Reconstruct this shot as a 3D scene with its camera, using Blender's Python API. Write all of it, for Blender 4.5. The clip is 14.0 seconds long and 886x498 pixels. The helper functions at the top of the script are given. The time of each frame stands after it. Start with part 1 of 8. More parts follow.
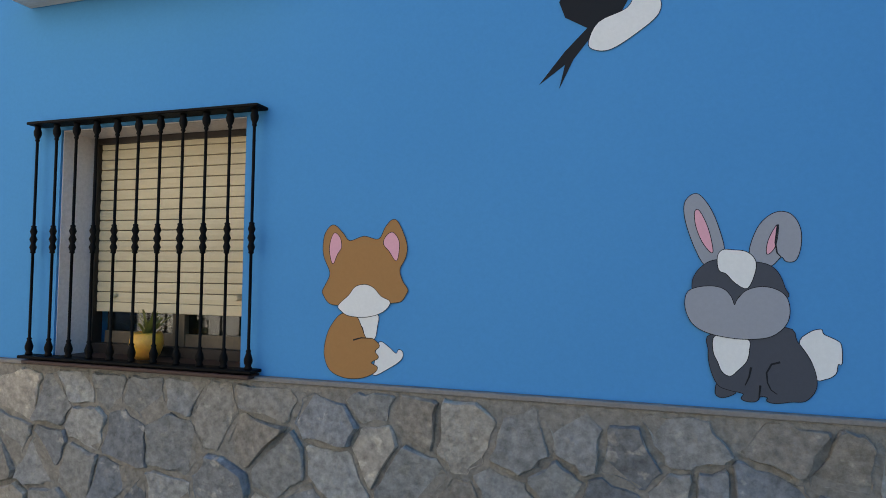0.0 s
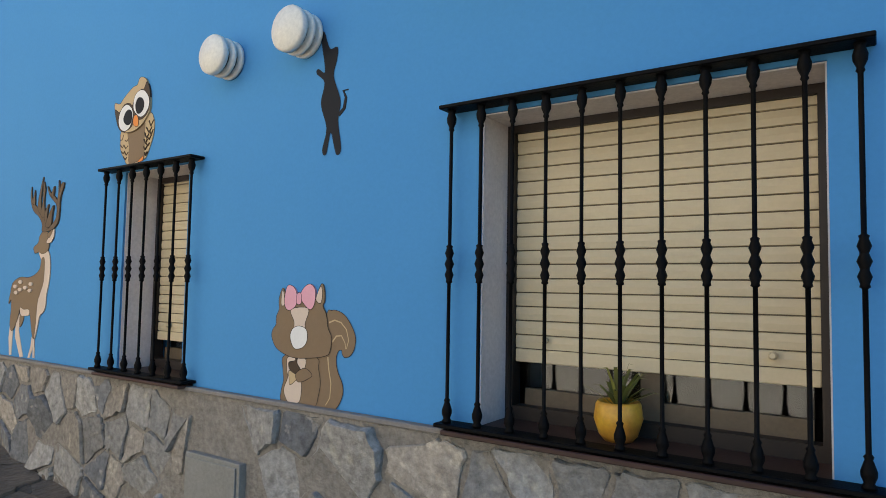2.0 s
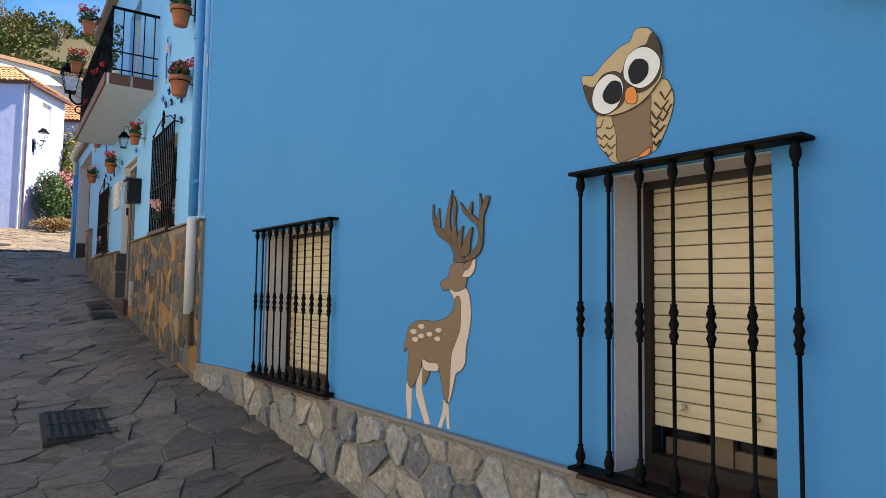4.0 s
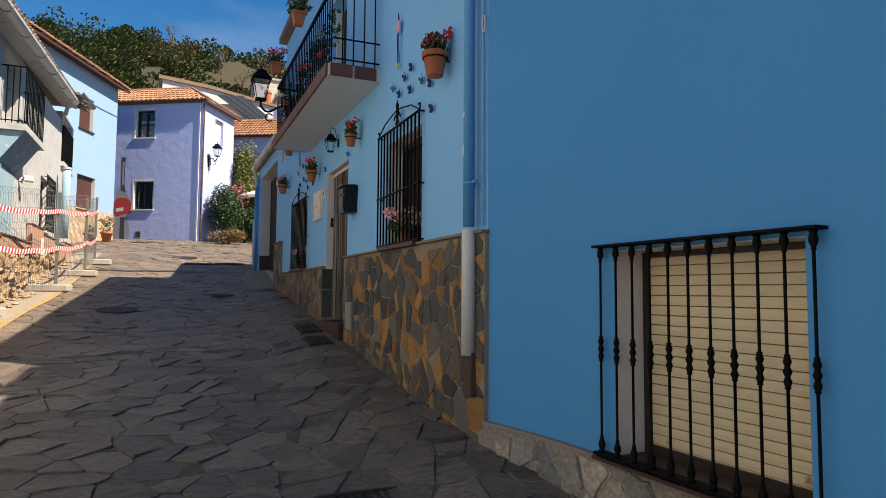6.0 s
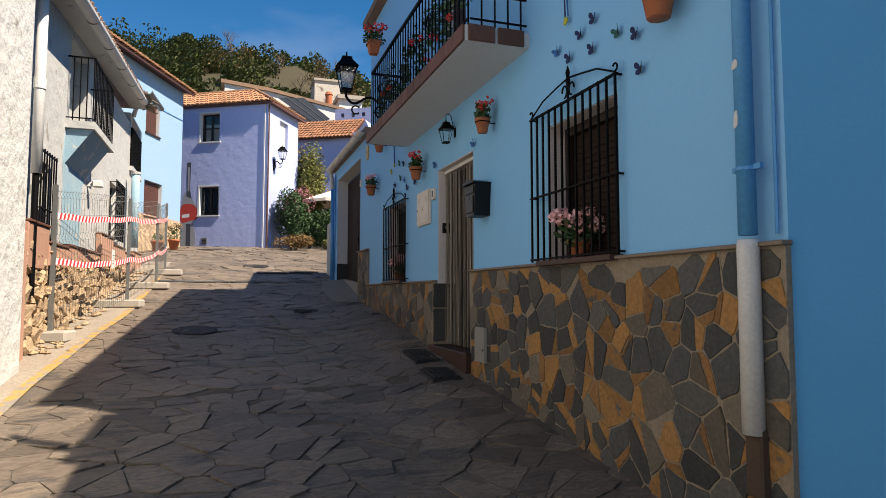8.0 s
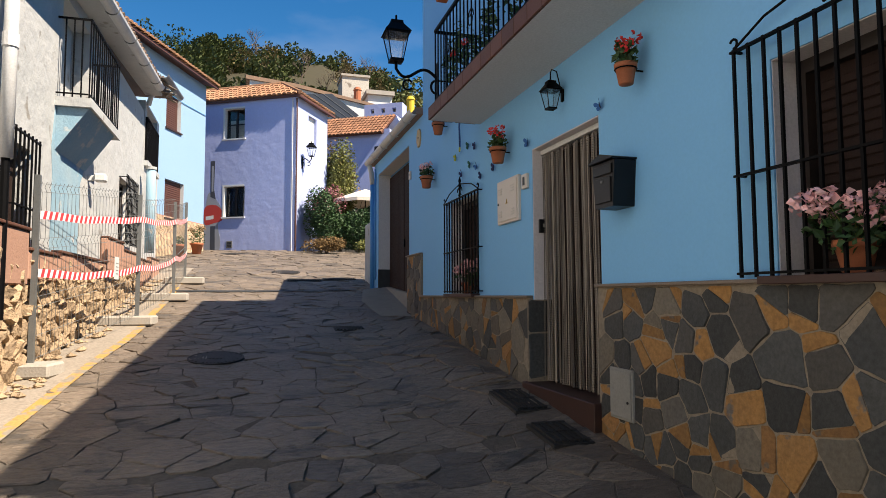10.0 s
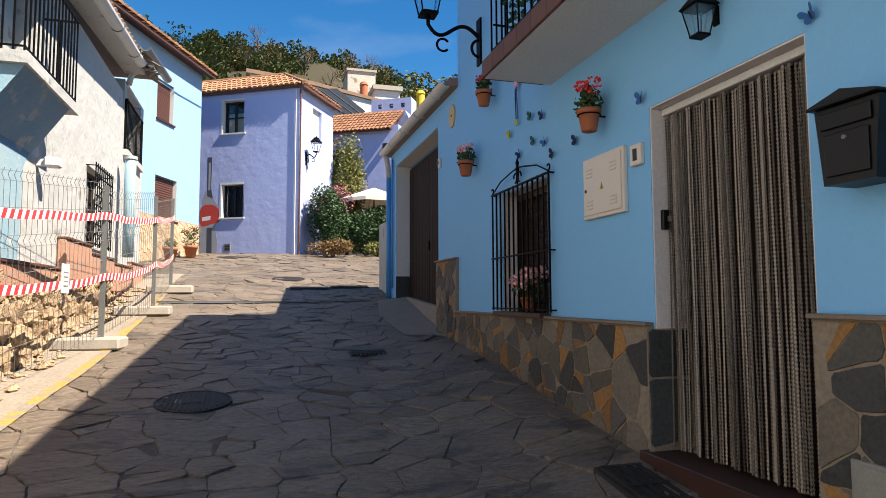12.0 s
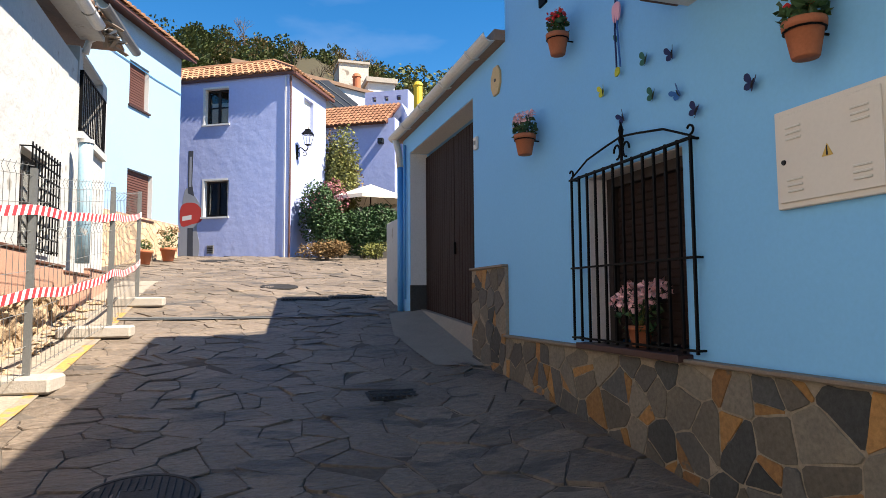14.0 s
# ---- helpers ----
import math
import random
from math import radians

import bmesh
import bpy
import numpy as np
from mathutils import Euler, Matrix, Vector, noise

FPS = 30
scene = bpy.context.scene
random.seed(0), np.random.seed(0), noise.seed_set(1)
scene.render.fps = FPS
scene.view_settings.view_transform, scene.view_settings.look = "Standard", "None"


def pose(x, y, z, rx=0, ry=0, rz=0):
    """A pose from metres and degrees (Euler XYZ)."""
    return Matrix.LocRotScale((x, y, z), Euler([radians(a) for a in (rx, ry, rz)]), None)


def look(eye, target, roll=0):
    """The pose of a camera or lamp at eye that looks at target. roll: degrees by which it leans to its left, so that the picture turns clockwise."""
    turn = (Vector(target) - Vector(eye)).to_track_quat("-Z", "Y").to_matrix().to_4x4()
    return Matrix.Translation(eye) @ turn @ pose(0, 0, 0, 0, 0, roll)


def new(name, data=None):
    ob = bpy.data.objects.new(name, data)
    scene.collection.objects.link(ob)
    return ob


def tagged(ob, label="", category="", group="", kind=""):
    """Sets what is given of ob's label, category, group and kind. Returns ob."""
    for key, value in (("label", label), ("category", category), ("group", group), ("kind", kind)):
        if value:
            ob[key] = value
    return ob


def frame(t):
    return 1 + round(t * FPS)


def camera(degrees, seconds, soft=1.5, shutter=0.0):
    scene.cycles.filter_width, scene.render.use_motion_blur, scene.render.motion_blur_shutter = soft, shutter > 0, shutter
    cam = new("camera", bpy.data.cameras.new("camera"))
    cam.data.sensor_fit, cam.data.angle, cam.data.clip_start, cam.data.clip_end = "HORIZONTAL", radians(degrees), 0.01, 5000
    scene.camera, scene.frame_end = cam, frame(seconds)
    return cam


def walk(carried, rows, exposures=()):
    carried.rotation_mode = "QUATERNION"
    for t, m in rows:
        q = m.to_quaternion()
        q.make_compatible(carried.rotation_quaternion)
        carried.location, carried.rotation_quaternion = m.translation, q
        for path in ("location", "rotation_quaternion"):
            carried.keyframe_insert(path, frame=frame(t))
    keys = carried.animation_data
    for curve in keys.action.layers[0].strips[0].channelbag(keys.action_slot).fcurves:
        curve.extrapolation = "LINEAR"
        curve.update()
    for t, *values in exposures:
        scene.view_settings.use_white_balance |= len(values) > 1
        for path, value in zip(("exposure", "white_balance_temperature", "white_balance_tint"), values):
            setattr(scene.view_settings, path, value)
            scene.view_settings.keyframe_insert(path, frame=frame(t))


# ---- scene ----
cam = camera(69.2, 14.0, 0.75)
# seconds, place in metres, yaw, pitch, roll
ROWS = [
    (0.0, 0.008, 0.026, 1.403, 21.57, 2.5, -0.77),
    (0.5, -0.328, 0.153, 1.385, 24.67, 3.18, -0.85),
    (1.0, -0.718, 0.234, 1.426, 28.76, 3.27, -0.81),
    (1.5, -1.159, 0.334, 1.448, 32.94, 3.41, -0.91),
    (2.0, -1.612, 0.355, 1.475, 37.26, 3.42, -1.01),
    (2.5, -2.075, 0.343, 1.5, 41.94, 3.64, -0.95),
    (3.0, -2.6, 0.364, 1.546, 46.2, 3.62, -0.81),
    (3.5, -3.077, 0.312, 1.601, 50.56, 3.7, -0.74),
    (4.0, -3.573, 0.248, 1.645, 55.49, 3.7, -0.79),
    (6.5, -6.109, -0.36, 1.889, 68.44, 3.89, -0.27),
    (7.0, -6.548, -0.438, 1.938, 69.66, 3.96, -0.19),
    (7.5, -6.96, -0.546, 1.992, 70.64, 3.97, -0.11),
    (8.0, -7.369, -0.594, 2.033, 71.49, 3.94, -0.05),
    (8.5, -7.863, -0.588, 2.072, 72.16, 4.05, -0.1),
    (9.0, -8.361, -0.637, 2.111, 72.77, 4.03, 0.01),
    (11.5, -10.752, -0.564, 2.315, 74.0, 4.21, 0.3),
    (12.0, -11.212, -0.537, 2.34, 73.82, 4.31, 0.23),
    (12.5, -11.676, -0.515, 2.37, 73.5, 4.32, 0.27),
    (13.0, -12.143, -0.53, 2.42, 73.16, 4.4, 0.31),
    (13.5, -12.627, -0.504, 2.462, 72.89, 4.4, 0.29),
    (14.0, -13.101, -0.517, 2.514, 72.74, 4.37, 0.43),
]
EXPOSURES = [(0.0, 2.20, 7350, 11), (1.5, 2.20, 7350, 11), (2.5, 2.20, 7350, 11), (4.0, 2.02, 7350, 11), (6.5, 1.14, 7300, 13), (9.0, 1.23, 7250, 13), (11.5, 1.42, 7050, 12), (14.0, 1.70, 6950, 12)]
walk(cam, [(t, pose(x, y, z, 90 + pitch, roll, yaw)) for t, x, y, z, yaw, pitch, roll in ROWS], EXPOSURES)

# ---- world, sun ----
TO_SUN = Vector((0.40, 0.49, 0.766)).normalized()
world = bpy.data.worlds.new("sky")
scene.world = world
world.use_nodes = True
wt = world.node_tree
wt.nodes.clear()
w_out = wt.nodes.new("ShaderNodeOutputWorld")
w_bg = wt.nodes.new("ShaderNodeBackground")
w_sky = wt.nodes.new("ShaderNodeTexSky")
w_sky.sky_type = "NISHITA"
w_sky.sun_disc = False
w_sky.sun_elevation = math.asin(TO_SUN.z)
w_sky.sun_rotation = math.atan2(TO_SUN.x, TO_SUN.y)
w_sky.altitude = 500
w_sky.air_density, w_sky.dust_density, w_sky.ozone_density = 1.0, 0.1, 3.0
w_bg.inputs["Strength"].default_value = 0.066
# thin high cloud over the hill
w_tc = wt.nodes.new("ShaderNodeTexCoord")
w_map = wt.nodes.new("ShaderNodeMapping")
w_map.inputs["Scale"].default_value = (1.0, 1.6, 5.0)
w_map.inputs["Rotation"].default_value = (0.25, 0.1, 0.0)
w_noise = wt.nodes.new("ShaderNodeTexNoise")
w_noise.inputs["Scale"].default_value = 1.7
w_noise.inputs["Detail"].default_value = 6.0
w_noise.inputs["Roughness"].default_value = 0.5
w_ramp = wt.nodes.new("ShaderNodeValToRGB")
w_ramp.color_ramp.elements[0].position, w_ramp.color_ramp.elements[0].color = 0.58, (0, 0, 0, 1)
w_ramp.color_ramp.elements[1].position, w_ramp.color_ramp.elements[1].color = 0.85, (0.24, 0.24, 0.24, 1)
w_mix = wt.nodes.new("ShaderNodeMix")
w_mix.data_type = "RGBA"
w_mix.inputs[7].default_value = (5.0, 5.6, 6.6, 1)
wt.links.new(w_tc.outputs["Generated"], w_map.inputs["Vector"])
wt.links.new(w_map.outputs["Vector"], w_noise.inputs["Vector"])
wt.links.new(w_noise.outputs["Fac"], w_ramp.inputs["Fac"])
wt.links.new(w_ramp.outputs["Color"], w_mix.inputs[0])
w_hsv = wt.nodes.new("ShaderNodeHueSaturation")
w_hsv.inputs["Saturation"].default_value = 1.38
wt.links.new(w_sky.outputs["Color"], w_hsv.inputs["Color"])
wt.links.new(w_hsv.outputs["Color"], w_mix.inputs[6])
wt.links.new(w_mix.outputs[2], w_bg.inputs["Color"])
wt.links.new(w_bg.outputs["Background"], w_out.inputs["Surface"])

sun_data = bpy.data.lights.new("sun", "SUN")
sun_data.energy, sun_data.angle, sun_data.color = 4.9, radians(0.53), (1.0, 0.93, 0.82)
sun = new("sun", sun_data)
sun.matrix_world = look((TO_SUN * 60)[:], (0, 0, 0))


# ---- materials ----
def material(name, base, rough=0.8, metal=0.0, second=None, spots=None, scale=3.0, grain=40.0, bump=0.3, bump_scale=None,
             vary=0.0, spec=0.4, stretch=(1, 1, 1), amount=0.5, bump_dist=0.01, contrast=0.14):
    """Base colour with large stains (second), small grain, relief, and variation from piece to piece."""
    m = bpy.data.materials.new(name)
    m.use_nodes = True
    t = m.node_tree
    n, l = t.nodes, t.links
    b = n["Principled BSDF"]
    b.inputs["Roughness"].default_value = rough
    b.inputs["Metallic"].default_value = metal
    b.inputs["Specular IOR Level"].default_value = spec
    tc = n.new("ShaderNodeTexCoord")
    mp = n.new("ShaderNodeMapping")
    mp.inputs["Scale"].default_value = stretch
    geo = n.new("ShaderNodeNewGeometry")
    l.new(geo.outputs["Position"], mp.inputs["Vector"])
    big = n.new("ShaderNodeTexNoise")
    big.inputs["Scale"].default_value = scale
    big.inputs["Detail"].default_value = 6
    big.inputs["Roughness"].default_value = 0.6
    l.new(mp.outputs["Vector"], big.inputs["Vector"])
    fine = n.new("ShaderNodeTexNoise")
    fine.inputs["Scale"].default_value = grain
    fine.inputs["Detail"].default_value = 8
    fine.inputs["Roughness"].default_value = 0.65
    l.new(mp.outputs["Vector"], fine.inputs["Vector"])
    ramp = n.new("ShaderNodeValToRGB")
    ramp.color_ramp.elements[0].position = 0.5 - 0.2
    ramp.color_ramp.elements[1].position = 0.5 + 0.2
    l.new(big.outputs["Fac"], ramp.inputs["Fac"])
    mul = n.new("ShaderNodeMath")
    mul.operation = "MULTIPLY"
    mul.inputs[1].default_value = amount
    l.new(ramp.outputs["Color"], mul.inputs[0])
    mix = n.new("ShaderNodeMix")
    mix.data_type = "RGBA"
    mix.inputs[6].default_value = (*base, 1)
    mix.inputs[7].default_value = (*(second or [c * 0.8 for c in base]), 1)
    l.new(mul.outputs[0], mix.inputs[0])
    out = mix.outputs[2]
    if spots:
        colour, limit = spots
        sp = n.new("ShaderNodeTexNoise")
        sp.inputs["Scale"].default_value = scale * 2.3
        sp.inputs["Detail"].default_value = 8
        l.new(mp.outputs["Vector"], sp.inputs["Vector"])
        sr = n.new("ShaderNodeValToRGB")
        sr.color_ramp.elements[0].position = limit
        sr.color_ramp.elements[1].position = limit + 0.06
        l.new(sp.outputs["Fac"], sr.inputs["Fac"])
        sm = n.new("ShaderNodeMix")
        sm.data_type = "RGBA"
        sm.inputs[7].default_value = (*colour, 1)
        l.new(sr.outputs["Color"], sm.inputs[0])
        l.new(out, sm.inputs[6])
        out = sm.outputs[2]
    hsv = n.new("ShaderNodeHueSaturation")
    l.new(out, hsv.inputs["Color"])
    mr = n.new("ShaderNodeMapRange")
    mr.inputs["To Min"].default_value, mr.inputs["To Max"].default_value = 1 - contrast, 1 + contrast
    mr.inputs["From Min"].default_value, mr.inputs["From Max"].default_value = 0.25, 0.75
    l.new(fine.outputs["Fac"], mr.inputs["Value"])
    val = mr.outputs["Result"]
    if vary:
        oi = n.new("ShaderNodeObjectInfo")
        add = n.new("ShaderNodeMath")
        add.operation = "ADD"
        l.new(oi.outputs["Random"], add.inputs[0])
        l.new(geo.outputs["Random Per Island"], add.inputs[1])
        fr = n.new("ShaderNodeMath")
        fr.operation = "FRACT"
        l.new(add.outputs[0], fr.inputs[0])
        vr = n.new("ShaderNodeMapRange")
        vr.inputs["To Min"].default_value, vr.inputs["To Max"].default_value = 1 - vary, 1 + vary
        l.new(fr.outputs[0], vr.inputs["Value"])
        vm = n.new("ShaderNodeMath")
        vm.operation = "MULTIPLY"
        l.new(val, vm.inputs[0])
        l.new(vr.outputs["Result"], vm.inputs[1])
        val = vm.outputs[0]
    l.new(val, hsv.inputs["Value"])
    l.new(hsv.outputs["Color"], b.inputs["Base Color"])
    if bump:
        bn = n.new("ShaderNodeTexNoise")
        bn.inputs["Scale"].default_value = bump_scale or grain
        bn.inputs["Detail"].default_value = 7
        bn.inputs["Roughness"].default_value = 0.6
        l.new(mp.outputs["Vector"], bn.inputs["Vector"])
        bp = n.new("ShaderNodeBump")
        bp.inputs["Strength"].default_value = bump
        bp.inputs["Distance"].default_value = bump_dist
        l.new(bn.outputs["Fac"], bp.inputs["Height"])
        l.new(bp.outputs["Normal"], b.inputs["Normal"])
    return m


M_BLUE_DEEP = material("deep_blue_plaster", (0.054, 0.25, 0.515), 0.75, second=(0.070, 0.286, 0.56), scale=0.7, grain=60, contrast=0.04, bump=0.10, bump_scale=9, bump_dist=0.02, spec=0.15)
M_BLUE_LIGHT = material("light_blue_plaster", (0.185, 0.455, 0.74), 0.75, second=(0.205, 0.485, 0.76), scale=0.8, grain=50, contrast=0.04, bump=0.09, bump_scale=7, bump_dist=0.02, spec=0.2)
M_BLUE_PALE = material("pale_blue_plaster", (0.215, 0.345, 0.50), 0.8, second=(0.24, 0.37, 0.52), scale=0.7, grain=40, bump=0.2, bump_scale=6)
M_PURPLE = material("lavender_plaster", (0.35, 0.40, 0.645), 0.85, second=(0.40, 0.445, 0.66), scale=1.2, grain=12, bump=0.25, bump_scale=3.0, bump_dist=0.06, contrast=0.06)
M_WHITE = material("white_painted_plaster", (0.43, 0.43, 0.42), 0.85, second=(0.32, 0.34, 0.34), spots=((0.24, 0.225, 0.20), 0.62), scale=1.6, grain=18, bump=0.6, bump_scale=4, bump_dist=0.05, contrast=0.07)
M_WHITE_LIME = material("thick_white_limewash", (0.53, 0.53, 0.515), 0.85, second=(0.43, 0.44, 0.435), spots=((0.31, 0.295, 0.265), 0.64), scale=1.4, grain=16, bump=0.8, bump_scale=5, bump_dist=0.06, contrast=0.1)
M_WHITE_CLEAN = material("white_paint", (0.60, 0.60, 0.585), 0.7, second=(0.55, 0.55, 0.53), scale=2, grain=60, bump=0.1)
M_REVEAL = material("grey_white_reveal", (0.62, 0.58, 0.58), 0.8, second=(0.55, 0.52, 0.52), scale=3, grain=60, bump=0.15)
M_MORTAR = material("grey_mortar", (0.245, 0.222, 0.19), 0.95, second=(0.175, 0.16, 0.14), scale=7, grain=35, bump=0.9, bump_dist=0.02, contrast=0.4)
M_STONE_GREY = material("grey_field_stone", (0.235, 0.23, 0.22), 0.9, second=(0.30, 0.28, 0.245), spots=((0.30, 0.285, 0.25), 0.60), scale=6, grain=30, bump=1.0, bump_scale=22, bump_dist=0.02, vary=0.28, contrast=0.5)
M_SLATE_DARK = material("dark_slate_stone", (0.040, 0.043, 0.043), 0.7, second=(0.068, 0.067, 0.062), scale=5, grain=40, bump=0.7, bump_scale=25, vary=0.4, contrast=0.35)
M_SLATE_OCHRE = material("ochre_slate_stone", (0.27, 0.135, 0.04), 0.85, second=(0.18, 0.108, 0.052), spots=((0.10, 0.09, 0.08), 0.62), scale=4, grain=40, bump=0.7, bump_scale=25, vary=0.3, contrast=0.35)
M_SLATE_TAN = material("tan_grey_slate_stone", (0.14, 0.118, 0.088), 0.85, second=(0.075, 0.072, 0.064), scale=5, grain=40, bump=0.7, bump_scale=25, vary=0.35, contrast=0.35)
M_PAVE = material("grey_paving_slate", (0.135, 0.105, 0.079), 0.52, second=(0.215, 0.17, 0.128), spots=((0.075, 0.064, 0.053), 0.57), scale=1.3, grain=26, bump=1.0, bump_scale=12, bump_dist=0.06, vary=0.2, spec=0.38, stretch=(1.7, 0.6, 1.0), contrast=0.42)
M_PAVE_JOINT = material("dark_paving_mortar", (0.07, 0.059, 0.048), 0.95, second=(0.14, 0.115, 0.09), scale=3, grain=30, bump=0.8, contrast=0.4)
M_IRON = material("black_wrought_iron", (0.0025, 0.0025, 0.003), 0.55, second=(0.004, 0.004, 0.004), scale=20, grain=120, bump=0.15, spec=0.08)
M_SHUTTER = material("cream_roller_shutter", (0.60, 0.50, 0.33), 0.55, second=(0.55, 0.46, 0.305), scale=3, grain=80, contrast=0.04, bump=0.04)
M_FRAME_BROWN = material("dark_brown_window_frame", (0.022, 0.014, 0.011), 0.5, scale=8, grain=60, bump=0.1)
M_WOOD_DARK = material("dark_brown_timber", (0.026, 0.013, 0.010), 0.75, spec=0.2, second=(0.016, 0.010, 0.008), scale=3, grain=60, bump=0.4, stretch=(6, 6, 0.6))
M_WOOD_RED = material("red_brown_shutter", (0.10, 0.040, 0.030), 0.6, scale=3, grain=60, bump=0.2)
M_TERRACOTTA = material("terracotta_clay", (0.38, 0.125, 0.055), 0.8, second=(0.32, 0.10, 0.05), scale=12, grain=90, bump=0.2)
M_ROOF = material("orange_clay_roof_tile", (0.34, 0.175, 0.095), 0.85, second=(0.25, 0.12, 0.065), scale=4, grain=30, bump=0.3, vary=0.22)
M_ROOF_OLD = material("old_weathered_roof_tile", (0.24, 0.15, 0.10), 0.9, second=(0.14, 0.10, 0.075), scale=4, grain=30, bump=0.4, vary=0.3)
M_ROOF_BROWN = material("brown_clay_roof_tile", (0.23, 0.105, 0.055), 0.85, second=(0.16, 0.075, 0.042), scale=4, grain=30, bump=0.3, vary=0.25)
M_BRICK_EDGE = material("brown_glazed_edge_brick", (0.12, 0.05, 0.03), 0.6, scale=8, grain=60, bump=0.2, vary=0.2)
M_PVC_BLUE = material("blue_painted_pipe", (0.060, 0.27, 0.56), 0.5, second=(0.075, 0.30, 0.58), scale=4, grain=50, bump=0.1)
M_PVC_WHITE = material("scuffed_white_pipe", (0.58, 0.58, 0.57), 0.55, second=(0.46, 0.45, 0.43), scale=5, grain=60, bump=0.15)
M_GUTTER = material("cream_gutter", (0.60, 0.57, 0.50), 0.6, second=(0.50, 0.47, 0.41), scale=4, grain=50, bump=0.1)
M_LEAF = material("green_leaf", (0.028, 0.068, 0.020), 0.6, second=(0.048, 0.095, 0.028), scale=9, grain=60, bump=0.0, vary=0.4)
M_LEAF_LIGHT = material("light_green_leaf", (0.12, 0.135, 0.028), 0.6, second=(0.20, 0.175, 0.042), scale=9, grain=60, bump=0.0, vary=0.35)
M_LEAF_OLIVE = material("olive_tree_leaf", (0.07, 0.092, 0.026), 0.7, second=(0.135, 0.14, 0.045), scale=0.4, grain=8, bump=0.0, vary=0.45)
M_LEAF_BROWN = material("brown_autumn_leaf", (0.23, 0.165, 0.075), 0.7, second=(0.165, 0.14, 0.055), scale=0.4, grain=8, bump=0.0, vary=0.4)
M_DRY = material("dry_straw_shrub", (0.17, 0.095, 0.035), 0.8, second=(0.11, 0.085, 0.03), scale=6, grain=50, bump=0.0, vary=0.35)
M_PETAL_RED = material("red_petal", (0.60, 0.02, 0.022), 0.6, second=(0.66, 0.06, 0.05), scale=20, grain=90, bump=0.0, vary=0.25)
M_PETAL_PINK = material("pink_petal", (0.76, 0.36, 0.38), 0.6, second=(0.82, 0.66, 0.62), scale=20, grain=90, bump=0.0, vary=0.2)
M_PETAL_MAGENTA = material("magenta_bract", (0.24, 0.07, 0.09), 0.6, second=(0.33, 0.14, 0.13), scale=9, grain=60, bump=0.0, vary=0.3)
M_BARK = material("grey_brown_bark", (0.10, 0.075, 0.055), 0.9, scale=4, grain=30, bump=0.6)
M_STEEL = material("galvanised_steel", (0.16, 0.165, 0.16), 0.5, 0.5, second=(0.20, 0.20, 0.19), scale=9, grain=60, bump=0.1)
M_STEEL_THIN = material("galvanised_wire", (0.15, 0.155, 0.15), 0.5, 0.2, scale=9, grain=60, bump=0.0)
M_CONCRETE = material("pale_concrete", (0.35, 0.315, 0.27), 0.9, second=(0.28, 0.255, 0.22), scale=5, grain=50, bump=0.5)
M_RUBBLE = material("bare_tan_rubble_wall", (0.39, 0.28, 0.175), 0.95, second=(0.29, 0.20, 0.125), spots=((0.22, 0.15, 0.095), 0.62), scale=3.0, grain=25, bump=1.0, bump_scale=9, bump_dist=0.08, vary=0.2)
M_SALMON = material("salmon_render", (0.38, 0.215, 0.15), 0.9, second=(0.31, 0.17, 0.12), scale=3, grain=40, bump=0.5, vary=0.12)
M_TAPE_RED = material("red_tape", (0.58, 0.045, 0.055), 0.5, scale=6, grain=50, bump=0.0)
M_TAPE_WHITE = material("white_tape", (0.78, 0.74, 0.72), 0.5, scale=6, grain=50, bump=0.0)
M_YELLOW_LINE = material("worn_yellow_road_paint", (0.38, 0.215, 0.05), 0.85, second=(0.29, 0.20, 0.10), spots=((0.21, 0.18, 0.145), 0.49), scale=3, grain=40, bump=0.4, contrast=0.3)
M_CAST = material("dark_cast_iron", (0.022, 0.020, 0.019), 0.65, 0.2, second=(0.036, 0.031, 0.027), scale=6, grain=60, bump=0.4)
M_GRANITE = material("speckled_granite_sill", (0.20, 0.155, 0.115), 0.6, second=(0.12, 0.095, 0.075), scale=60, grain=160, bump=0.1)
M_SILL = material("dark_red_brown_sill_tile", (0.045, 0.019, 0.014), 0.5, scale=5, grain=60, bump=0.1, vary=0.15)
M_BOX_CREAM = material("cream_meter_box", (0.64, 0.58, 0.50), 0.5, second=(0.60, 0.55, 0.48), scale=3, grain=60, contrast=0.03, bump=0.03)
M_BOX_GREY = material("grey_weathered_hatch", (0.24, 0.235, 0.215), 0.6, second=(0.18, 0.175, 0.155), scale=9, grain=60, bump=0.3)
M_BLACK = material("black_enamel", (0.005, 0.005, 0.006), 0.4, spec=0.3, scale=9, grain=60, bump=0.0)
# near-black base colour: stands for shade inside rooms and behind the hedge
M_DEEP_SHADE = material("near_black_shade", (0.05, 0.045, 0.04), 0.9, scale=2, grain=20, bump=0.1)
M_LAMP_CERAMIC = material("cream_ceramic_disc", (0.70, 0.68, 0.61), 0.45, scale=6, grain=60, bump=0.05)
M_CANVAS = material("cream_canvas", (0.68, 0.60, 0.50), 0.9, second=(0.6, 0.52, 0.42), scale=3, grain=60, bump=0.1)
M_LATH = material("grey_weathered_lath", (0.16, 0.125, 0.095), 0.9, second=(0.26, 0.225, 0.185), scale=6, grain=50, bump=0.5, stretch=(3, 0.6, 3))
M_SOLAR = material("dark_solar_glass", (0.05, 0.055, 0.065), 0.25, scale=2, grain=20, bump=0.0)
M_HILL = material("wooded_hill_soil", (0.046, 0.038, 0.02), 0.95, second=(0.028, 0.03, 0.013), scale=0.2, grain=3, bump=0.3)


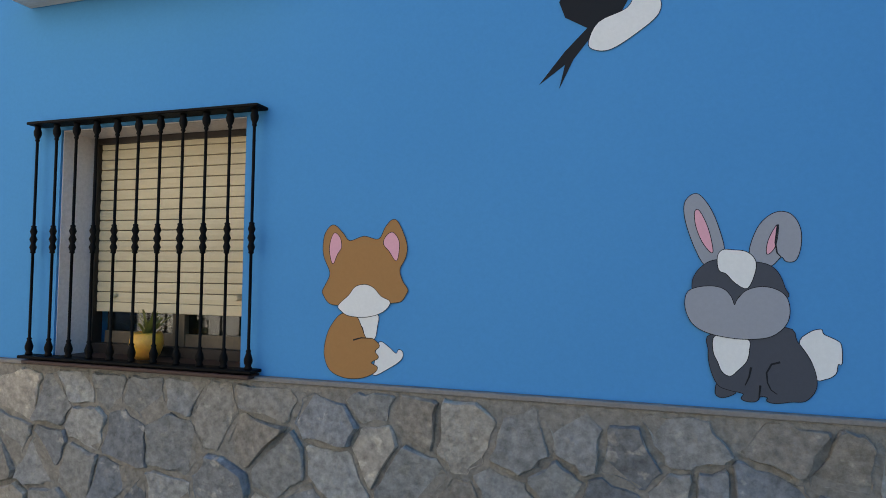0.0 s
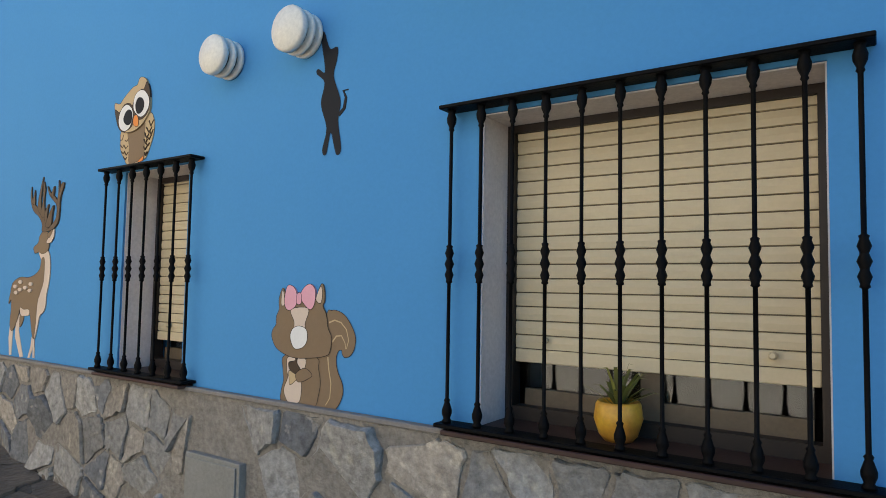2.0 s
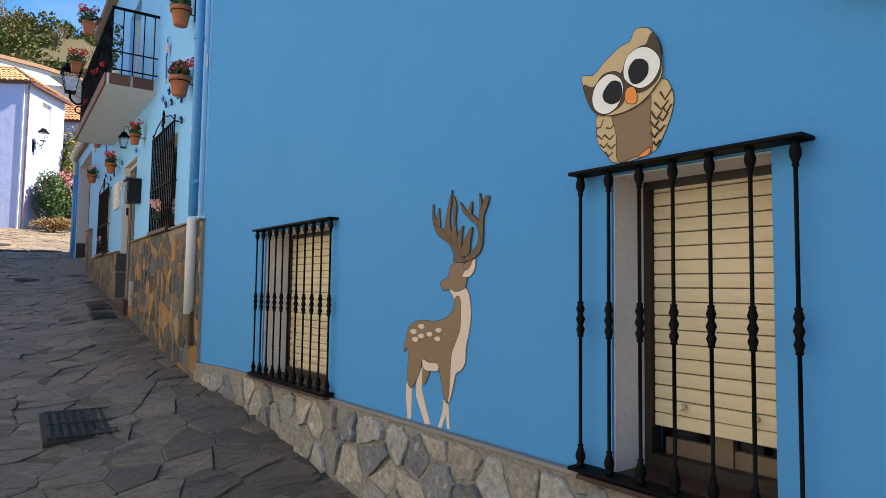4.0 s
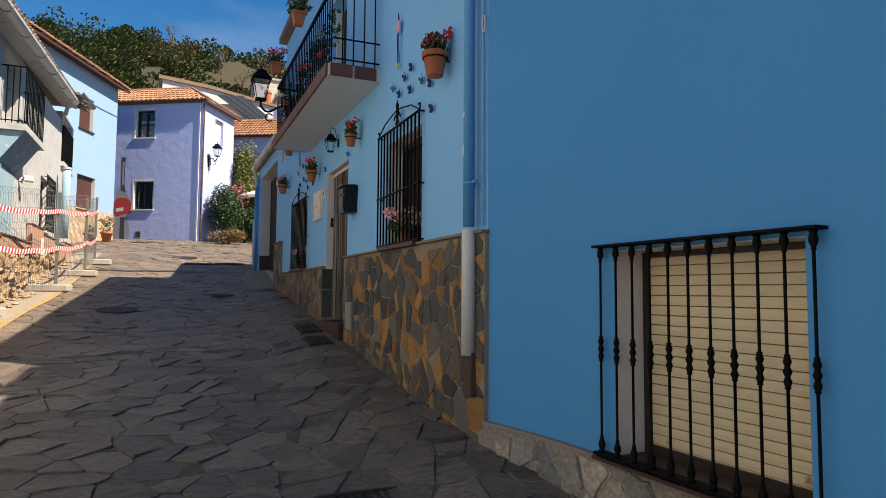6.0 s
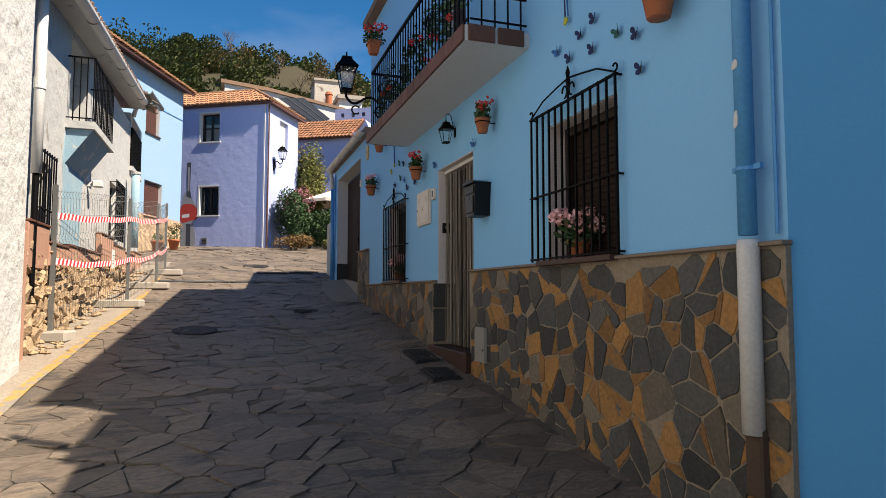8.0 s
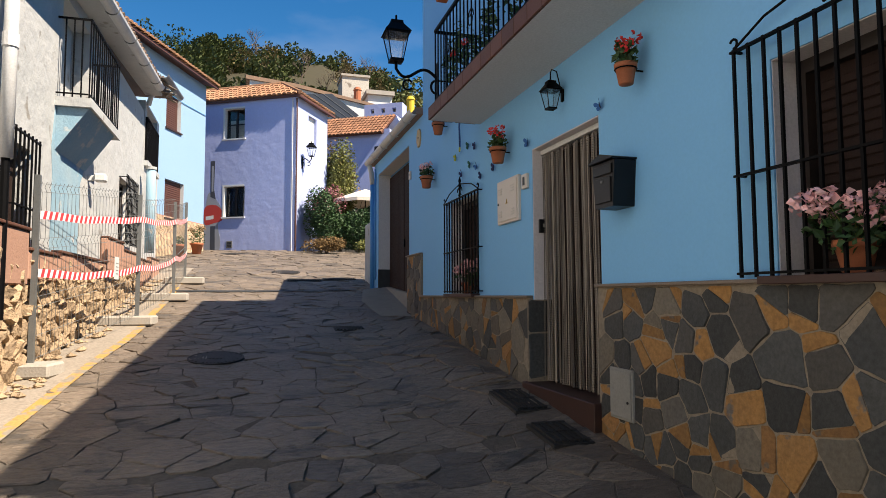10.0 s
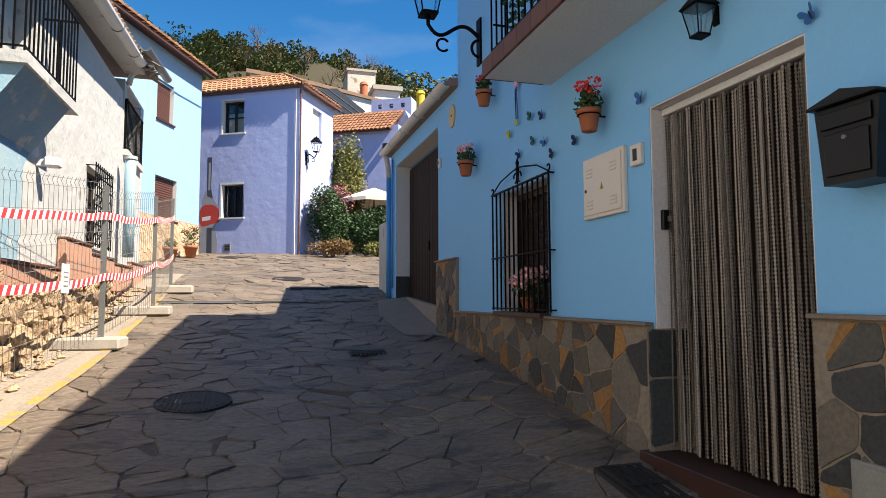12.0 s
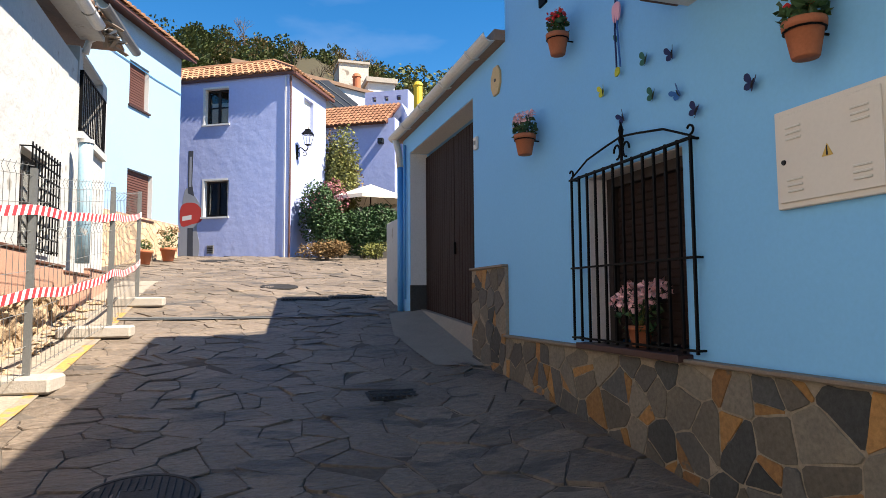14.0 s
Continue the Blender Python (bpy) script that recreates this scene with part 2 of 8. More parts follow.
def glass(name, colour=(0.9, 0.95, 0.95), rough=0.03):
    m = bpy.data.materials.new(name)
    m.use_nodes = True
    b = m.node_tree.nodes["Principled BSDF"]
    b.inputs["Base Color"].default_value = (*colour, 1)
    b.inputs["Roughness"].default_value = rough
    b.inputs["Transmission Weight"].default_value = 1.0
    b.inputs["IOR"].default_value = 1.45
    return m


M_GLASS = glass("window_glass")
M_GLASS_LAMP = glass("lantern_glass", (0.85, 0.92, 0.9), 0.1)
M_GLASS_LAMP.node_tree.nodes["Principled BSDF"].inputs["Alpha"].default_value = 0.25


# ---- mesh helpers ----
def part(name, bm, mat, parent=None, label="", matrix=None, smooth=False):
    """One bmesh as one mesh object, under a thing or a part."""
    me = bpy.data.meshes.new(name)
    bm.normal_update()
    bm.to_mesh(me)
    bm.free()
    if smooth:
        me.shade_smooth()
    me.materials.append(mat)
    ob = new(name, me)
    if parent is not None:
        ob.parent = parent
    if matrix is not None:
        ob.matrix_basis = matrix
    if label:
        ob["label"] = label
    return ob


def thing(name, matrix, label, category, group="", kind=""):
    ob = new(name)
    ob.empty_display_size = 0.1
    ob.matrix_basis = matrix
    return tagged(ob, label, category, group, kind)


def add_box(bm, x0, x1, y0, y1, z0, z1, bevel=0.0):
    r = bmesh.ops.create_cube(bm, size=1.0, matrix=Matrix.Translation(((x0 + x1) / 2, (y0 + y1) / 2, (z0 + z1) / 2)) @ Matrix.Diagonal((x1 - x0, y1 - y0, z1 - z0, 1)))
    if bevel:
        edges = list({e for v in r["verts"] for e in v.link_edges})
        bmesh.ops.bevel(bm, geom=edges, offset=bevel, segments=1, affect="EDGES")
    return bm


def box(x0, x1, y0, y1, z0, z1, bevel=0.0):
    return add_box(bmesh.new(), x0, x1, y0, y1, z0, z1, bevel)


def add_tube(bm, points, radius, sides=6, closed=False):
    """A round bar along the points; radius is one number or one for each point."""
    pts = [Vector(p) for p in points]
    rad = radius if isinstance(radius, (list, tuple)) else [radius] * len(pts)
    rings = []
    up = None
    for i, p in enumerate(pts):
        a = pts[i - 1] if i else (pts[-1] if closed else pts[0])
        b = pts[(i + 1) % len(pts)] if (i < len(pts) - 1 or closed) else pts[-1]
        d = (b - a).normalized()
        if up is None:
            up = d.orthogonal().normalized()
        u = (up - d * up.dot(d))
        u = u.normalized() if u.length > 1e-6 else d.orthogonal().normalized()
        up = u
        v = d.cross(u)
        rings.append([bm.verts.new(p + (u * math.cos(k * 2 * math.pi / sides) + v * math.sin(k * 2 * math.pi / sides)) * rad[i]) for k in range(sides)])
    last = len(rings) if closed else len(rings) - 1
    for i in range(last):
        a, b = rings[i], rings[(i + 1) % len(rings)]
        for k in range(sides):
            bm.faces.new((a[k], a[(k + 1) % sides], b[(k + 1) % sides], b[k]))
    if not closed:
        bm.faces.new(rings[0][::-1])
        bm.faces.new(rings[-1])
    return bm


def tube(points, radius, sides=6, closed=False):
    return add_tube(bmesh.new(), points, radius, sides, closed)


def add_lathe(bm, profile, sides=10, matrix=None):
    """Profile of (radius, height) turned about z."""
    m = matrix or Matrix()
    rings = [[bm.verts.new(m @ Vector((max(r, 1e-4) * math.cos(k * 2 * math.pi / sides), max(r, 1e-4) * math.sin(k * 2 * math.pi / sides), z))) for k in range(sides)] for r, z in profile]
    for a, b in zip(rings, rings[1:]):
        for k in range(sides):
            bm.faces.new((a[k], a[(k + 1) % sides], b[(k + 1) % sides], b[k]))
    bm.faces.new(rings[0][::-1])
    bm.faces.new(rings[-1])
    return bm


def lathe(profile, sides=10, matrix=None):
    return add_lathe(bmesh.new(), profile, sides, matrix)


def add_prism(bm, outline, y0, y1):
    """An outline in x and z, given thickness from y0 (front) to y1 (back)."""
    a = [bm.verts.new((x, y0, z)) for x, z in outline]
    b = [bm.verts.new((x, y1, z)) for x, z in outline]
    n = len(a)
    bm.faces.new(a)
    bm.faces.new(b[::-1])
    for i in range(n):
        bm.faces.new((a[i], b[i], b[(i + 1) % n], a[(i + 1) % n]))
    bmesh.ops.recalc_face_normals(bm, faces=bm.faces)
    return bm


def prism(outline, y0, y1):
    return add_prism(bmesh.new(), outline, y0, y1)


def wall_mesh(x0, x1, z0, z1, holes=(), thick=0.3, top=None):
    """A wall in x and z, front at y = 0, with openings (x0, x1, z0, z1) right through it."""
    xs = sorted({x0, x1, *[h[0] for h in holes], *[h[1] for h in holes]})
    zs = sorted({z0, z1, *[h[2] for h in holes], *[h[3] for h in holes]})
    bm = bmesh.new()
    fv, bv = {}, {}
    for i, x in enumerate(xs):
        for k, z in enumerate(zs):
            fv[i, k], bv[i, k] = bm.verts.new((x, 0, z)), bm.verts.new((x, thick, z))

    def solid(i, k):
        if not (0 <= i < len(xs) - 1 and 0 <= k < len(zs) - 1):
            return False
        cx, cz = (xs[i] + xs[i + 1]) / 2, (zs[k] + zs[k + 1]) / 2
        return not any(h[0] < cx < h[1] and h[2] < cz < h[3] for h in holes)

    for i in range(len(xs) - 1):
        for k in range(len(zs) - 1):
            if not solid(i, k):
                continue
            bm.faces.new((fv[i, k], fv[i + 1, k], fv[i + 1, k + 1], fv[i, k + 1]))
            bm.faces.new((bv[i, k], bv[i, k + 1], bv[i + 1, k + 1], bv[i + 1, k]))
            if not solid(i - 1, k):
                bm.faces.new((fv[i, k], fv[i, k + 1], bv[i, k + 1], bv[i, k]))
            if not solid(i + 1, k):
                bm.faces.new((fv[i + 1, k], bv[i + 1, k], bv[i + 1, k + 1], fv[i + 1, k + 1]))
            if not solid(i, k - 1):
                bm.faces.new((fv[i, k], bv[i, k], bv[i + 1, k], fv[i + 1, k]))
            if not solid(i, k + 1):
                bm.faces.new((fv[i, k + 1], fv[i + 1, k + 1], bv[i + 1, k + 1], bv[i, k + 1]))
    loose = [v for v in bm.verts if not v.link_faces]
    bmesh.ops.delete(bm, geom=loose, context="VERTS")
    bmesh.ops.recalc_face_normals(bm, faces=bm.faces)
    return bm


# ---- plan ----
def lerp_table(table, x):
    for (a, za), (b, zb) in zip(table, table[1:]):
        if a >= x >= b:
            return za + (zb - za) * (a - x) / (a - b)
    return table[0][1] if x > table[0][0] else table[-1][1]


SLOPE = [(12, -1.75), (6, -0.95), (0, -0.45), (-6, 0.22), (-9.5, 0.68), (-12.4, 1.0), (-15, 1.30), (-19, 1.82), (-24.8, 2.72), (-33, 3.78), (-40, 4.2), (-400, 6.0)]


def smooth01(v):
    v = min(1.0, max(0.0, v))
    return v * v * (3 - 2 * v)


def street(x, y):
    """Height of the street: it climbs towards -x and lifts a little at the blue houses' foot."""
    lift = 0.13 * smooth01((y - 0.5) / 1.2) * smooth01((x + 21) / 4)
    return lerp_table(SLOPE, x) + lift + 0.03 * math.sin(x * 0.9 + y * 1.3) * 0.4


TH1 = math.atan(0.058)
M1 = Matrix.Translation((0, 2.40, 0)) @ Matrix.Rotation(TH1, 4, "Z")   # deep blue house, front face at local y = 0
M2 = Matrix.Translation((0, 1.745, 0))                                # light blue house
MW = Matrix.Translation((0, -2.72, 0)) @ Matrix.Rotation(math.pi, 4, "Z")   # white house across the street; local x = -world x

# ---- ground ----
def ground_sheet():
    xs = [12 - 0.5 * i for i in range(120)] + [-48, -52, -60, -80, -120, -200, -400]
    ys = [-400, -100, -30, -12, -6, -4.4, -3.6, -3.0, -2.6, -2.2, -1.8, -1.4, -1, -0.6, -0.2, 0.2, 0.5, 0.8, 1.1, 1.4, 1.7, 2.0, 2.4, 3, 6, 12, 30, 100, 400]
    xs = [400, 100, 40] + xs
    bm = bmesh.new()
    v = [[bm.verts.new((x, y, street(x, y) - 0.014)) for y in ys] for x in xs]
    for i in range(len(xs) - 1):
        for k in range(len(ys) - 1):
            bm.faces.new((v[i][k], v[i][k + 1], v[i + 1][k + 1], v[i + 1][k]))
    bmesh.ops.recalc_face_normals(bm, faces=bm.faces)
    ob = part("ground", bm, M_PAVE_JOINT)
    return tagged(ob, "sloping street bed of grey mortar between slate paving", "ground", kind="structure")


ground = ground_sheet()

# ---- deep blue house ----
WIN1 = [(-2.885, -1.825, 0.985, 2.096), (-5.18, -4.595, 0.985, 2.08), (-8.43, -7.36, 0.985, 2.064)]
H1, H2 = 5.85, 6.75
house_deep = thing("blue_house", M1, "deep blue plastered house with grey stone base", "house", kind="structure")
part("wall", wall_mesh(-9.60, 8.0, -2.0, H1, WIN1, 0.32), M_BLUE_DEEP, house_deep)
part("roof", box(-9.45, 8.0, -0.12, 5.0, H1, H1 + 0.12), M_ROOF_OLD, house_deep)
part("back_wall", box(-9.45, 8.0, 4.7, 5.0, -2.0, H1), M_BLUE_DEEP, house_deep)
part("end_wall", box(7.7, 8.0, 0.32, 4.7, -2.0, H1), M_BLUE_DEEP, house_deep)
# added sheet behind the windows, its near-black colour standing for room shade
part("shade_backing", box(-9.44, 7.69, 0.9, 0.95, 0.4, 2.9), M_DEEP_SHADE, house_deep, "near-black backing standing for the unlit room")

# ---- light blue house ----
HOLES2 = [(-11.79, -10.84, 2.27, 3.32), (-14.55, -13.39, 1.0, 3.49), (-17.00, -15.99, 2.20, 3.33), (-14.6, -13.6, 4.2, 5.88)]
house_light = thing("light_blue_house", M2, "light blue plastered house with slate base and balcony", "house", kind="structure")
part("wall", wall_mesh(-18.40, -9.555, -1.0, 5.9, HOLES2, 0.30), M_BLUE_LIGHT, house_light)
part("upper_wall", box(-18.40, -10.55, 0.0, 0.30, 5.9, H2), M_BLUE_LIGHT, house_light)
part("lower_roof", box(-10.54, -9.45, -0.10, 5.0, 5.9, 6.0), M_ROOF_OLD, house_light)
part("garage_wall", wall_mesh(-22.35, -18.40, -1.0, 4.86, [(-21.95, -19.28, 1.0, 4.60)], 0.55), M_BLUE_LIGHT, house_light)
part("end_wall", box(-9.855, -9.555, 0.30, 5.0, -1.0, 5.9), M_BLUE_LIGHT, house_light)
part("far_end_wall", box(-18.40, -18.10, 0.30, 5.0, -1.0, H2), M_BLUE_LIGHT, house_light)
part("garage_end_wall", box(-22.35, -22.05, 0.55, 5.0, -1.0, 4.86), M_WHITE_CLEAN, house_light)
part("roof", box(-18.45, -10.5, -0.15, 5.0, H2, H2 + 0.12), M_ROOF_OLD, house_light)
# the same added backing: darkness of the rooms given as colour
part("shade_backing", box(-18.05, -9.85, 1.2, 1.25, -0.5, 6.6), M_DEEP_SHADE, house_light, "near-black backing standing for the unlit room")


# ---- details of the deep blue house ----
part("balcony_slab", box(-3.12, -1.6, -0.22, 0.0, 2.725, 2.86, 0.01), M_WHITE_CLEAN, house_deep, "white underside of a small balcony")


def baluster(height):
    """A forged bar with a knop at foot, middle and head."""
    h = height
    r = 0.0066
    m = h * 0.5
    prof = [(0.0165, 0.0), (0.0165, 0.008), (0.012, 0.014), (0.018, 0.03), (0.0185, 0.042), (0.012, 0.062), (0.009, 0.07), (0.012, 0.077), (r, 0.084),
            (r, m - 0.068), (0.0125, m - 0.064), (0.0105, m - 0.056), (0.0165, m - 0.038), (0.0105, m - 0.022), (0.0105, m - 0.018), (0.0175, m), (0.0105, m + 0.018), (0.0105, m + 0.022), (0.0165, m + 0.038), (0.0105, m + 0.056), (0.0125, m + 0.064), (r, m + 0.068),
            (r, h - 0.078), (0.011, h - 0.072), (0.0085, h - 0.064), (0.0165, h - 0.046), (0.018, h - 0.03), (0.0125, h - 0.012), (0.0165, h)]
    return lathe(prof, 8)


def grille(u0, u1, z0, z1, bars, out=0.05):
    g = thing("window_grille", M1 @ Matrix.Translation((u0, -out, z0)), "black wrought iron window grille with turned knops", "window grille", "grilles of the deep blue house")
    w, h = u1 - u0, z1 - z0
    part("top_rail", box(-0.03, w + 0.03, -0.035, 0.049, h - 0.014, h, 0.003), M_IRON, g)
    part("bottom_rail", box(-0.03, w + 0.03, -0.035, 0.049, 0.0, 0.014, 0.003), M_IRON, g)
    first = part("bar", baluster(h - 0.03), M_IRON, g, matrix=Matrix.Translation((0.005, 0, 0.015)), smooth=True)
    for i in range(1, bars):
        o = new("bar", first.data)
        o.parent = g
        o.matrix_basis = Matrix.Translation((0.005 + (w - 0.01) * i / (bars - 1), 0, 0.015))
    return g


grille(-2.985, -1.745, 0.99, 2.125, 11)
grille(-5.29, -4.50, 0.99, 2.10, 7)
grille(-8.505, -7.298, 0.99, 2.095, 11, 0.037)


M_SASH = material("tan_lacquered_sash", (0.13, 0.095, 0.06), 0.5, second=(0.10, 0.07, 0.045), scale=6, grain=60, bump=0.1)


def shuttered_window(name, u0, u1, z0, z1, drop):
    """Window in its reveal: lining, brown frame, glass, and a cream roller shutter let down to the height drop."""
    w = thing(name, M1, "brown framed window behind a half-lowered cream roller shutter", "window", kind="structure")
    part("jamb", box(u0, u0 + 0.005, 0.012, 0.24, z0, z1), M_REVEAL, w)
    part("jamb", box(u1 - 0.005, u1, 0.012, 0.24, z0, z1), M_REVEAL, w)
    part("head_lining", box(u0 + 0.005, u1 - 0.005, 0.012, 0.24, z1 - 0.005, z1), M_REVEAL, w)
    part("sill", box(u0 - 0.10, u1 + 0.10, -0.085, 0.0, z0 - 0.018, z0 - 0.001, 0.003), M_SILL, w, "dark red-brown tiled sill")
    part("sill_tile", box(u0 + 0.006, u1 - 0.006, 0.0, 0.26, z0 - 0.01, z0 + 0.012), M_SILL, w)
    f = 0.03
    y0, y1 = 0.19, 0.25
    bm = bmesh.new()
    add_box(bm, u0 + 0.005, u0 + 0.005 + f, y0, y1, z0 + 0.012, z1 - 0.005)
    add_box(bm, u1 - 0.005 - f, u1 - 0.005, y0, y1, z0 + 0.012, z1 - 0.005)
    add_box(bm, u0 + 0.035, u1 - 0.035, y0, y1, z1 - 0.035, z1 - 0.005)
    add_box(bm, u0 + 0.035, u1 - 0.035, y0, y1, z0 + 0.012, z0 + 0.06)
    fr = part("window_frame", bm, M_FRAME_BROWN, w)
    mid = (u0 + u1) / 2
    bm = bmesh.new()
    add_box(bm, mid - 0.035, mid + 0.035, 0.235, 0.27, z0 + 0.06, drop + 0.1)
    add_box(bm, u0 + 0.06, mid - 0.035, 0.245, 0.27, z0 + 0.06, z0 + 0.12)
    add_box(bm, mid + 0.035, u1 - 0.06, 0.245, 0.27, z0 + 0.06, z0 + 0.12)
    part("sash", bm, M_SASH, w)
    part("pane", box(u0 + 0.06, u1 - 0.06, 0.262, 0.266, z0 + 0.06, z1 - 0.08), M_GLASS, w)
    sh = part("roller_shutter", box(u0 + 0.036, u1 - 0.036, 0.222, 0.226, drop, z1 - 0.035), M_SASH, w)
    pitch = 0.052
    n = int((z1 - 0.035 - drop) / pitch)
    bm = bmesh.new()
    width = u1 - u0 - 0.074
    rows = []
    for yy, zz in ((0.0, 0.0), (-0.0085, 0.0015), (-0.011, 0.024), (-0.0085, 0.0475), (0.0, 0.049)):
        rows.append((bm.verts.new((-width / 2, yy, zz)), bm.verts.new((width / 2, yy, zz))))
    for a, b in zip(rows, rows[1:]):
        bm.faces.new((a[0], a[1], b[1], b[0]))
    bm.faces.new([r[0] for r in rows][::-1])
    bm.faces.new([r[1] for r in rows])
    bm.faces.new((rows[0][1], rows[0][0], rows[-1][0], rows[-1][1]))
    slat = part("slat", bm, M_SHUTTER, sh, matrix=Matrix.Translation((mid, 0.221, drop + 0.05)))
    for i in range(1, n):
        o = new("slat", slat.data)
        o.parent = sh
        o.matrix_basis = Matrix.Translation((mid, 0.221, drop + 0.05 + i * pitch))
    part("bottom_bar", box(u0 + 0.037, u1 - 0.037, 0.208, 0.221, drop, drop + 0.048, 0.003), M_SHUTTER, sh)
    for x in (u0 + 0.16, u1 - 0.16):
        part("stop", lathe([(0.012, 0), (0.014, 0.02), (0.008, 0.03)], 8, Matrix.Translation((x, 0.21, drop + 0.085)) @ Matrix.Rotation(math.pi / 2, 4, "X")), M_SHUTTER, sh)
    return w


shuttered_window("window_1", *WIN1[0], 1.205)
shuttered_window("window_2", *WIN1[1], 1.15)
shuttered_window("window_3", *WIN1[2], 1.0)


def add_leaves(bm, centre, radii, n, size, rng, shell=0.4, long=1.0):
    """Small folded leaves scattered through a rounded mass."""
    c = Vector(centre)
    for _ in range(n):
        d = Vector((rng.gauss(0, 1), rng.gauss(0, 1), rng.gauss(0, 1))).normalized()
        r = shell + (1 - shell) * rng.random() ** 0.6
        p = c + Vector((d.x * radii[0], d.y * radii[1], d.z * radii[2])) * r
        s = size * rng.uniform(0.65, 1.3)
        a = Vector((rng.gauss(0, 1), rng.gauss(0, 1), rng.gauss(0, 0.6))).normalized()
        b = a.orthogonal().normalized()
        q = Matrix.Rotation(rng.uniform(0, 6.3), 3, a) @ b
        nrm = a.cross(q)
        v = [bm.verts.new(p - a * s * 0.5 * long), bm.verts.new(p + q * s * 0.3 + nrm * s * 0.1), bm.verts.new(p + a * s * 0.5 * long), bm.verts.new(p - q * s * 0.3 + nrm * s * 0.1)]
        bm.faces.new((v[0], v[1], v[2]))
        bm.faces.new((v[0], v[2], v[3]))
    return bm


def blossom_ball(bm, c, r, rng, n=26):
    add_leaves(bm, c, (r, r, r * 0.9), n, r * 0.85, rng, 0.55, 0.8)


# potted plant in the first window
rng = random.Random(5)
vp = thing("potted_plant", M1 @ Matrix.Translation((-2.42, 0.10, 0.997)), "yellow and orange painted pot with a spiky green plant", "potted plant")
part("pot", lathe([(0.045, 0), (0.062, 0.02), (0.078, 0.07), (0.072, 0.115), (0.066, 0.125), (0.058, 0.12), (0.05, 0.10)], 14), material("yellow_orange_glaze", (0.72, 0.42, 0.05), 0.35, second=(0.45, 0.12, 0.03), scale=7, grain=60, bump=0.0, amount=0.9), vp, smooth=True)
bm = bmesh.new()
for i in range(26):
    a = rng.uniform(0, 6.28)
    ln = rng.uniform(0.10, 0.2)
    lean = rng.uniform(0.2, 1.3)
    pts = [Vector((math.cos(a) * math.sin(lean * t) * ln * 0.9, math.sin(a) * math.sin(lean * t) * ln * 0.9, 0.10 + math.sin(t * 1.6) * ln * 0.7 * (1.2 - 0.5 * lean))) for t in (0, 0.4, 0.8, 1.2)]
    side_v = Vector((-math.sin(a), math.cos(a), 0))
    prev = None
    for p, wd in zip(pts, (0.008, 0.009, 0.006, 0.001)):
        cur = (bm.verts.new(p - side_v * wd), bm.verts.new(p + side_v * wd))
        if prev:
            bm.faces.new((prev[0], prev[1], cur[1], cur[0]))
        prev = cur
part("leaves", bm, M_LEAF_LIGHT, vp)


# round stacked discs on the wall
def wall_disc(u, z, r):
    d = thing("wall_lamp", M1 @ Matrix.Translation((u, 0, z)) @ Matrix.Rotation(math.pi / 2, 4, "X"), "cream ceramic wall lamp of three stacked discs", "wall lamp", "stacked disc wall lamps")
    for k, (a, b, rr) in enumerate(((0.0, 0.028, 0.98), (0.045, 0.073, 1.0), (0.09, 0.128, 1.0))):
        part("disc", lathe([(r * rr * 0.9, a), (r * rr, a + 0.008), (r * rr, b - 0.008), (r * rr * 0.92, b), (0.0, b + (0.012 if k == 2 else 0))], 24), M_LAMP_CERAMIC, d, smooth=True)
    part("core", lathe([(r * 0.72, 0.0), (r * 0.72, 0.1)], 16), M_FRAME_BROWN, d)


wall_disc(-4.285, 2.545, 0.095)
wall_disc(-3.775, 2.56, 0.10)

# grey hatch in the stone base
ht = thing("wall_hatch", M1 @ Matrix.Translation((-4.44, -0.055, 0.37)), "weathered grey metal hatch set in the stone base", "hatch")
part("frame", box(0, 0.39, -0.012, 0.03, 0, 0.315, 0.003), M_BOX_GREY, ht)
hd = part("door", box(0.018, 0.372, -0.022, -0.013, 0.018, 0.297, 0.003), M_BOX_GREY, ht)
part("lock", lathe([(0.012, 0), (0.010, 0.006)], 10, Matrix.Translation((0.345, -0.022, 0.15)) @ Matrix.Rotation(math.pi / 2, 4, "X")), M_BLACK, hd)


# ---- painted shapes on the deep blue wall ----
def paint(name, colour):
    return material(name, colour, 0.7, second=[c * 0.92 for c in colour], scale=5, grain=80, bump=0.03, spec=0.2, contrast=0.05)


P_BROWN, P_WHITE, P_PINK = paint("brown_paint", (0.36, 0.18, 0.065)), paint("chalk_white_paint", (0.72, 0.71, 0.68)), paint("pink_paint", (0.72, 0.36, 0.42))
P_GREY, P_DARK, P_BLACK = paint("light_grey_paint", (0.30, 0.31, 0.34)), paint("charcoal_paint", (0.065, 0.07, 0.085)), paint("black_paint", (0.014, 0.015, 0.018))
P_TAUPE, P_TAN, P_CREAM = paint("taupe_paint", (0.22, 0.15, 0.09)), paint("tan_paint", (0.50, 0.37, 0.21)), paint("cream_paint", (0.62, 0.50, 0.40))
P_ORANGE = paint("orange_paint", (0.75, 0.25, 0.06))


def rounded(points, steps=4):
    """A smooth closed outline through the points."""
    out = []
    n = len(points)
    for i in range(n):
        p0, p1, p2, p3 = [Vector(points[(i + k) % n]) for k in (-1, 0, 1, 2)]
        for s in range(steps):
            t = s / steps
            out.append(0.5 * ((2 * p1) + (p2 - p0) * t + (2 * p0 - 5 * p1 + 4 * p2 - p3) * t * t + (3 * p1 - p0 - 3 * p2 + p3) * t ** 3))
    return [(v.x, v.y) for v in out]


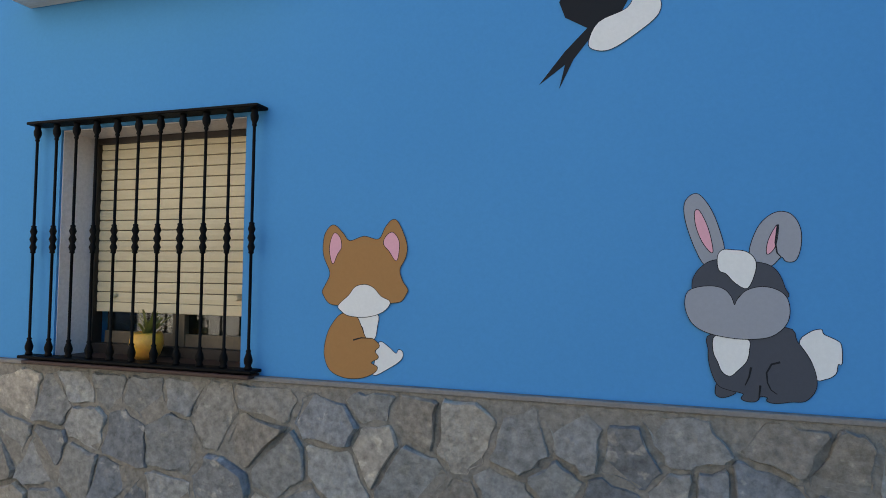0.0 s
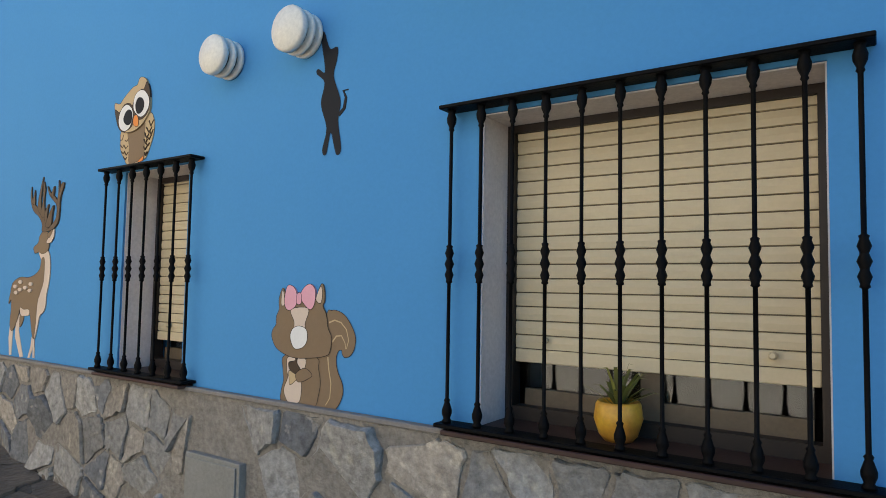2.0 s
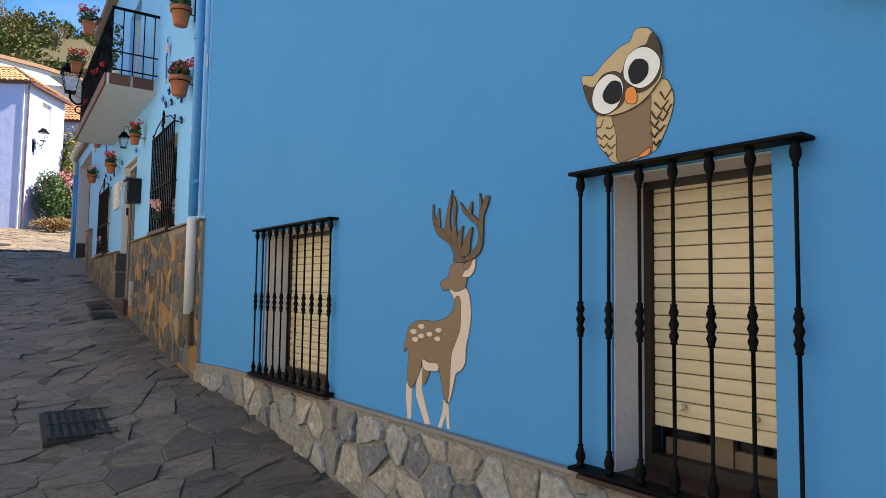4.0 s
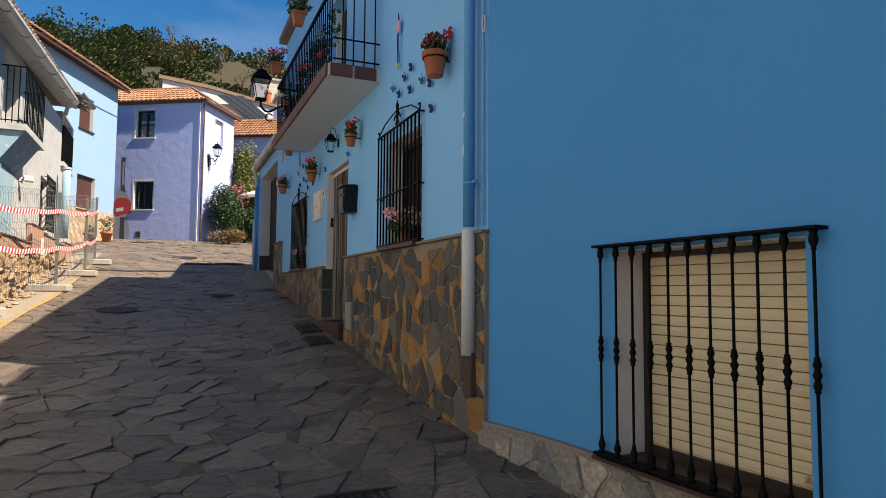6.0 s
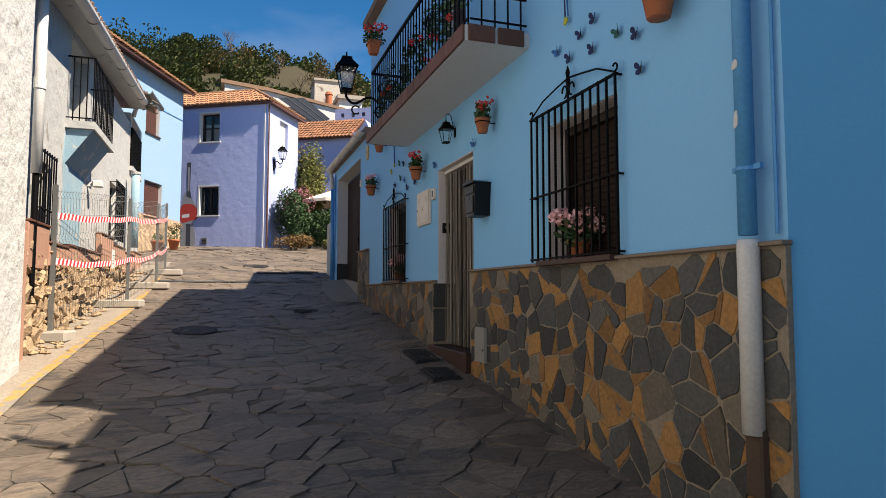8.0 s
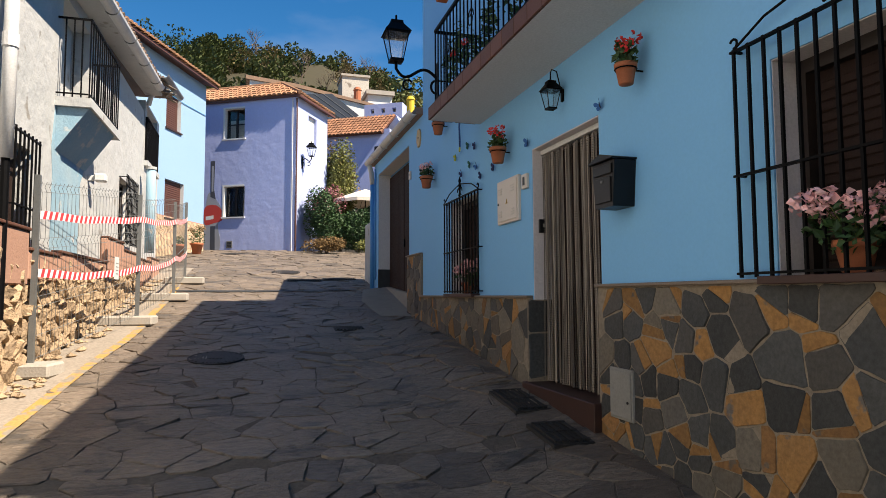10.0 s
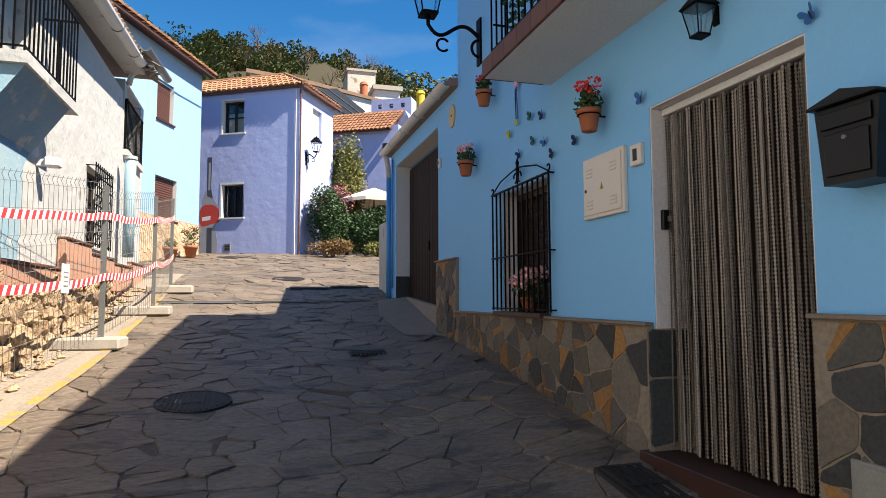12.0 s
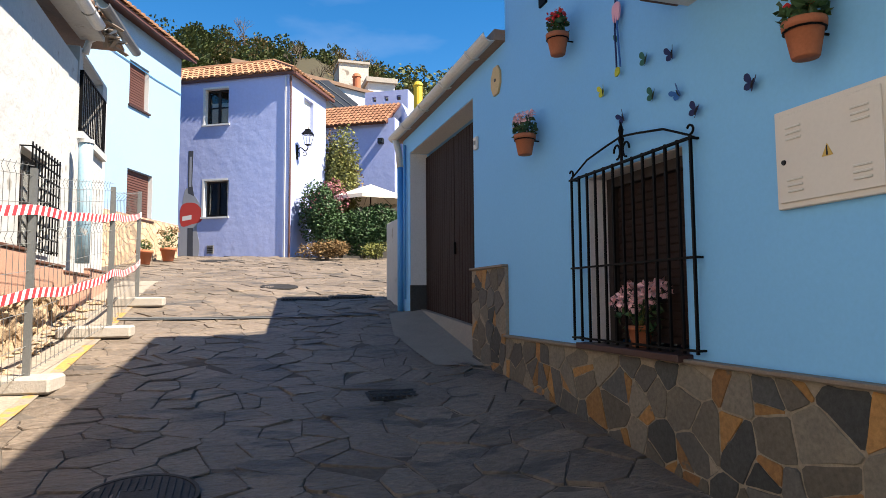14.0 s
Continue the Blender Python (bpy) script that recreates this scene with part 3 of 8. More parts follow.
def strip(points, w):
    """A tapering brush stroke along the points."""
    left, right = [], []
    for i, p in enumerate(points):
        a, b = Vector(points[max(i - 1, 0)]), Vector(points[min(i + 1, len(points) - 1)])
        d = (b - a).normalized()
        k = w * (1 - 0.6 * i / max(1, len(points) - 1))
        left.append((p[0] - d.y * k, p[1] + d.x * k))
        right.append((p[0] + d.y * k, p[1] - d.x * k))
    return left + right[::-1]


def mural(label, matrix=None):
    """A mural: a thing that holds flat painted patches, one layer over another."""
    m = thing("wall_mural", matrix or M1, label, "mural", "painted murals")
    m["layers"] = 0
    return m


def patch(m, name, mat, pts, soft, inked=True):
    """One painted patch from its outline along the wall and up it, in metres, with a thin ink line round it."""
    k = m["layers"]
    m["layers"] = k + 1
    if soft:
        pts = rounded(pts)
    ob = part(name, prism(pts, -0.003 - 0.0004 * k, 0.0), mat, m)
    if soft and inked:
        n = len(pts)
        out = 1.0 if sum(p[0] * q[1] - q[0] * p[1] for p, q in zip(pts, pts[1:] + pts[:1])) > 0 else -1.0
        line = bmesh.new()
        y = -0.0032 - 0.0004 * k
        a, b = [], []
        for i in range(n):
            d = Vector(pts[(i + 1) % n]) - Vector(pts[i - 1])
            d = d.normalized() if d.length > 1e-6 else Vector((1, 0))
            a.append(line.verts.new((pts[i][0], y, pts[i][1])))
            b.append(line.verts.new((pts[i][0] + d.y * 0.0024 * out, y, pts[i][1] - d.x * 0.0024 * out)))
        for i in range(n):
            line.faces.new((a[i], a[(i + 1) % n], b[(i + 1) % n], b[i]))
        part("ink_line", line, P_BLACK, ob, "thin black ink outline")
    return ob


def stroke(m, points, mat=None, w=0.0035):
    """A thin brush line over the patches laid so far."""
    k = m["layers"]
    m["layers"] = k + 1
    part("ink_stroke", prism(strip(points, w), -0.003 - 0.0004 * k, 0.0), mat or P_BLACK, m)


P_BARK_BROWN = paint("bark_brown_paint", (0.135, 0.09, 0.055))
P_UMBER = paint("umber_paint", (0.075, 0.05, 0.032))
mu = mural("brown and white painted mural shape above the stone base")
patch(mu, "white_patch", P_WHITE, [(-1.171, 1.142), (-1.134, 1.123), (-1.102, 1.098), (-1.09, 1.114), (-1.073, 1.104), (-1.08, 1.075), (-1.128, 1.041), (-1.196, 1.008), (-1.192, 1.062), (-1.188, 1.103)], True)
patch(mu, "white_patch", P_WHITE, [(-1.28, 1.244), (-1.186, 1.252), (-1.185, 1.198), (-1.196, 1.152), (-1.233, 1.146), (-1.247, 1.195)], True)
patch(mu, "lower_patch", P_BROWN, [(-1.344, 1.247), (-1.394, 1.19), (-1.414, 1.131), (-1.417, 1.073), (-1.39, 1.017), (-1.325, 0.991), (-1.25, 0.994), (-1.196, 1.017), (-1.181, 1.04), (-1.209, 1.057), (-1.177, 1.079), (-1.193, 1.103), (-1.173, 1.126), (-1.203, 1.152), (-1.233, 1.155), (-1.254, 1.199), (-1.28, 1.24)], True)
stroke(mu, [(-1.288, 1.144), (-1.253, 1.154), (-1.208, 1.154)])
patch(mu, "upper_patch", P_BROWN, [(-1.399, 1.415), (-1.43, 1.487), (-1.429, 1.562), (-1.404, 1.604), (-1.378, 1.608), (-1.344, 1.577), (-1.312, 1.545), (-1.249, 1.563), (-1.184, 1.551), (-1.155, 1.599), (-1.126, 1.628), (-1.099, 1.616), (-1.064, 1.537), (-1.066, 1.481), (-1.091, 1.431), (-1.078, 1.384), (-1.056, 1.353), (-1.063, 1.333), (-1.082, 1.306), (-1.12, 1.298), (-1.236, 1.286), (-1.358, 1.283), (-1.402, 1.291), (-1.426, 1.321), (-1.432, 1.339), (-1.417, 1.368)], True)
patch(mu, "white_patch", P_WHITE, [(-1.358, 1.281), (-1.312, 1.323), (-1.283, 1.358), (-1.238, 1.368), (-1.2, 1.353), (-1.17, 1.322), (-1.13, 1.3), (-1.161, 1.261), (-1.23, 1.239), (-1.306, 1.241), (-1.342, 1.258)], True)
patch(mu, "pink_patch", P_PINK, [(-1.387, 1.452), (-1.402, 1.503), (-1.397, 1.55), (-1.38, 1.578), (-1.356, 1.557), (-1.35, 1.519), (-1.368, 1.491)], True)
patch(mu, "pink_patch", P_PINK, [(-1.106, 1.465), (-1.136, 1.503), (-1.161, 1.533), (-1.15, 1.564), (-1.123, 1.578), (-1.098, 1.548), (-1.095, 1.508)], True)
mu = mural("grey, charcoal and white painted mural shape above the stone base")
patch(mu, "grey_patch", P_GREY, [(0.034, 1.455), (-0.002, 1.523), (-0.029, 1.611), (-0.031, 1.67), (-0.007, 1.699), (0.02, 1.694), (0.056, 1.639), (0.083, 1.561), (0.093, 1.503), (0.073, 1.465)], True)
patch(mu, "grey_patch", P_GREY, [(0.172, 1.501), (0.196, 1.579), (0.231, 1.621), (0.268, 1.635), (0.302, 1.621), (0.324, 1.578), (0.325, 1.522), (0.31, 1.475), (0.283, 1.47), (0.267, 1.485), (0.238, 1.456), (0.195, 1.456)], True)
patch(mu, "pink_patch", P_PINK, [(0.002, 1.64), (0.017, 1.64), (0.043, 1.581), (0.057, 1.513), (0.052, 1.5), (0.025, 1.536), (0.005, 1.591)], True)
patch(mu, "pink_patch", P_PINK, [(0.225, 1.494), (0.23, 1.541), (0.258, 1.592), (0.25, 1.522)], True)
stroke(mu, [(0.258, 1.592), (0.25, 1.532), (0.255, 1.498), (0.268, 1.483)])
patch(mu, "white_patch", P_WHITE, [(0.319, 1.198), (0.344, 1.236), (0.38, 1.25), (0.388, 1.234), (0.424, 1.216), (0.437, 1.2), (0.438, 1.144), (0.427, 1.14), (0.42, 1.109), (0.391, 1.091), (0.359, 1.095)], True)
patch(mu, "lower_patch", P_DARK, [(0.075, 1.062), (0.064, 1.027), (0.075, 1.013), (0.097, 1.014), (0.127, 1.035)], True)
patch(mu, "lower_patch", P_DARK, [(0.058, 1.225), (0.043, 1.167), (0.048, 1.11), (0.071, 1.054), (0.106, 1.038), (0.149, 1.029), (0.144, 1.012), (0.161, 1.004), (0.187, 1.006), (0.201, 1.023), (0.223, 1.021), (0.221, 1.01), (0.238, 1.004), (0.264, 1.006), (0.293, 1.012), (0.334, 1.018), (0.363, 1.055), (0.364, 1.1), (0.346, 1.154), (0.311, 1.207), (0.275, 1.252)], True)
patch(mu, "white_patch", P_WHITE, [(0.068, 1.219), (0.058, 1.167), (0.072, 1.13), (0.086, 1.097), (0.11, 1.085), (0.133, 1.105), (0.159, 1.135), (0.168, 1.173), (0.161, 1.21)], True)
stroke(mu, [(0.261, 1.138), (0.235, 1.13), (0.22, 1.101), (0.223, 1.068), (0.233, 1.046), (0.251, 1.033)])
stroke(mu, [(0.174, 1.117), (0.167, 1.083), (0.155, 1.056)])
stroke(mu, [(0.201, 1.059), (0.199, 1.035), (0.196, 1.01)])
patch(mu, "upper_patch", P_DARK, [(-0.008, 1.373), (-0.002, 1.416), (0.028, 1.455), (0.073, 1.474), (0.161, 1.469), (0.221, 1.46), (0.255, 1.434), (0.276, 1.382), (0.276, 1.345), (0.125, 1.284), (0.001, 1.319)], True)
patch(mu, "grey_patch", P_GREY, [(-0.03, 1.308), (-0.026, 1.357), (0.001, 1.377), (0.051, 1.384), (0.09, 1.375), (0.113, 1.35), (0.124, 1.322), (0.134, 1.341), (0.16, 1.37), (0.203, 1.384), (0.246, 1.378), (0.279, 1.354), (0.29, 1.308), (0.278, 1.261), (0.236, 1.223), (0.176, 1.211), (0.107, 1.213), (0.037, 1.228), (-0.008, 1.257)], True)
patch(mu, "white_patch", P_WHITE, [(0.073, 1.484), (0.088, 1.507), (0.118, 1.507), (0.161, 1.501), (0.187, 1.475), (0.188, 1.437), (0.164, 1.38), (0.126, 1.398), (0.1, 1.427), (0.077, 1.44)], True)
mu = mural("black and white painted mural shape high on the wall")
patch(mu, "black_patch", P_BLACK, [(-0.54, 2.129), (-0.446, 2.245), (-0.364, 2.325), (-0.446, 2.373), (-0.468, 2.433), (-0.426, 2.525), (-0.283, 2.547), (-0.194, 2.462), (-0.243, 2.374), (-0.343, 2.302), (-0.414, 2.214), (-0.466, 2.108), (-0.445, 2.196)], False)
patch(mu, "white_patch", P_WHITE, [(-0.359, 2.272), (-0.323, 2.342), (-0.224, 2.382), (-0.185, 2.44), (-0.117, 2.411), (-0.117, 2.349), (-0.194, 2.286), (-0.283, 2.237), (-0.343, 2.243)], True)
mu = mural("taupe and cream painted mural shape with pink bow")
patch(mu, "side_patch", P_TAUPE, [(-3.613, 1.355), (-3.586, 1.371), (-3.55, 1.37), (-3.507, 1.349), (-3.466, 1.298), (-3.453, 1.259), (-3.462, 1.218), (-3.483, 1.193), (-3.509, 1.187), (-3.522, 1.201), (-3.525, 1.214), (-3.543, 1.21), (-3.555, 1.18), (-3.547, 1.131), (-3.518, 1.079), (-3.515, 1.038), (-3.536, 0.993), (-3.571, 0.969), (-3.667, 0.969), (-3.67, 1.155), (-3.633, 1.195)], True)
stroke(mu, [(-3.599, 1.322), (-3.568, 1.333), (-3.533, 1.325), (-3.502, 1.298), (-3.489, 1.255), (-3.5, 1.221)], P_TAN)
stroke(mu, [(-3.578, 1.244), (-3.556, 1.269), (-3.528, 1.272), (-3.508, 1.244), (-3.503, 1.22)], P_TAN)
stroke(mu, [(-3.6, 1.182), (-3.593, 1.132), (-3.579, 1.076), (-3.583, 1.017), (-3.606, 0.985)], P_TAN)
patch(mu, "lower_patch", P_TAUPE, [(-3.852, 1.17), (-3.862, 1.109), (-3.856, 1.064), (-3.869, 1.016), (-3.864, 0.973), (-3.769, 0.97), (-3.671, 0.97), (-3.648, 1.021), (-3.639, 1.074), (-3.652, 1.132), (-3.666, 1.173)], True)
patch(mu, "cream_patch", P_CREAM, [(-3.83, 1.165), (-3.837, 1.113), (-3.83, 1.077), (-3.852, 1.028), (-3.841, 0.993), (-3.82, 0.972), (-3.779, 0.973), (-3.753, 0.992), (-3.748, 1.055), (-3.764, 1.088), (-3.734, 1.119), (-3.732, 1.167)], True)
patch(mu, "tan_patch", P_TAN, [(-3.824, 1.106), (-3.773, 1.099), (-3.773, 1.078), (-3.814, 1.049), (-3.82, 1.07)], True)
patch(mu, "dark_patch", P_UMBER, [(-3.826, 1.142), (-3.789, 1.151), (-3.785, 1.169), (-3.774, 1.169), (-3.777, 1.143), (-3.756, 1.116), (-3.783, 1.098), (-3.82, 1.115)], True)
patch(mu, "side_patch", P_TAUPE, [(-3.779, 1.1), (-3.728, 1.124), (-3.686, 1.101), (-3.709, 1.083), (-3.748, 1.067), (-3.773, 1.069)], True)
patch(mu, "upper_patch", P_TAUPE, [(-3.896, 1.367), (-3.898, 1.414), (-3.878, 1.459), (-3.861, 1.435), (-3.848, 1.4), (-3.768, 1.412), (-3.679, 1.412), (-3.656, 1.462), (-3.64, 1.481), (-3.628, 1.455), (-3.626, 1.411), (-3.635, 1.388), (-3.613, 1.352), (-3.603, 1.301), (-3.581, 1.261), (-3.587, 1.209), (-3.605, 1.188), (-3.67, 1.174), (-3.789, 1.165), (-3.862, 1.179), (-3.913, 1.205), (-3.938, 1.249), (-3.931, 1.279), (-3.913, 1.299), (-3.911, 1.337)], True)
patch(mu, "cream_patch", P_CREAM, [(-3.882, 1.387), (-3.882, 1.434), (-3.874, 1.448), (-3.863, 1.392)], True)
patch(mu, "cream_patch", P_CREAM, [(-3.673, 1.417), (-3.648, 1.47), (-3.639, 1.437), (-3.647, 1.401)], True)
patch(mu, "cream_patch", P_CREAM, [(-3.82, 1.368), (-3.718, 1.376), (-3.734, 1.315), (-3.738, 1.284), (-3.793, 1.279), (-3.799, 1.319)], True)
patch(mu, "white_patch", P_WHITE, [(-3.82, 1.252), (-3.805, 1.287), (-3.768, 1.299), (-3.728, 1.289), (-3.718, 1.254), (-3.732, 1.221), (-3.768, 1.204), (-3.799, 1.209)], True)
patch(mu, "bow", P_PINK, [(-3.789, 1.438), (-3.809, 1.465), (-3.841, 1.472), (-3.856, 1.445), (-3.861, 1.398), (-3.848, 1.37), (-3.82, 1.368), (-3.789, 1.393)], True)
patch(mu, "bow", P_PINK, [(-3.762, 1.44), (-3.738, 1.468), (-3.708, 1.478), (-3.682, 1.461), (-3.677, 1.426), (-3.685, 1.39), (-3.704, 1.373), (-3.732, 1.387), (-3.758, 1.413)], True)
patch(mu, "bow", P_PINK, [(-3.784, 1.435), (-3.764, 1.44), (-3.758, 1.413), (-3.764, 1.394), (-3.784, 1.397)], True)
mu = mural("slim black painted mural shape below a wall lamp")
patch(mu, "black_patch", P_BLACK, [(-3.689, 2.535), (-3.675, 2.559), (-3.64, 2.481), (-3.596, 2.479), (-3.6, 2.422), (-3.615, 2.358), (-3.572, 2.248), (-3.583, 2.166), (-3.562, 2.045), (-3.586, 2.024), (-3.621, 2.123), (-3.646, 2.029), (-3.666, 2.049), (-3.644, 2.139), (-3.681, 2.248), (-3.663, 2.339), (-3.711, 2.386), (-3.704, 2.403), (-3.662, 2.386)], True)
patch(mu, "black_patch", P_BLACK, [(-3.573, 2.182), (-3.542, 2.208), (-3.534, 2.256), (-3.552, 2.286), (-3.526, 2.286), (-3.528, 2.291), (-3.561, 2.289), (-3.546, 2.257), (-3.556, 2.214), (-3.587, 2.191)], False)
mu = mural("tan and white painted mural shape over the grille")
patch(mu, "tan_patch", P_TAN, [(-5.232, 2.329), (-5.245, 2.266), (-5.237, 2.21), (-5.198, 2.16), (-5.165, 2.127), (-5.086, 2.123), (-5.015, 2.137), (-4.981, 2.155), (-4.936, 2.236), (-4.918, 2.301), (-4.928, 2.353), (-4.963, 2.391), (-5.084, 2.38)], True)
patch(mu, "taupe_patch", P_TAUPE, [(-5.172, 2.316), (-5.084, 2.308), (-5.013, 2.353), (-5.009, 2.251), (-5.003, 2.155), (-5.015, 2.141), (-5.073, 2.134), (-5.147, 2.129), (-5.154, 2.227)], True)
patch(mu, "orange_patch", P_ORANGE, [(-5.062, 2.13), (-5.033, 2.148), (-5.01, 2.156), (-5.02, 2.133)], True)
stroke(mu, [(-5.245, 2.27), (-5.227, 2.271), (-5.213, 2.299)], P_UMBER)
stroke(mu, [(-5.2, 2.264), (-5.18, 2.257), (-5.164, 2.271)], P_UMBER)
stroke(mu, [(-5.243, 2.243), (-5.221, 2.224), (-5.206, 2.241)], P_UMBER)
stroke(mu, [(-5.206, 2.236), (-5.185, 2.216), (-5.164, 2.231)], P_UMBER)
stroke(mu, [(-5.229, 2.204), (-5.211, 2.19), (-5.193, 2.204)], P_UMBER)
stroke(mu, [(-5.193, 2.195), (-5.177, 2.18), (-5.159, 2.194)], P_UMBER)
stroke(mu, [(-5.206, 2.172), (-5.188, 2.154), (-5.17, 2.166)], P_UMBER)
stroke(mu, [(-4.968, 2.346), (-4.95, 2.314), (-4.924, 2.346)], P_UMBER)
stroke(mu, [(-4.991, 2.313), (-4.964, 2.281), (-4.937, 2.309)], P_UMBER)
stroke(mu, [(-4.959, 2.29), (-4.944, 2.267), (-4.924, 2.293)], P_UMBER)
stroke(mu, [(-5.005, 2.284), (-4.984, 2.252), (-4.962, 2.275)], P_UMBER)
stroke(mu, [(-4.978, 2.258), (-4.958, 2.242), (-4.938, 2.266)], P_UMBER)
stroke(mu, [(-5.009, 2.249), (-4.991, 2.225), (-4.975, 2.246)], P_UMBER)
stroke(mu, [(-4.985, 2.224), (-4.969, 2.207), (-4.951, 2.225)], P_UMBER)
stroke(mu, [(-5.007, 2.208), (-4.992, 2.189), (-4.976, 2.206)], P_UMBER)
stroke(mu, [(-4.996, 2.174), (-4.985, 2.158), (-4.969, 2.177)], P_UMBER)
patch(mu, "tan_patch", P_TAN, [(-5.308, 2.487), (-5.256, 2.477), (-5.21, 2.509), (-5.132, 2.552), (-5.088, 2.56), (-5.063, 2.597), (-5.011, 2.584), (-4.977, 2.537), (-4.96, 2.471), (-4.958, 2.41), (-4.979, 2.375), (-5.037, 2.328), (-5.121, 2.305), (-5.211, 2.313), (-5.264, 2.358), (-5.3, 2.433)], True)
patch(mu, "dark_patch", P_UMBER, [(-5.303, 2.449), (-5.256, 2.429), (-5.21, 2.466), (-5.158, 2.467), (-5.125, 2.454), (-5.095, 2.51), (-5.047, 2.527), (-5.019, 2.529), (-4.995, 2.563), (-4.966, 2.513), (-4.96, 2.451), (-4.967, 2.403), (-5.002, 2.371), (-5.048, 2.362), (-5.103, 2.379), (-5.121, 2.337), (-5.172, 2.316), (-5.224, 2.316), (-5.27, 2.359)], True)
patch(mu, "white_disc", P_WHITE, [(-5.259, 2.39), (-5.237, 2.44), (-5.184, 2.463), (-5.133, 2.435), (-5.118, 2.385), (-5.146, 2.332), (-5.197, 2.315), (-5.245, 2.342)], True)
patch(mu, "white_disc", P_WHITE, [(-5.115, 2.441), (-5.103, 2.501), (-5.059, 2.524), (-5.012, 2.515), (-4.971, 2.474), (-4.965, 2.432), (-4.995, 2.389), (-5.041, 2.376), (-5.089, 2.403)], True)
patch(mu, "dark_disc", P_BLACK, [(-5.205, 2.399), (-5.171, 2.43), (-5.133, 2.418), (-5.123, 2.379), (-5.138, 2.351), (-5.171, 2.348), (-5.203, 2.37)], True)
patch(mu, "dark_disc", P_BLACK, [(-5.093, 2.45), (-5.071, 2.482), (-5.035, 2.478), (-5.012, 2.451), (-5.017, 2.416), (-5.048, 2.397), (-5.079, 2.406)], True)
patch(mu, "orange_patch", P_ORANGE, [(-5.109, 2.355), (-5.101, 2.385), (-5.077, 2.389), (-5.06, 2.364), (-5.063, 2.328), (-5.096, 2.333)], True)
mu = mural("tall taupe and cream painted mural shape with branched strokes")
patch(mu, "cream_patch", P_CREAM, [(-6.485, 1.178), (-6.438, 1.143), (-6.443, 0.984), (-6.474, 0.979), (-6.493, 1.095)], False)
patch(mu, "cream_patch", P_CREAM, [(-6.332, 1.263), (-6.354, 1.148), (-6.328, 1.089), (-6.278, 0.983), (-6.32, 0.976), (-6.402, 1.107), (-6.399, 1.179), (-6.376, 1.239)], False)
patch(mu, "cream_patch", P_CREAM, [(-6.171, 1.117), (-6.144, 1.11), (-6.152, 1.047), (-6.186, 0.982), (-6.213, 0.98), (-6.179, 1.056)], False)
patch(mu, "cream_patch", P_CREAM, [(-6.158, 1.119), (-6.131, 1.096), (-6.12, 0.986), (-6.142, 0.987)], False)
patch(mu, "taupe_patch", P_TAUPE, [(-6.342, 1.251), (-6.293, 1.239), (-6.307, 1.199), (-6.34, 1.172)], True)
patch(mu, "cream_patch", P_CREAM, [(-6.353, 1.307), (-6.295, 1.301), (-6.22, 1.297), (-6.219, 1.255), (-6.27, 1.245), (-6.332, 1.249)], True)
patch(mu, "cream_patch", P_CREAM, [(-6.13, 1.652), (-6.069, 1.642), (-6.015, 1.658), (-5.985, 1.619), (-5.972, 1.541), (-5.982, 1.462), (-6.006, 1.382), (-6.008, 1.317), (-6.037, 1.275), (-6.078, 1.252), (-6.098, 1.188), (-6.131, 1.107), (-6.138, 1.224), (-6.115, 1.36), (-6.082, 1.416), (-6.067, 1.524), (-6.098, 1.604)], True)
patch(mu, "taupe_patch", P_TAUPE, [(-6.497, 1.388), (-6.473, 1.449), (-6.412, 1.481), (-6.348, 1.493), (-6.253, 1.491), (-6.162, 1.512), (-6.106, 1.55), (-6.09, 1.609), (-6.051, 1.605), (-6.049, 1.472), (-6.081, 1.403), (-6.114, 1.333), (-6.124, 1.198), (-6.14, 1.108), (-6.167, 1.139), (-6.201, 1.244), (-6.225, 1.288), (-6.295, 1.287), (-6.348, 1.296), (-6.37, 1.231), (-6.438, 1.143), (-6.48, 1.178), (-6.473, 1.273), (-6.48, 1.345), (-6.516, 1.316)], True)
patch(mu, "taupe_patch", P_TAUPE, [(-6.197, 1.663), (-6.202, 1.685), (-6.144, 1.713), (-6.132, 1.754), (-6.089, 1.78), (-6.029, 1.776), (-6.004, 1.751), (-6.007, 1.685), (-6.023, 1.656), (-6.086, 1.642), (-6.13, 1.655), (-6.178, 1.646)], True)
patch(mu, "cream_patch", P_CREAM, [(-6.036, 1.714), (-6.004, 1.751), (-5.948, 1.795), (-5.947, 1.75), (-5.975, 1.716), (-6.007, 1.709)], True)
patch(mu, "taupe_patch", P_TAUPE, [(-6.029, 1.765), (-5.964, 1.79), (-6.0, 1.743)], True)
patch(mu, "branch_stroke", P_BARK_BROWN, [(-6.102, 1.786), (-6.103, 1.827), (-6.148, 1.878), (-6.226, 1.919), (-6.264, 1.97), (-6.28, 2.028), (-6.272, 2.08), (-6.261, 2.013), (-6.217, 1.961), (-6.171, 1.935), (-6.135, 1.905), (-6.073, 1.88), (-6.03, 1.832), (-6.029, 1.784)], True)
patch(mu, "branch_stroke", P_BARK_BROWN, [(-6.26, 1.981), (-6.237, 2.011), (-6.224, 2.055), (-6.218, 2.009), (-6.217, 1.961)], True)
patch(mu, "branch_stroke", P_BARK_BROWN, [(-6.171, 1.93), (-6.164, 2.005), (-6.122, 2.132), (-6.125, 2.085), (-6.136, 1.975), (-6.113, 1.89)], True)
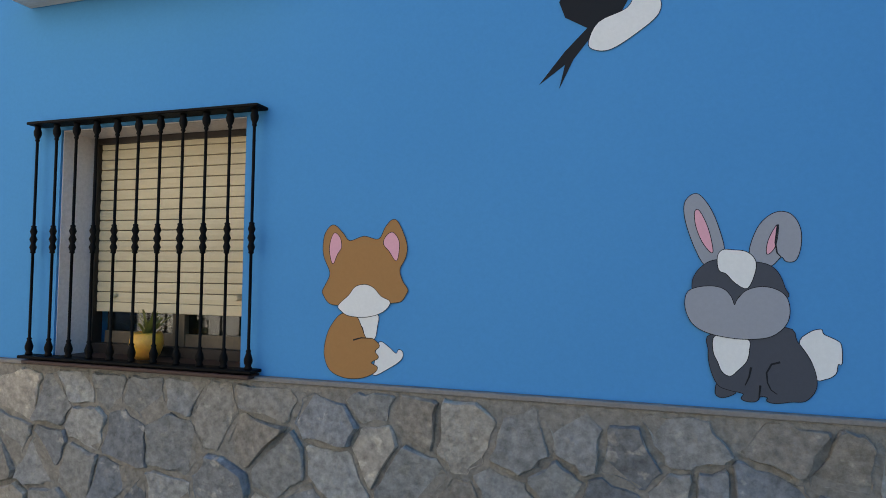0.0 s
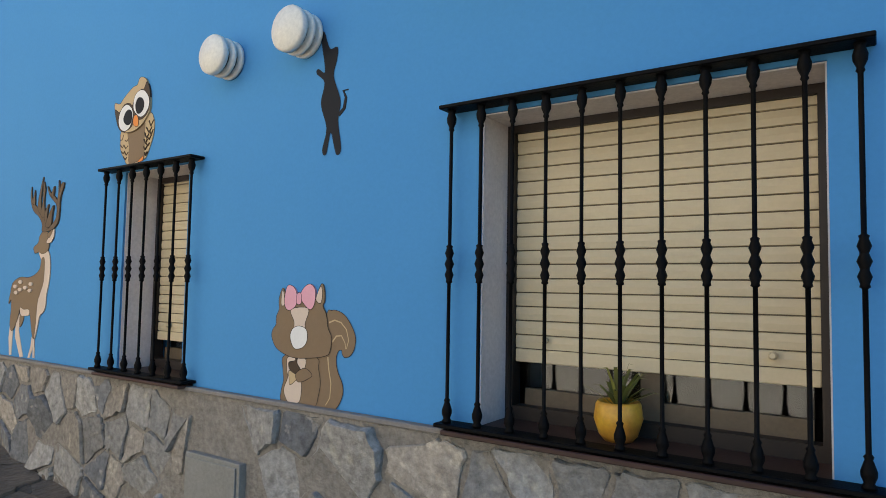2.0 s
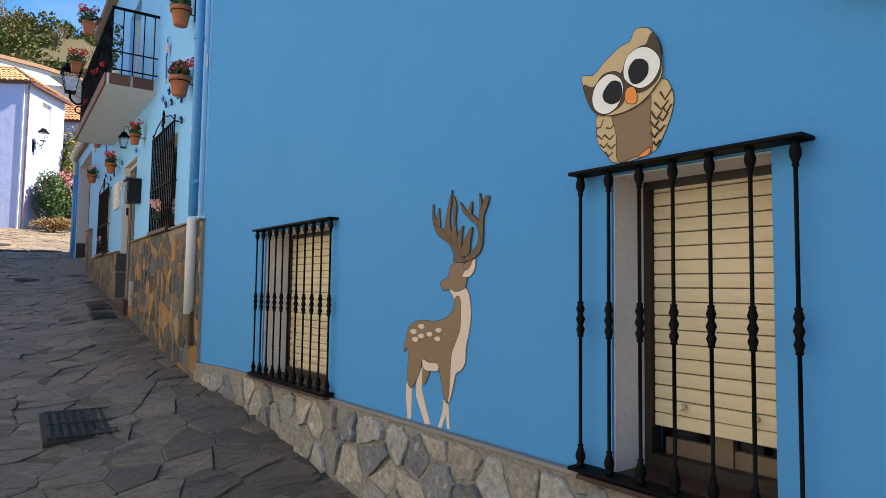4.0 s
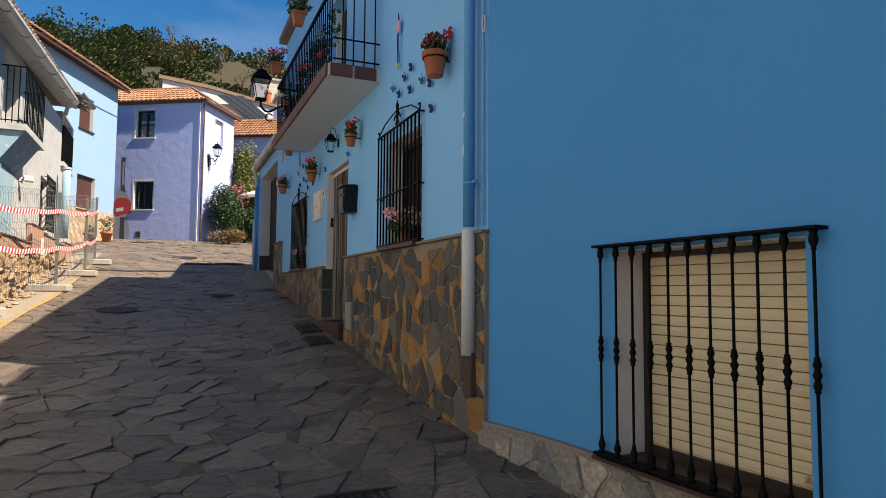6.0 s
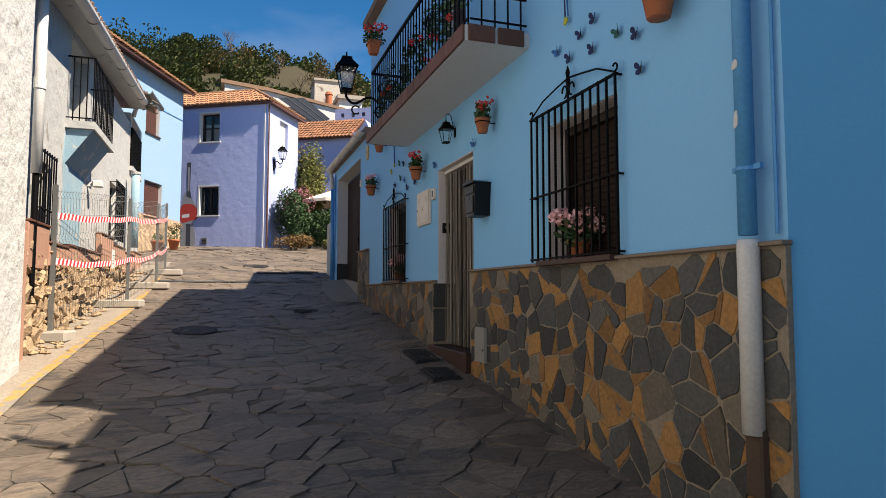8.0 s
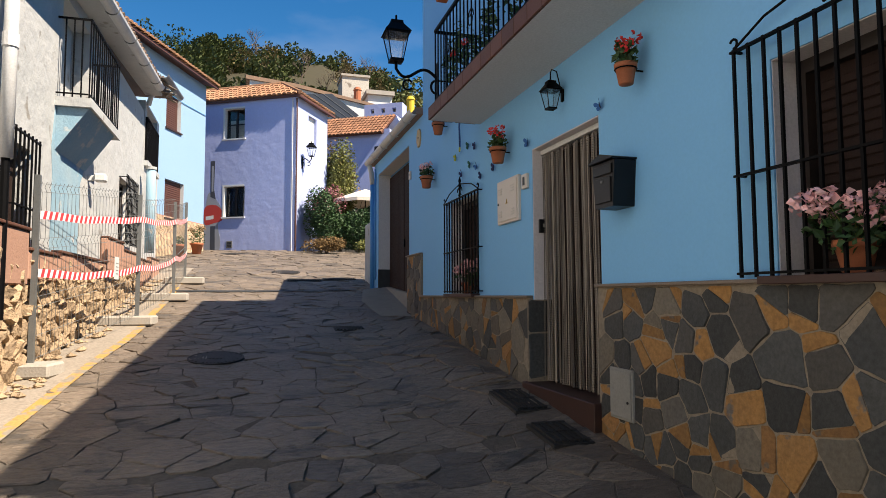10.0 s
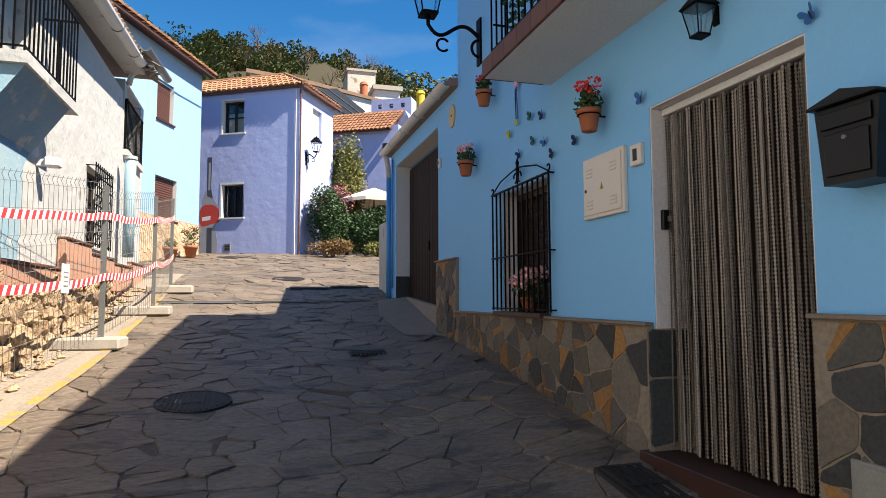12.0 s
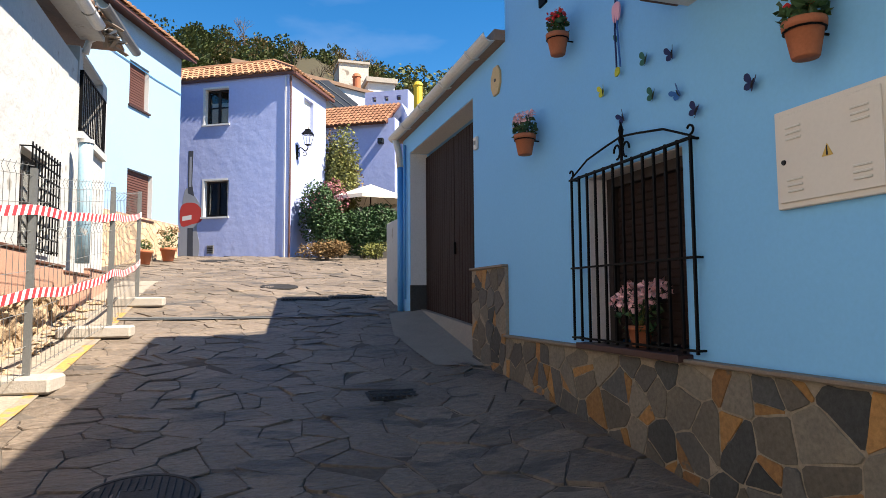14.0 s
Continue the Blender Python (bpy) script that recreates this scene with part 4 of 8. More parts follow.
patch(mu, "branch_stroke", P_BARK_BROWN, [(-6.126, 1.899), (-6.106, 1.986), (-6.113, 2.103), (-6.085, 2.053), (-6.092, 1.971), (-6.074, 1.888), (-6.099, 1.87)], True)
patch(mu, "branch_stroke", P_BARK_BROWN, [(-6.078, 1.88), (-6.057, 1.928), (-6.032, 1.953), (-6.04, 1.913), (-6.051, 1.828)], True)
patch(mu, "branch_stroke", P_BARK_BROWN, [(-6.046, 1.784), (-5.972, 1.822), (-5.925, 1.867), (-5.926, 1.94), (-5.975, 1.976), (-6.029, 2.018), (-6.056, 2.069), (-6.021, 2.031), (-5.963, 1.999), (-5.91, 1.955), (-5.89, 1.891), (-5.908, 1.827), (-5.976, 1.79)], True)
patch(mu, "branch_stroke", P_BARK_BROWN, [(-5.922, 1.932), (-5.911, 2.023), (-5.916, 2.097), (-5.9, 2.048), (-5.9, 2.017), (-5.881, 2.067), (-5.85, 2.077), (-5.857, 2.044), (-5.887, 1.982), (-5.89, 1.891)], True)
patch(mu, "branch_stroke", P_BARK_BROWN, [(-6.051, 1.814), (-6.019, 1.885), (-5.966, 1.943), (-5.977, 1.883), (-5.989, 1.817)], True)
patch(mu, "branch_stroke", P_BARK_BROWN, [(-5.996, 2.01), (-5.968, 2.063), (-5.975, 1.997)], True)
patch(mu, "cream_spot", P_CREAM, [(-6.382, 1.46), (-6.367, 1.472), (-6.338, 1.47), (-6.333, 1.456), (-6.357, 1.449)], True, False)
patch(mu, "cream_spot", P_CREAM, [(-6.451, 1.43), (-6.436, 1.442), (-6.406, 1.441), (-6.401, 1.427), (-6.426, 1.419)], True, False)
patch(mu, "cream_spot", P_CREAM, [(-6.38, 1.411), (-6.366, 1.423), (-6.337, 1.422), (-6.331, 1.408), (-6.355, 1.401)], True, False)
patch(mu, "cream_spot", P_CREAM, [(-6.308, 1.424), (-6.294, 1.436), (-6.265, 1.435), (-6.26, 1.421), (-6.284, 1.414)], True, False)
patch(mu, "cream_spot", P_CREAM, [(-6.233, 1.448), (-6.22, 1.46), (-6.192, 1.458), (-6.187, 1.445), (-6.21, 1.438)], True, False)
patch(mu, "cream_spot", P_CREAM, [(-6.241, 1.406), (-6.228, 1.418), (-6.2, 1.417), (-6.196, 1.403), (-6.218, 1.396)], True, False)
patch(mu, "cream_spot", P_CREAM, [(-6.43, 1.39), (-6.415, 1.403), (-6.385, 1.402), (-6.38, 1.388), (-6.404, 1.38)], True, False)

# ---- details of the light blue house ----
# downpipe at the corner: blue above, white guard, rusty stub
dp = thing("downpipe", M2 @ Matrix.Translation((-9.715, -0.075, 0)), "blue painted downpipe with scuffed white lower guard", "downpipe")
part("upper_pipe", tube([(0, 0, 2.30), (0, 0, 4.5), (0, 0, H2)], 0.042, 12), M_PVC_BLUE, dp, smooth=True)
part("collar", lathe([(0.05, 0), (0.05, 0.05)], 12, Matrix.Translation((0, 0, 3.95))), M_PVC_BLUE, dp)
part("clamp", box(-0.085, 0.085, 0.0, 0.02, 2.60, 2.625), M_PVC_BLUE, dp)
part("clamp", lathe([(0.047, 0), (0.047, 0.016)], 12, Matrix.Translation((0, 0, 2.6))), M_PVC_BLUE, dp)
part("guard", tube([(0, 0, 1.40), (0, 0, 2.25), (0, 0, 2.28)], [0.05, 0.05, 0.046], 14), M_PVC_WHITE, dp, "scuffed white guard", smooth=True)
part("stub", box(-0.05, 0.05, -0.01, 0.07, 1.12, 1.43, 0.01), material("rusty_brown_stub", (0.07, 0.045, 0.03), 0.8, scale=8, grain=50, bump=0.4), dp)
for fx, fz, fw, fh in ((-0.006, 3.10, 0.016, 0.022), (-0.008, 2.84, 0.012, 0.04)):
    part("flaked_paint", prism(rounded([(fx - fw, fz - fh), (fx + fw, fz - fh * 0.6), (fx + fw * 0.8, fz + fh), (fx - fw * 0.7, fz + fh * 0.7)], 2), -0.0435, -0.03), M_PVC_WHITE, dp, "bare white patch of flaked paint")
cb = thing("cable", M2 @ Matrix.Translation((-9.60, -0.02, 0)), "blue painted cable clipped down the wall with a loop", "cable")
part("run", tube([(0, 0, 2.3), (0.005, 0, 3.4), (0, 0, H2)], 0.009, 6), M_PVC_BLUE, cb)
part("loop", tube([(0.03 + 0.02 * math.sin(k), -0.015, 3.72 + 0.06 * math.cos(k)) for k in [i * 0.63 for i in range(10)]], 0.005, 5, True), M_PVC_WHITE, cb)


def plain_grille(name, x0, x1, z0, z1, bars, label):
    """Square-bar grille standing off the wall, with a forged crest."""
    g = thing(name, M2 @ Matrix.Translation((x0, -0.05, z0)), label, "window grille", "grilles of the light blue house")
    w, h = x1 - x0, z1 - z0
    first = part("bar", box(-0.007, 0.007, -0.007, 0.007, 0, h), M_IRON, g)
    for i in range(1, bars):
        o = new("bar", first.data)
        o.parent = g
        o.matrix_basis = Matrix.Translation((w * i / (bars - 1), 0, 0))
    for z in (0.02, h * 0.44, h - 0.012):
        part("crossbar", box(-0.02, w + 0.02, -0.012, 0.012, z - 0.006, z + 0.006), M_IRON, g)
    for x in (0, w):
        for z in (0.02, h * 0.44, h - 0.012):
            part("wall_tie", box(x - 0.007, x + 0.007, 0.0, 0.055, z - 0.006, z + 0.006), M_IRON, g)
    c = w / 2
    bm = tube([(0, 0, h), (c * 0.35, 0, h + 0.09), (c * 0.75, 0, h + 0.13), (c, 0, h + 0.15)], 0.007, 6)
    add_tube(bm, [(w, 0, h), (w - c * 0.35, 0, h + 0.09), (w - c * 0.75, 0, h + 0.13), (c, 0, h + 0.15)], 0.007, 6)
    part("crest", bm, M_IRON, g)
    part("finial", lathe([(0.009, 0), (0.012, 0.1), (0.02, 0.13), (0.012, 0.16), (0.018, 0.19), (0.003, 0.24)], 8, Matrix.Translation((c, 0, h))), M_IRON, g)
    for s in (-1, 1):
        pts = [(c + s * (0.05 + 0.035 * math.cos(k)), 0, h + 0.06 + 0.045 * math.sin(k)) for k in [i * 0.6 for i in range(9)]]
        part("scroll", tube(pts, 0.007, 5), M_IRON, g)
    for x in (0, w):
        pts = [(x + 0.025 * math.cos(k), 0, h + 0.03 + 0.025 * math.sin(k)) for k in [-1.57 + i * 0.6 for i in range(8)]]
        part("corner_curl", tube(pts, 0.007, 5), M_IRON, g)
    return g


plain_grille("window_grille", -11.97, -10.79, 2.275, 3.43, 13, "black iron window grille with forged crest and finial")
plain_grille("window_grille", -17.13, -15.86, 2.215, 3.35, 13, "black iron window grille with scrolled crest")


def persiana_window(name, x0, x1, z0, z1):
    """Deep window with a brown lowered roller blind on one half and a pale curtain on the other."""
    w = thing(name, M2, "window with dark brown roller blind in a light blue wall", "window", kind="structure")
    part("jamb", box(x0, x0 + 0.005, 0.01, 0.2, z0, z1), M_REVEAL, w)
    part("jamb", box(x1 - 0.005, x1, 0.01, 0.2, z0, z1), M_REVEAL, w)
    part("head_lining", box(x0 + 0.005, x1 - 0.005, 0.01, 0.2, z1 - 0.005, z1), M_REVEAL, w)
    part("sill", box(x0 - 0.03, x1 + 0.03, -0.10, 0.2, z0 - 0.03, z0 + 0.008, 0.003), M_SILL, w)
    bm = bmesh.new()
    for a, b in ((x0 + 0.005, x0 + 0.06), (x1 - 0.06, x1 - 0.005)):
        add_box(bm, a, b, 0.15, 0.21, z0 + 0.008, z1 - 0.005)
    add_box(bm, x0 + 0.06, x1 - 0.06, 0.15, 0.21, z1 - 0.07, z1 - 0.005)
    part("window_frame", bm, M_FRAME_BROWN, w)
    part("pane", box(x0 + 0.06, x1 - 0.06, 0.24, 0.244, z0 + 0.008, z1 - 0.07), M_GLASS, w)
    sh = part("roller_blind", box(x0 + 0.061, x1 - 0.061, 0.205, 0.21, z0 + 0.03, z1 - 0.07), M_WOOD_DARK, w)
    slat = part("slat", box(-(x1 - x0 - 0.13) / 2, (x1 - x0 - 0.13) / 2, -0.01, 0.0, 0.0, 0.042, 0.004), M_WOOD_DARK, sh, matrix=Matrix.Translation(((x0 + x1) / 2, 0.204, z0 + 0.03)))
    for i in range(1, int((z1 - z0 - 0.11) / 0.05)):
        o = new("slat", slat.data)
        o.parent = sh
        o.matrix_basis = Matrix.Translation(((x0 + x1) / 2, 0.204, z0 + 0.03 + i * 0.05))


persiana_window("window_4", *HOLES2[0])
persiana_window("window_5", *HOLES2[2])


def flower_pot(name, matrix, label, petals, r=0.085, h=0.15, spread=0.13, rise=0.15, clusters=5, seed=1, bracket=True, leaf_n=110, square=False):
    """Terracotta pot with leaves and flower heads, in a wall ring."""
    rg = random.Random(seed)
    p = thing(name, matrix, label, "flower pot", "terracotta flower pots")
    prof = [(r * 0.62, 0), (r * 0.66, 0.005), (r * 0.92, h * 0.78), (r * 1.04, h * 0.79), (r * 1.06, h), (r * 0.95, h), (r * 0.9, h * 0.9)]
    part("pot", lathe(prof, 4 if square else 16, Matrix.Rotation(math.pi / 4, 4, "Z") if square else None), M_TERRACOTTA, p, smooth=not square)
    part("foliage", add_leaves(bmesh.new(), (0, 0, h + rise * 0.35), (spread * 0.95, spread * 0.85, rise * 0.75), int(leaf_n * 1.6), 0.055, rg, 0.1), M_LEAF, p)
    bm = bmesh.new()
    stems = bmesh.new()
    for k in range(clusters):
        a = k * 6.28 / clusters + rg.uniform(-0.4, 0.4)
        d = spread * rg.uniform(0.35, 1.0)
        c = Vector((math.cos(a) * d, math.sin(a) * d * 0.8, h + rise * rg.uniform(0.55, 1.15)))
        blossom_ball(bm, c, rg.uniform(0.036, 0.060) * (spread / 0.13) ** 0.5, rg)
        add_tube(stems, [(0, 0, h * 0.9), c], 0.002, 4)
    part("blossoms", bm, petals, p)
    part("stems", stems, M_LEAF_LIGHT, p)
    if bracket:
        ring = [(r * 0.98 * math.cos(i * 0.5236), r * 0.98 * math.sin(i * 0.5236), h * 0.74) for i in range(12)]
        bm = tube(ring, 0.005, 5, True)
        add_tube(bm, [(0.0, r * 0.98, h * 0.74), (0.0, 0.135, h * 0.74)], 0.006, 5)
        add_tube(bm, [(0.0, 0.135, h * 0.4), (0.0, 0.135, h * 1.6)], 0.007, 5)
        part("bracket", bm, M_IRON, p)
    return p


for x, z, petals, s, sp, r in ((-10.25, 3.54, M_PETAL_RED, 11, 0.13, 0.10), (-12.83, 3.52, M_PETAL_RED, 12, 0.09, 0.07), (-15.06, 3.46, M_PETAL_RED, 13, 0.11, 0.08), (-17.74, 3.65, M_PETAL_PINK, 14, 0.12, 0.085), (-17.15, 4.25, M_PETAL_RED, 15, 0.09, 0.08)):
    flower_pot("flower_pot", M2 @ Matrix.Translation((x, -0.125, z)), "terracotta pot with %s flowers in an iron wall ring" % ("pink" if petals is M_PETAL_PINK else "red"), petals, r=r, h=1.9 * r, spread=sp, seed=s)
flower_pot("flower_pot", M2 @ Matrix.Translation((-10.25, -0.14, 4.25)), "terracotta pot with red flowers in an iron wall ring", M_PETAL_RED, r=0.1, h=0.19, seed=18)
# pink pots on the window sills
flower_pot("flower_pot", M2 @ Matrix.Translation((-11.42, 0.05, 2.28)), "terracotta pot of pink and white geraniums on the sill", M_PETAL_PINK, r=0.085, h=0.14, spread=0.2, rise=0.17, clusters=17, seed=21, bracket=False, leaf_n=160)
flower_pot("flower_pot", M2 @ Matrix.Translation((-16.5, 0.05, 2.21)), "terracotta pot of pale pink flowers on the sill", M_PETAL_PINK, r=0.08, h=0.13, spread=0.17, rise=0.2, clusters=15, seed=22, bracket=False, leaf_n=90)

# front door with curtain of strings
dr = thing("door_1", M2, "doorway with grey frame hung with a beaded string curtain", "door", kind="structure")
part("jamb", box(-14.55, -14.54, 0.005, 0.30, 1.38, 3.49), M_REVEAL, dr)
part("jamb", box(-13.40, -13.39, 0.005, 0.30, 1.38, 3.49), M_REVEAL, dr)
part("head", box(-14.54, -13.40, 0.005, 0.30, 3.48, 3.49), M_REVEAL, dr)
part("leaf", box(-14.535, -13.405, 0.24, 0.29, 1.45, 3.475, 0.004), M_WOOD_DARK, dr)
part("door_step", box(-14.60, -13.36, -0.10, 0.30, 1.10, 1.44, 0.006), M_SILL, dr, "dark red tiled step")
part("curtain_rail", box(-14.535, -13.405, 0.075, 0.105, 3.435, 3.476, 0.003), M_WHITE_CLEAN, dr, "white curtain rail")
M_STRING_A = material("brown_silver_string", (0.21, 0.18, 0.15), 0.45, 0.2, second=(0.32, 0.28, 0.24), scale=30, grain=120, bump=0.0, vary=0.3)
M_STRING_B = material("dark_bead_string", (0.10, 0.085, 0.07), 0.45, 0.2, second=(0.16, 0.135, 0.115), scale=30, grain=120, bump=0.0, vary=0.3)
bc = thing("string_curtain", M2 @ Matrix.Translation((-14.53, 0.09, 1.46)), "brown and silver beaded string curtain in the doorway", "curtain")
rg = random.Random(3)


def string_mesh(seed):
    rr = random.Random(seed)
    prof = []
    z = 0.0
    while z < 1.96:
        prof += [(0.0032, z), (0.0076, z + 0.008), (0.0032, z + 0.0185)]
        z += 0.020
    bm = bmesh.new()
    ph = rr.uniform(0, 6)
    rings = []
    for r, zz in prof:
        ox = 0.006 * math.sin(zz * 2.1 + ph)
        rings.append([bm.verts.new((ox + r * math.cos(k * 2.094), r * math.sin(k * 2.094), zz)) for k in range(3)])
    for a, b in zip(rings, rings[1:]):
        for k in range(3):
            bm.faces.new((a[k], a[(k + 1) % 3], b[(k + 1) % 3], b[k]))
    me = bpy.data.meshes.new("string")
    bm.to_mesh(me)
    bm.free()
    return me


strings = [string_mesh(k) for k in range(6)]
for k, me in enumerate(strings):
    me.materials.append(M_STRING_A if k % 3 else M_STRING_B)
for i in range(96):
    o = new("string", strings[(i * 7 + i // 5) % 6])
    o.parent = bc
    fold = 0.018 * math.sin(i * 0.52) + 0.007 * math.sin(i * 1.7)
    o.matrix_basis = pose(0.012 + i * 0.0115, fold, 0, 0, 0, rg.uniform(0, 120))

# letter box
lb = thing("letter_box", M2 @ Matrix.Translation((-13.21, -0.16, 2.765)), "black enamel letter box with sloping lid", "letter box")
part("body", add_prism(bmesh.new(), [(0.03, 0), (0.25, 0), (0.28, 0.30), (0, 0.30)], 0.0, 0.16), M_BLACK, lb)
lid = bmesh.new()
add_box(lid, -0.015, 0.295, -0.03, 0.16, 0.303, 0.315, 0.003)
add_prism(lid, [(-0.01, 0.316), (0.29, 0.316), (0.14, 0.355)], -0.025, 0.158)
part("lid", lid, M_BLACK, lb)
part("flap", box(0.03, 0.25, -0.012, -0.002, 0.215, 0.28, 0.003), M_BLACK, lb)
ld = part("door", box(0.045, 0.235, -0.010, -0.002, 0.03, 0.195, 0.003), M_BLACK, lb)
part("lock", lathe([(0.011, 0), (0.009, 0.008)], 10, Matrix.Translation((0.14, -0.01, 0.17)) @ Matrix.Rotation(math.pi / 2, 4, "X")), M_STEEL, ld)

# meter box
P_WARN = paint("warning_yellow", (0.55, 0.36, 0.10))
mb = thing("meter_box", M2 @ Matrix.Translation((-15.33, -0.03, 2.885)), "cream electricity meter box with louvred door", "meter box")
part("frame", box(0, 0.53, 0.0, 0.03, 0, 0.43, 0.004), M_BOX_CREAM, mb)
md = part("door", box(0.025, 0.505, -0.010, -0.001, 0.025, 0.405, 0.003), M_BOX_CREAM, mb)
louvre = part("louvre", box(-0.04, 0.04, -0.016, -0.0105, -0.005, 0.005, 0.002), M_GUTTER, md, matrix=Matrix.Translation((0.11, 0, 0.345)))
for x in (0.11, 0.42):
    for z in (0.345, 0.32, 0.295, 0.12, 0.095, 0.07):
        if (x, z) != (0.11, 0.345):
            o = new("louvre", louvre.data)
            o.parent = md
            o.matrix_basis = Matrix.Translation((x, 0, z))
part("lock", lathe([(0.012, 0), (0.010, 0.006)], 10, Matrix.Translation((0.055, -0.011, 0.2)) @ Matrix.Rotation(math.pi / 2, 4, "X")), M_BLACK, md)
part("warning_mark", prism([(0.245, 0.185), (0.297, 0.185), (0.271, 0.235)], -0.0125, -0.0105), P_WARN, md)
part("warning_bolt", prism([(0.266, 0.188), (0.276, 0.188), (0.272, 0.228), (0.268, 0.228)], -0.0135, -0.0128), M_BLACK, md)
# number tile (its mark as a plain bar)
nt = thing("number_tile", M2 @ Matrix.Translation((-14.73, -0.03, 3.155)), "small cream house number tile with a dark bar", "tile")
part("tile", box(0, 0.12, 0, 0.03, 0, 0.135, 0.006), M_BOX_CREAM, nt)
part("bar", box(0.04, 0.08, -0.004, -0.0005, 0.03, 0.105), M_BLACK, nt)
# bell panel beside the door
bp_ = thing("door_bell", M2 @ Matrix.Translation((-14.54, 0.02, 2.74)), "small black door bell panel on the door jamb", "door bell")
part("plate", box(0.0, 0.03, 0.03, 0.12, 0, 0.12, 0.004), M_BLACK, bp_)
part("button", box(0.03, 0.036, 0.06, 0.09, 0.05, 0.08), M_BOX_GREY, bp_)
# hexagonal plaque and small switch near the garage
pq = thing("wall_plaque", M2 @ Matrix.Translation((-18.72, -0.02, 4.42)), "cream hexagonal plaque with dark dot", "plaque")
part("plate", prism([(0.06, 0), (0.16, 0), (0.22, 0.09), (0.22, 0.2), (0.16, 0.27), (0.06, 0.27), (0, 0.18), (0, 0.09)], 0.0, 0.02), material("ochre_cream_plaque", (0.55, 0.38, 0.17), 0.6, scale=8, grain=60, bump=0.1), pq)
part("dot", lathe([(0.018, 0), (0.015, 0.006)], 10, Matrix.Translation((0.11, 0.0, 0.14)) @ Matrix.Rotation(math.pi / 2, 4, "X")), M_BLACK, pq)
ss = thing("wall_switch", M2 @ Matrix.Translation((-19.2, -0.03, 4.02)), "small cream switch box beside the garage", "switch")
part("body", box(0, 0.08, 0, 0.03, 0, 0.13, 0.005), M_BOX_CREAM, ss)
part("key", box(0.02, 0.06, -0.006, -0.0005, 0.05, 0.09), M_BOX_GREY, ss)


def lantern(name, matrix, label, s, reach, hook=True, category="wall lantern"):
    """Four-sided tapering lantern on an iron wall bracket; origin on the wall, lamp at -reach."""
    g = thing(name, matrix, label, category)
    at = Matrix.Translation((0, -reach, 0))
    lo, hi, h = 0.055 * s, 0.095 * s, 0.22 * s
    for sx, sy in ((-1, -1), (1, -1), (1, 1), (-1, 1)):
        part("cage_bar", tube([(lo * sx, -reach + lo * sy, -h), (hi * sx, -reach + hi * sy, 0)], 0.006 * s, 4), M_IRON, g)
    part("base_plate", box(-lo * 1.1, lo * 1.1, -reach - lo * 1.1, -reach + lo * 1.1, -h - 0.02 * s, -h), M_IRON, g)
    part("top_plate", box(-hi * 1.1, hi * 1.1, -reach - hi * 1.1, -reach + hi * 1.1, 0, 0.015 * s), M_IRON, g)
    part("cap", lathe([(hi * 1.75, 0.015 * s), (hi * 1.6, 0.03 * s), (hi * 0.85, 0.10 * s), (hi * 0.8, 0.13 * s), (0.012 * s, 0.15 * s), (0.01 * s, 0.19 * s)], 4, at @ Matrix.Rotation(math.pi / 4, 4, "Z")), M_IRON, g)
    part("glass", lathe([(lo * 1.3, -h), (hi * 1.32, -0.001)], 4, at @ Matrix.Rotation(math.pi / 4, 4, "Z")), M_GLASS_LAMP, g).visible_shadow = False
    if hook:
        pts = [(0, -0.01, -0.02 * s), (0, -0.03, 0.1 * s), (0, -reach * 0.5, 0.27 * s), (0, -reach * 0.9, 0.29 * s), (0, -reach, 0.24 * s), (0, -reach, 0.18 * s)]
        bm = tube(pts, 0.008 * s, 6)
        add_box(bm, -0.03 * s, 0.03 * s, -0.014, 0.0, -0.12 * s, 0.04 * s)
    else:
        pts = [(0, -0.01 - (reach - 0.01) * f, -0.36 * s + 0.07 * s * math.sin(f * 5.2) + 0.12 * s * f ** 4) for f in [i / 14 for i in range(15)]] + [(0, -reach, -h - 0.02 * s)]
        bm = tube(pts, 0.014 * s, 8)
        add_tube(bm, [(0, -0.02 - 0.05 * s * math.sin(k), -0.44 * s + 0.06 * s * math.cos(k)) for k in [i * 0.45 for i in range(13)]], 0.011 * s, 6)
        add_tube(bm, [(0, -reach * 0.72 + 0.045 * s * math.cos(k), -0.44 * s + 0.045 * s * math.sin(k)) for k in [0.6 + i * 0.45 for i in range(12)]], 0.009 * s, 6)
        add_box(bm, -0.04 * s, 0.04 * s, -0.02, 0.0, -0.56 * s, -0.22 * s)
    part("bracket", bm, M_IRON, g)
    return g


lantern("wall_lantern", M2 @ Matrix.Translation((-13.93, 0, 3.82)), "small black wall lantern with frosted glass above the door", 0.62, 0.11)
lantern("street_lamp", M2 @ Matrix.Translation((-17.6, 0, 5.68)), "black iron street lantern on a scrolled wall bracket", 1.5, 0.58, False, "street lamp")

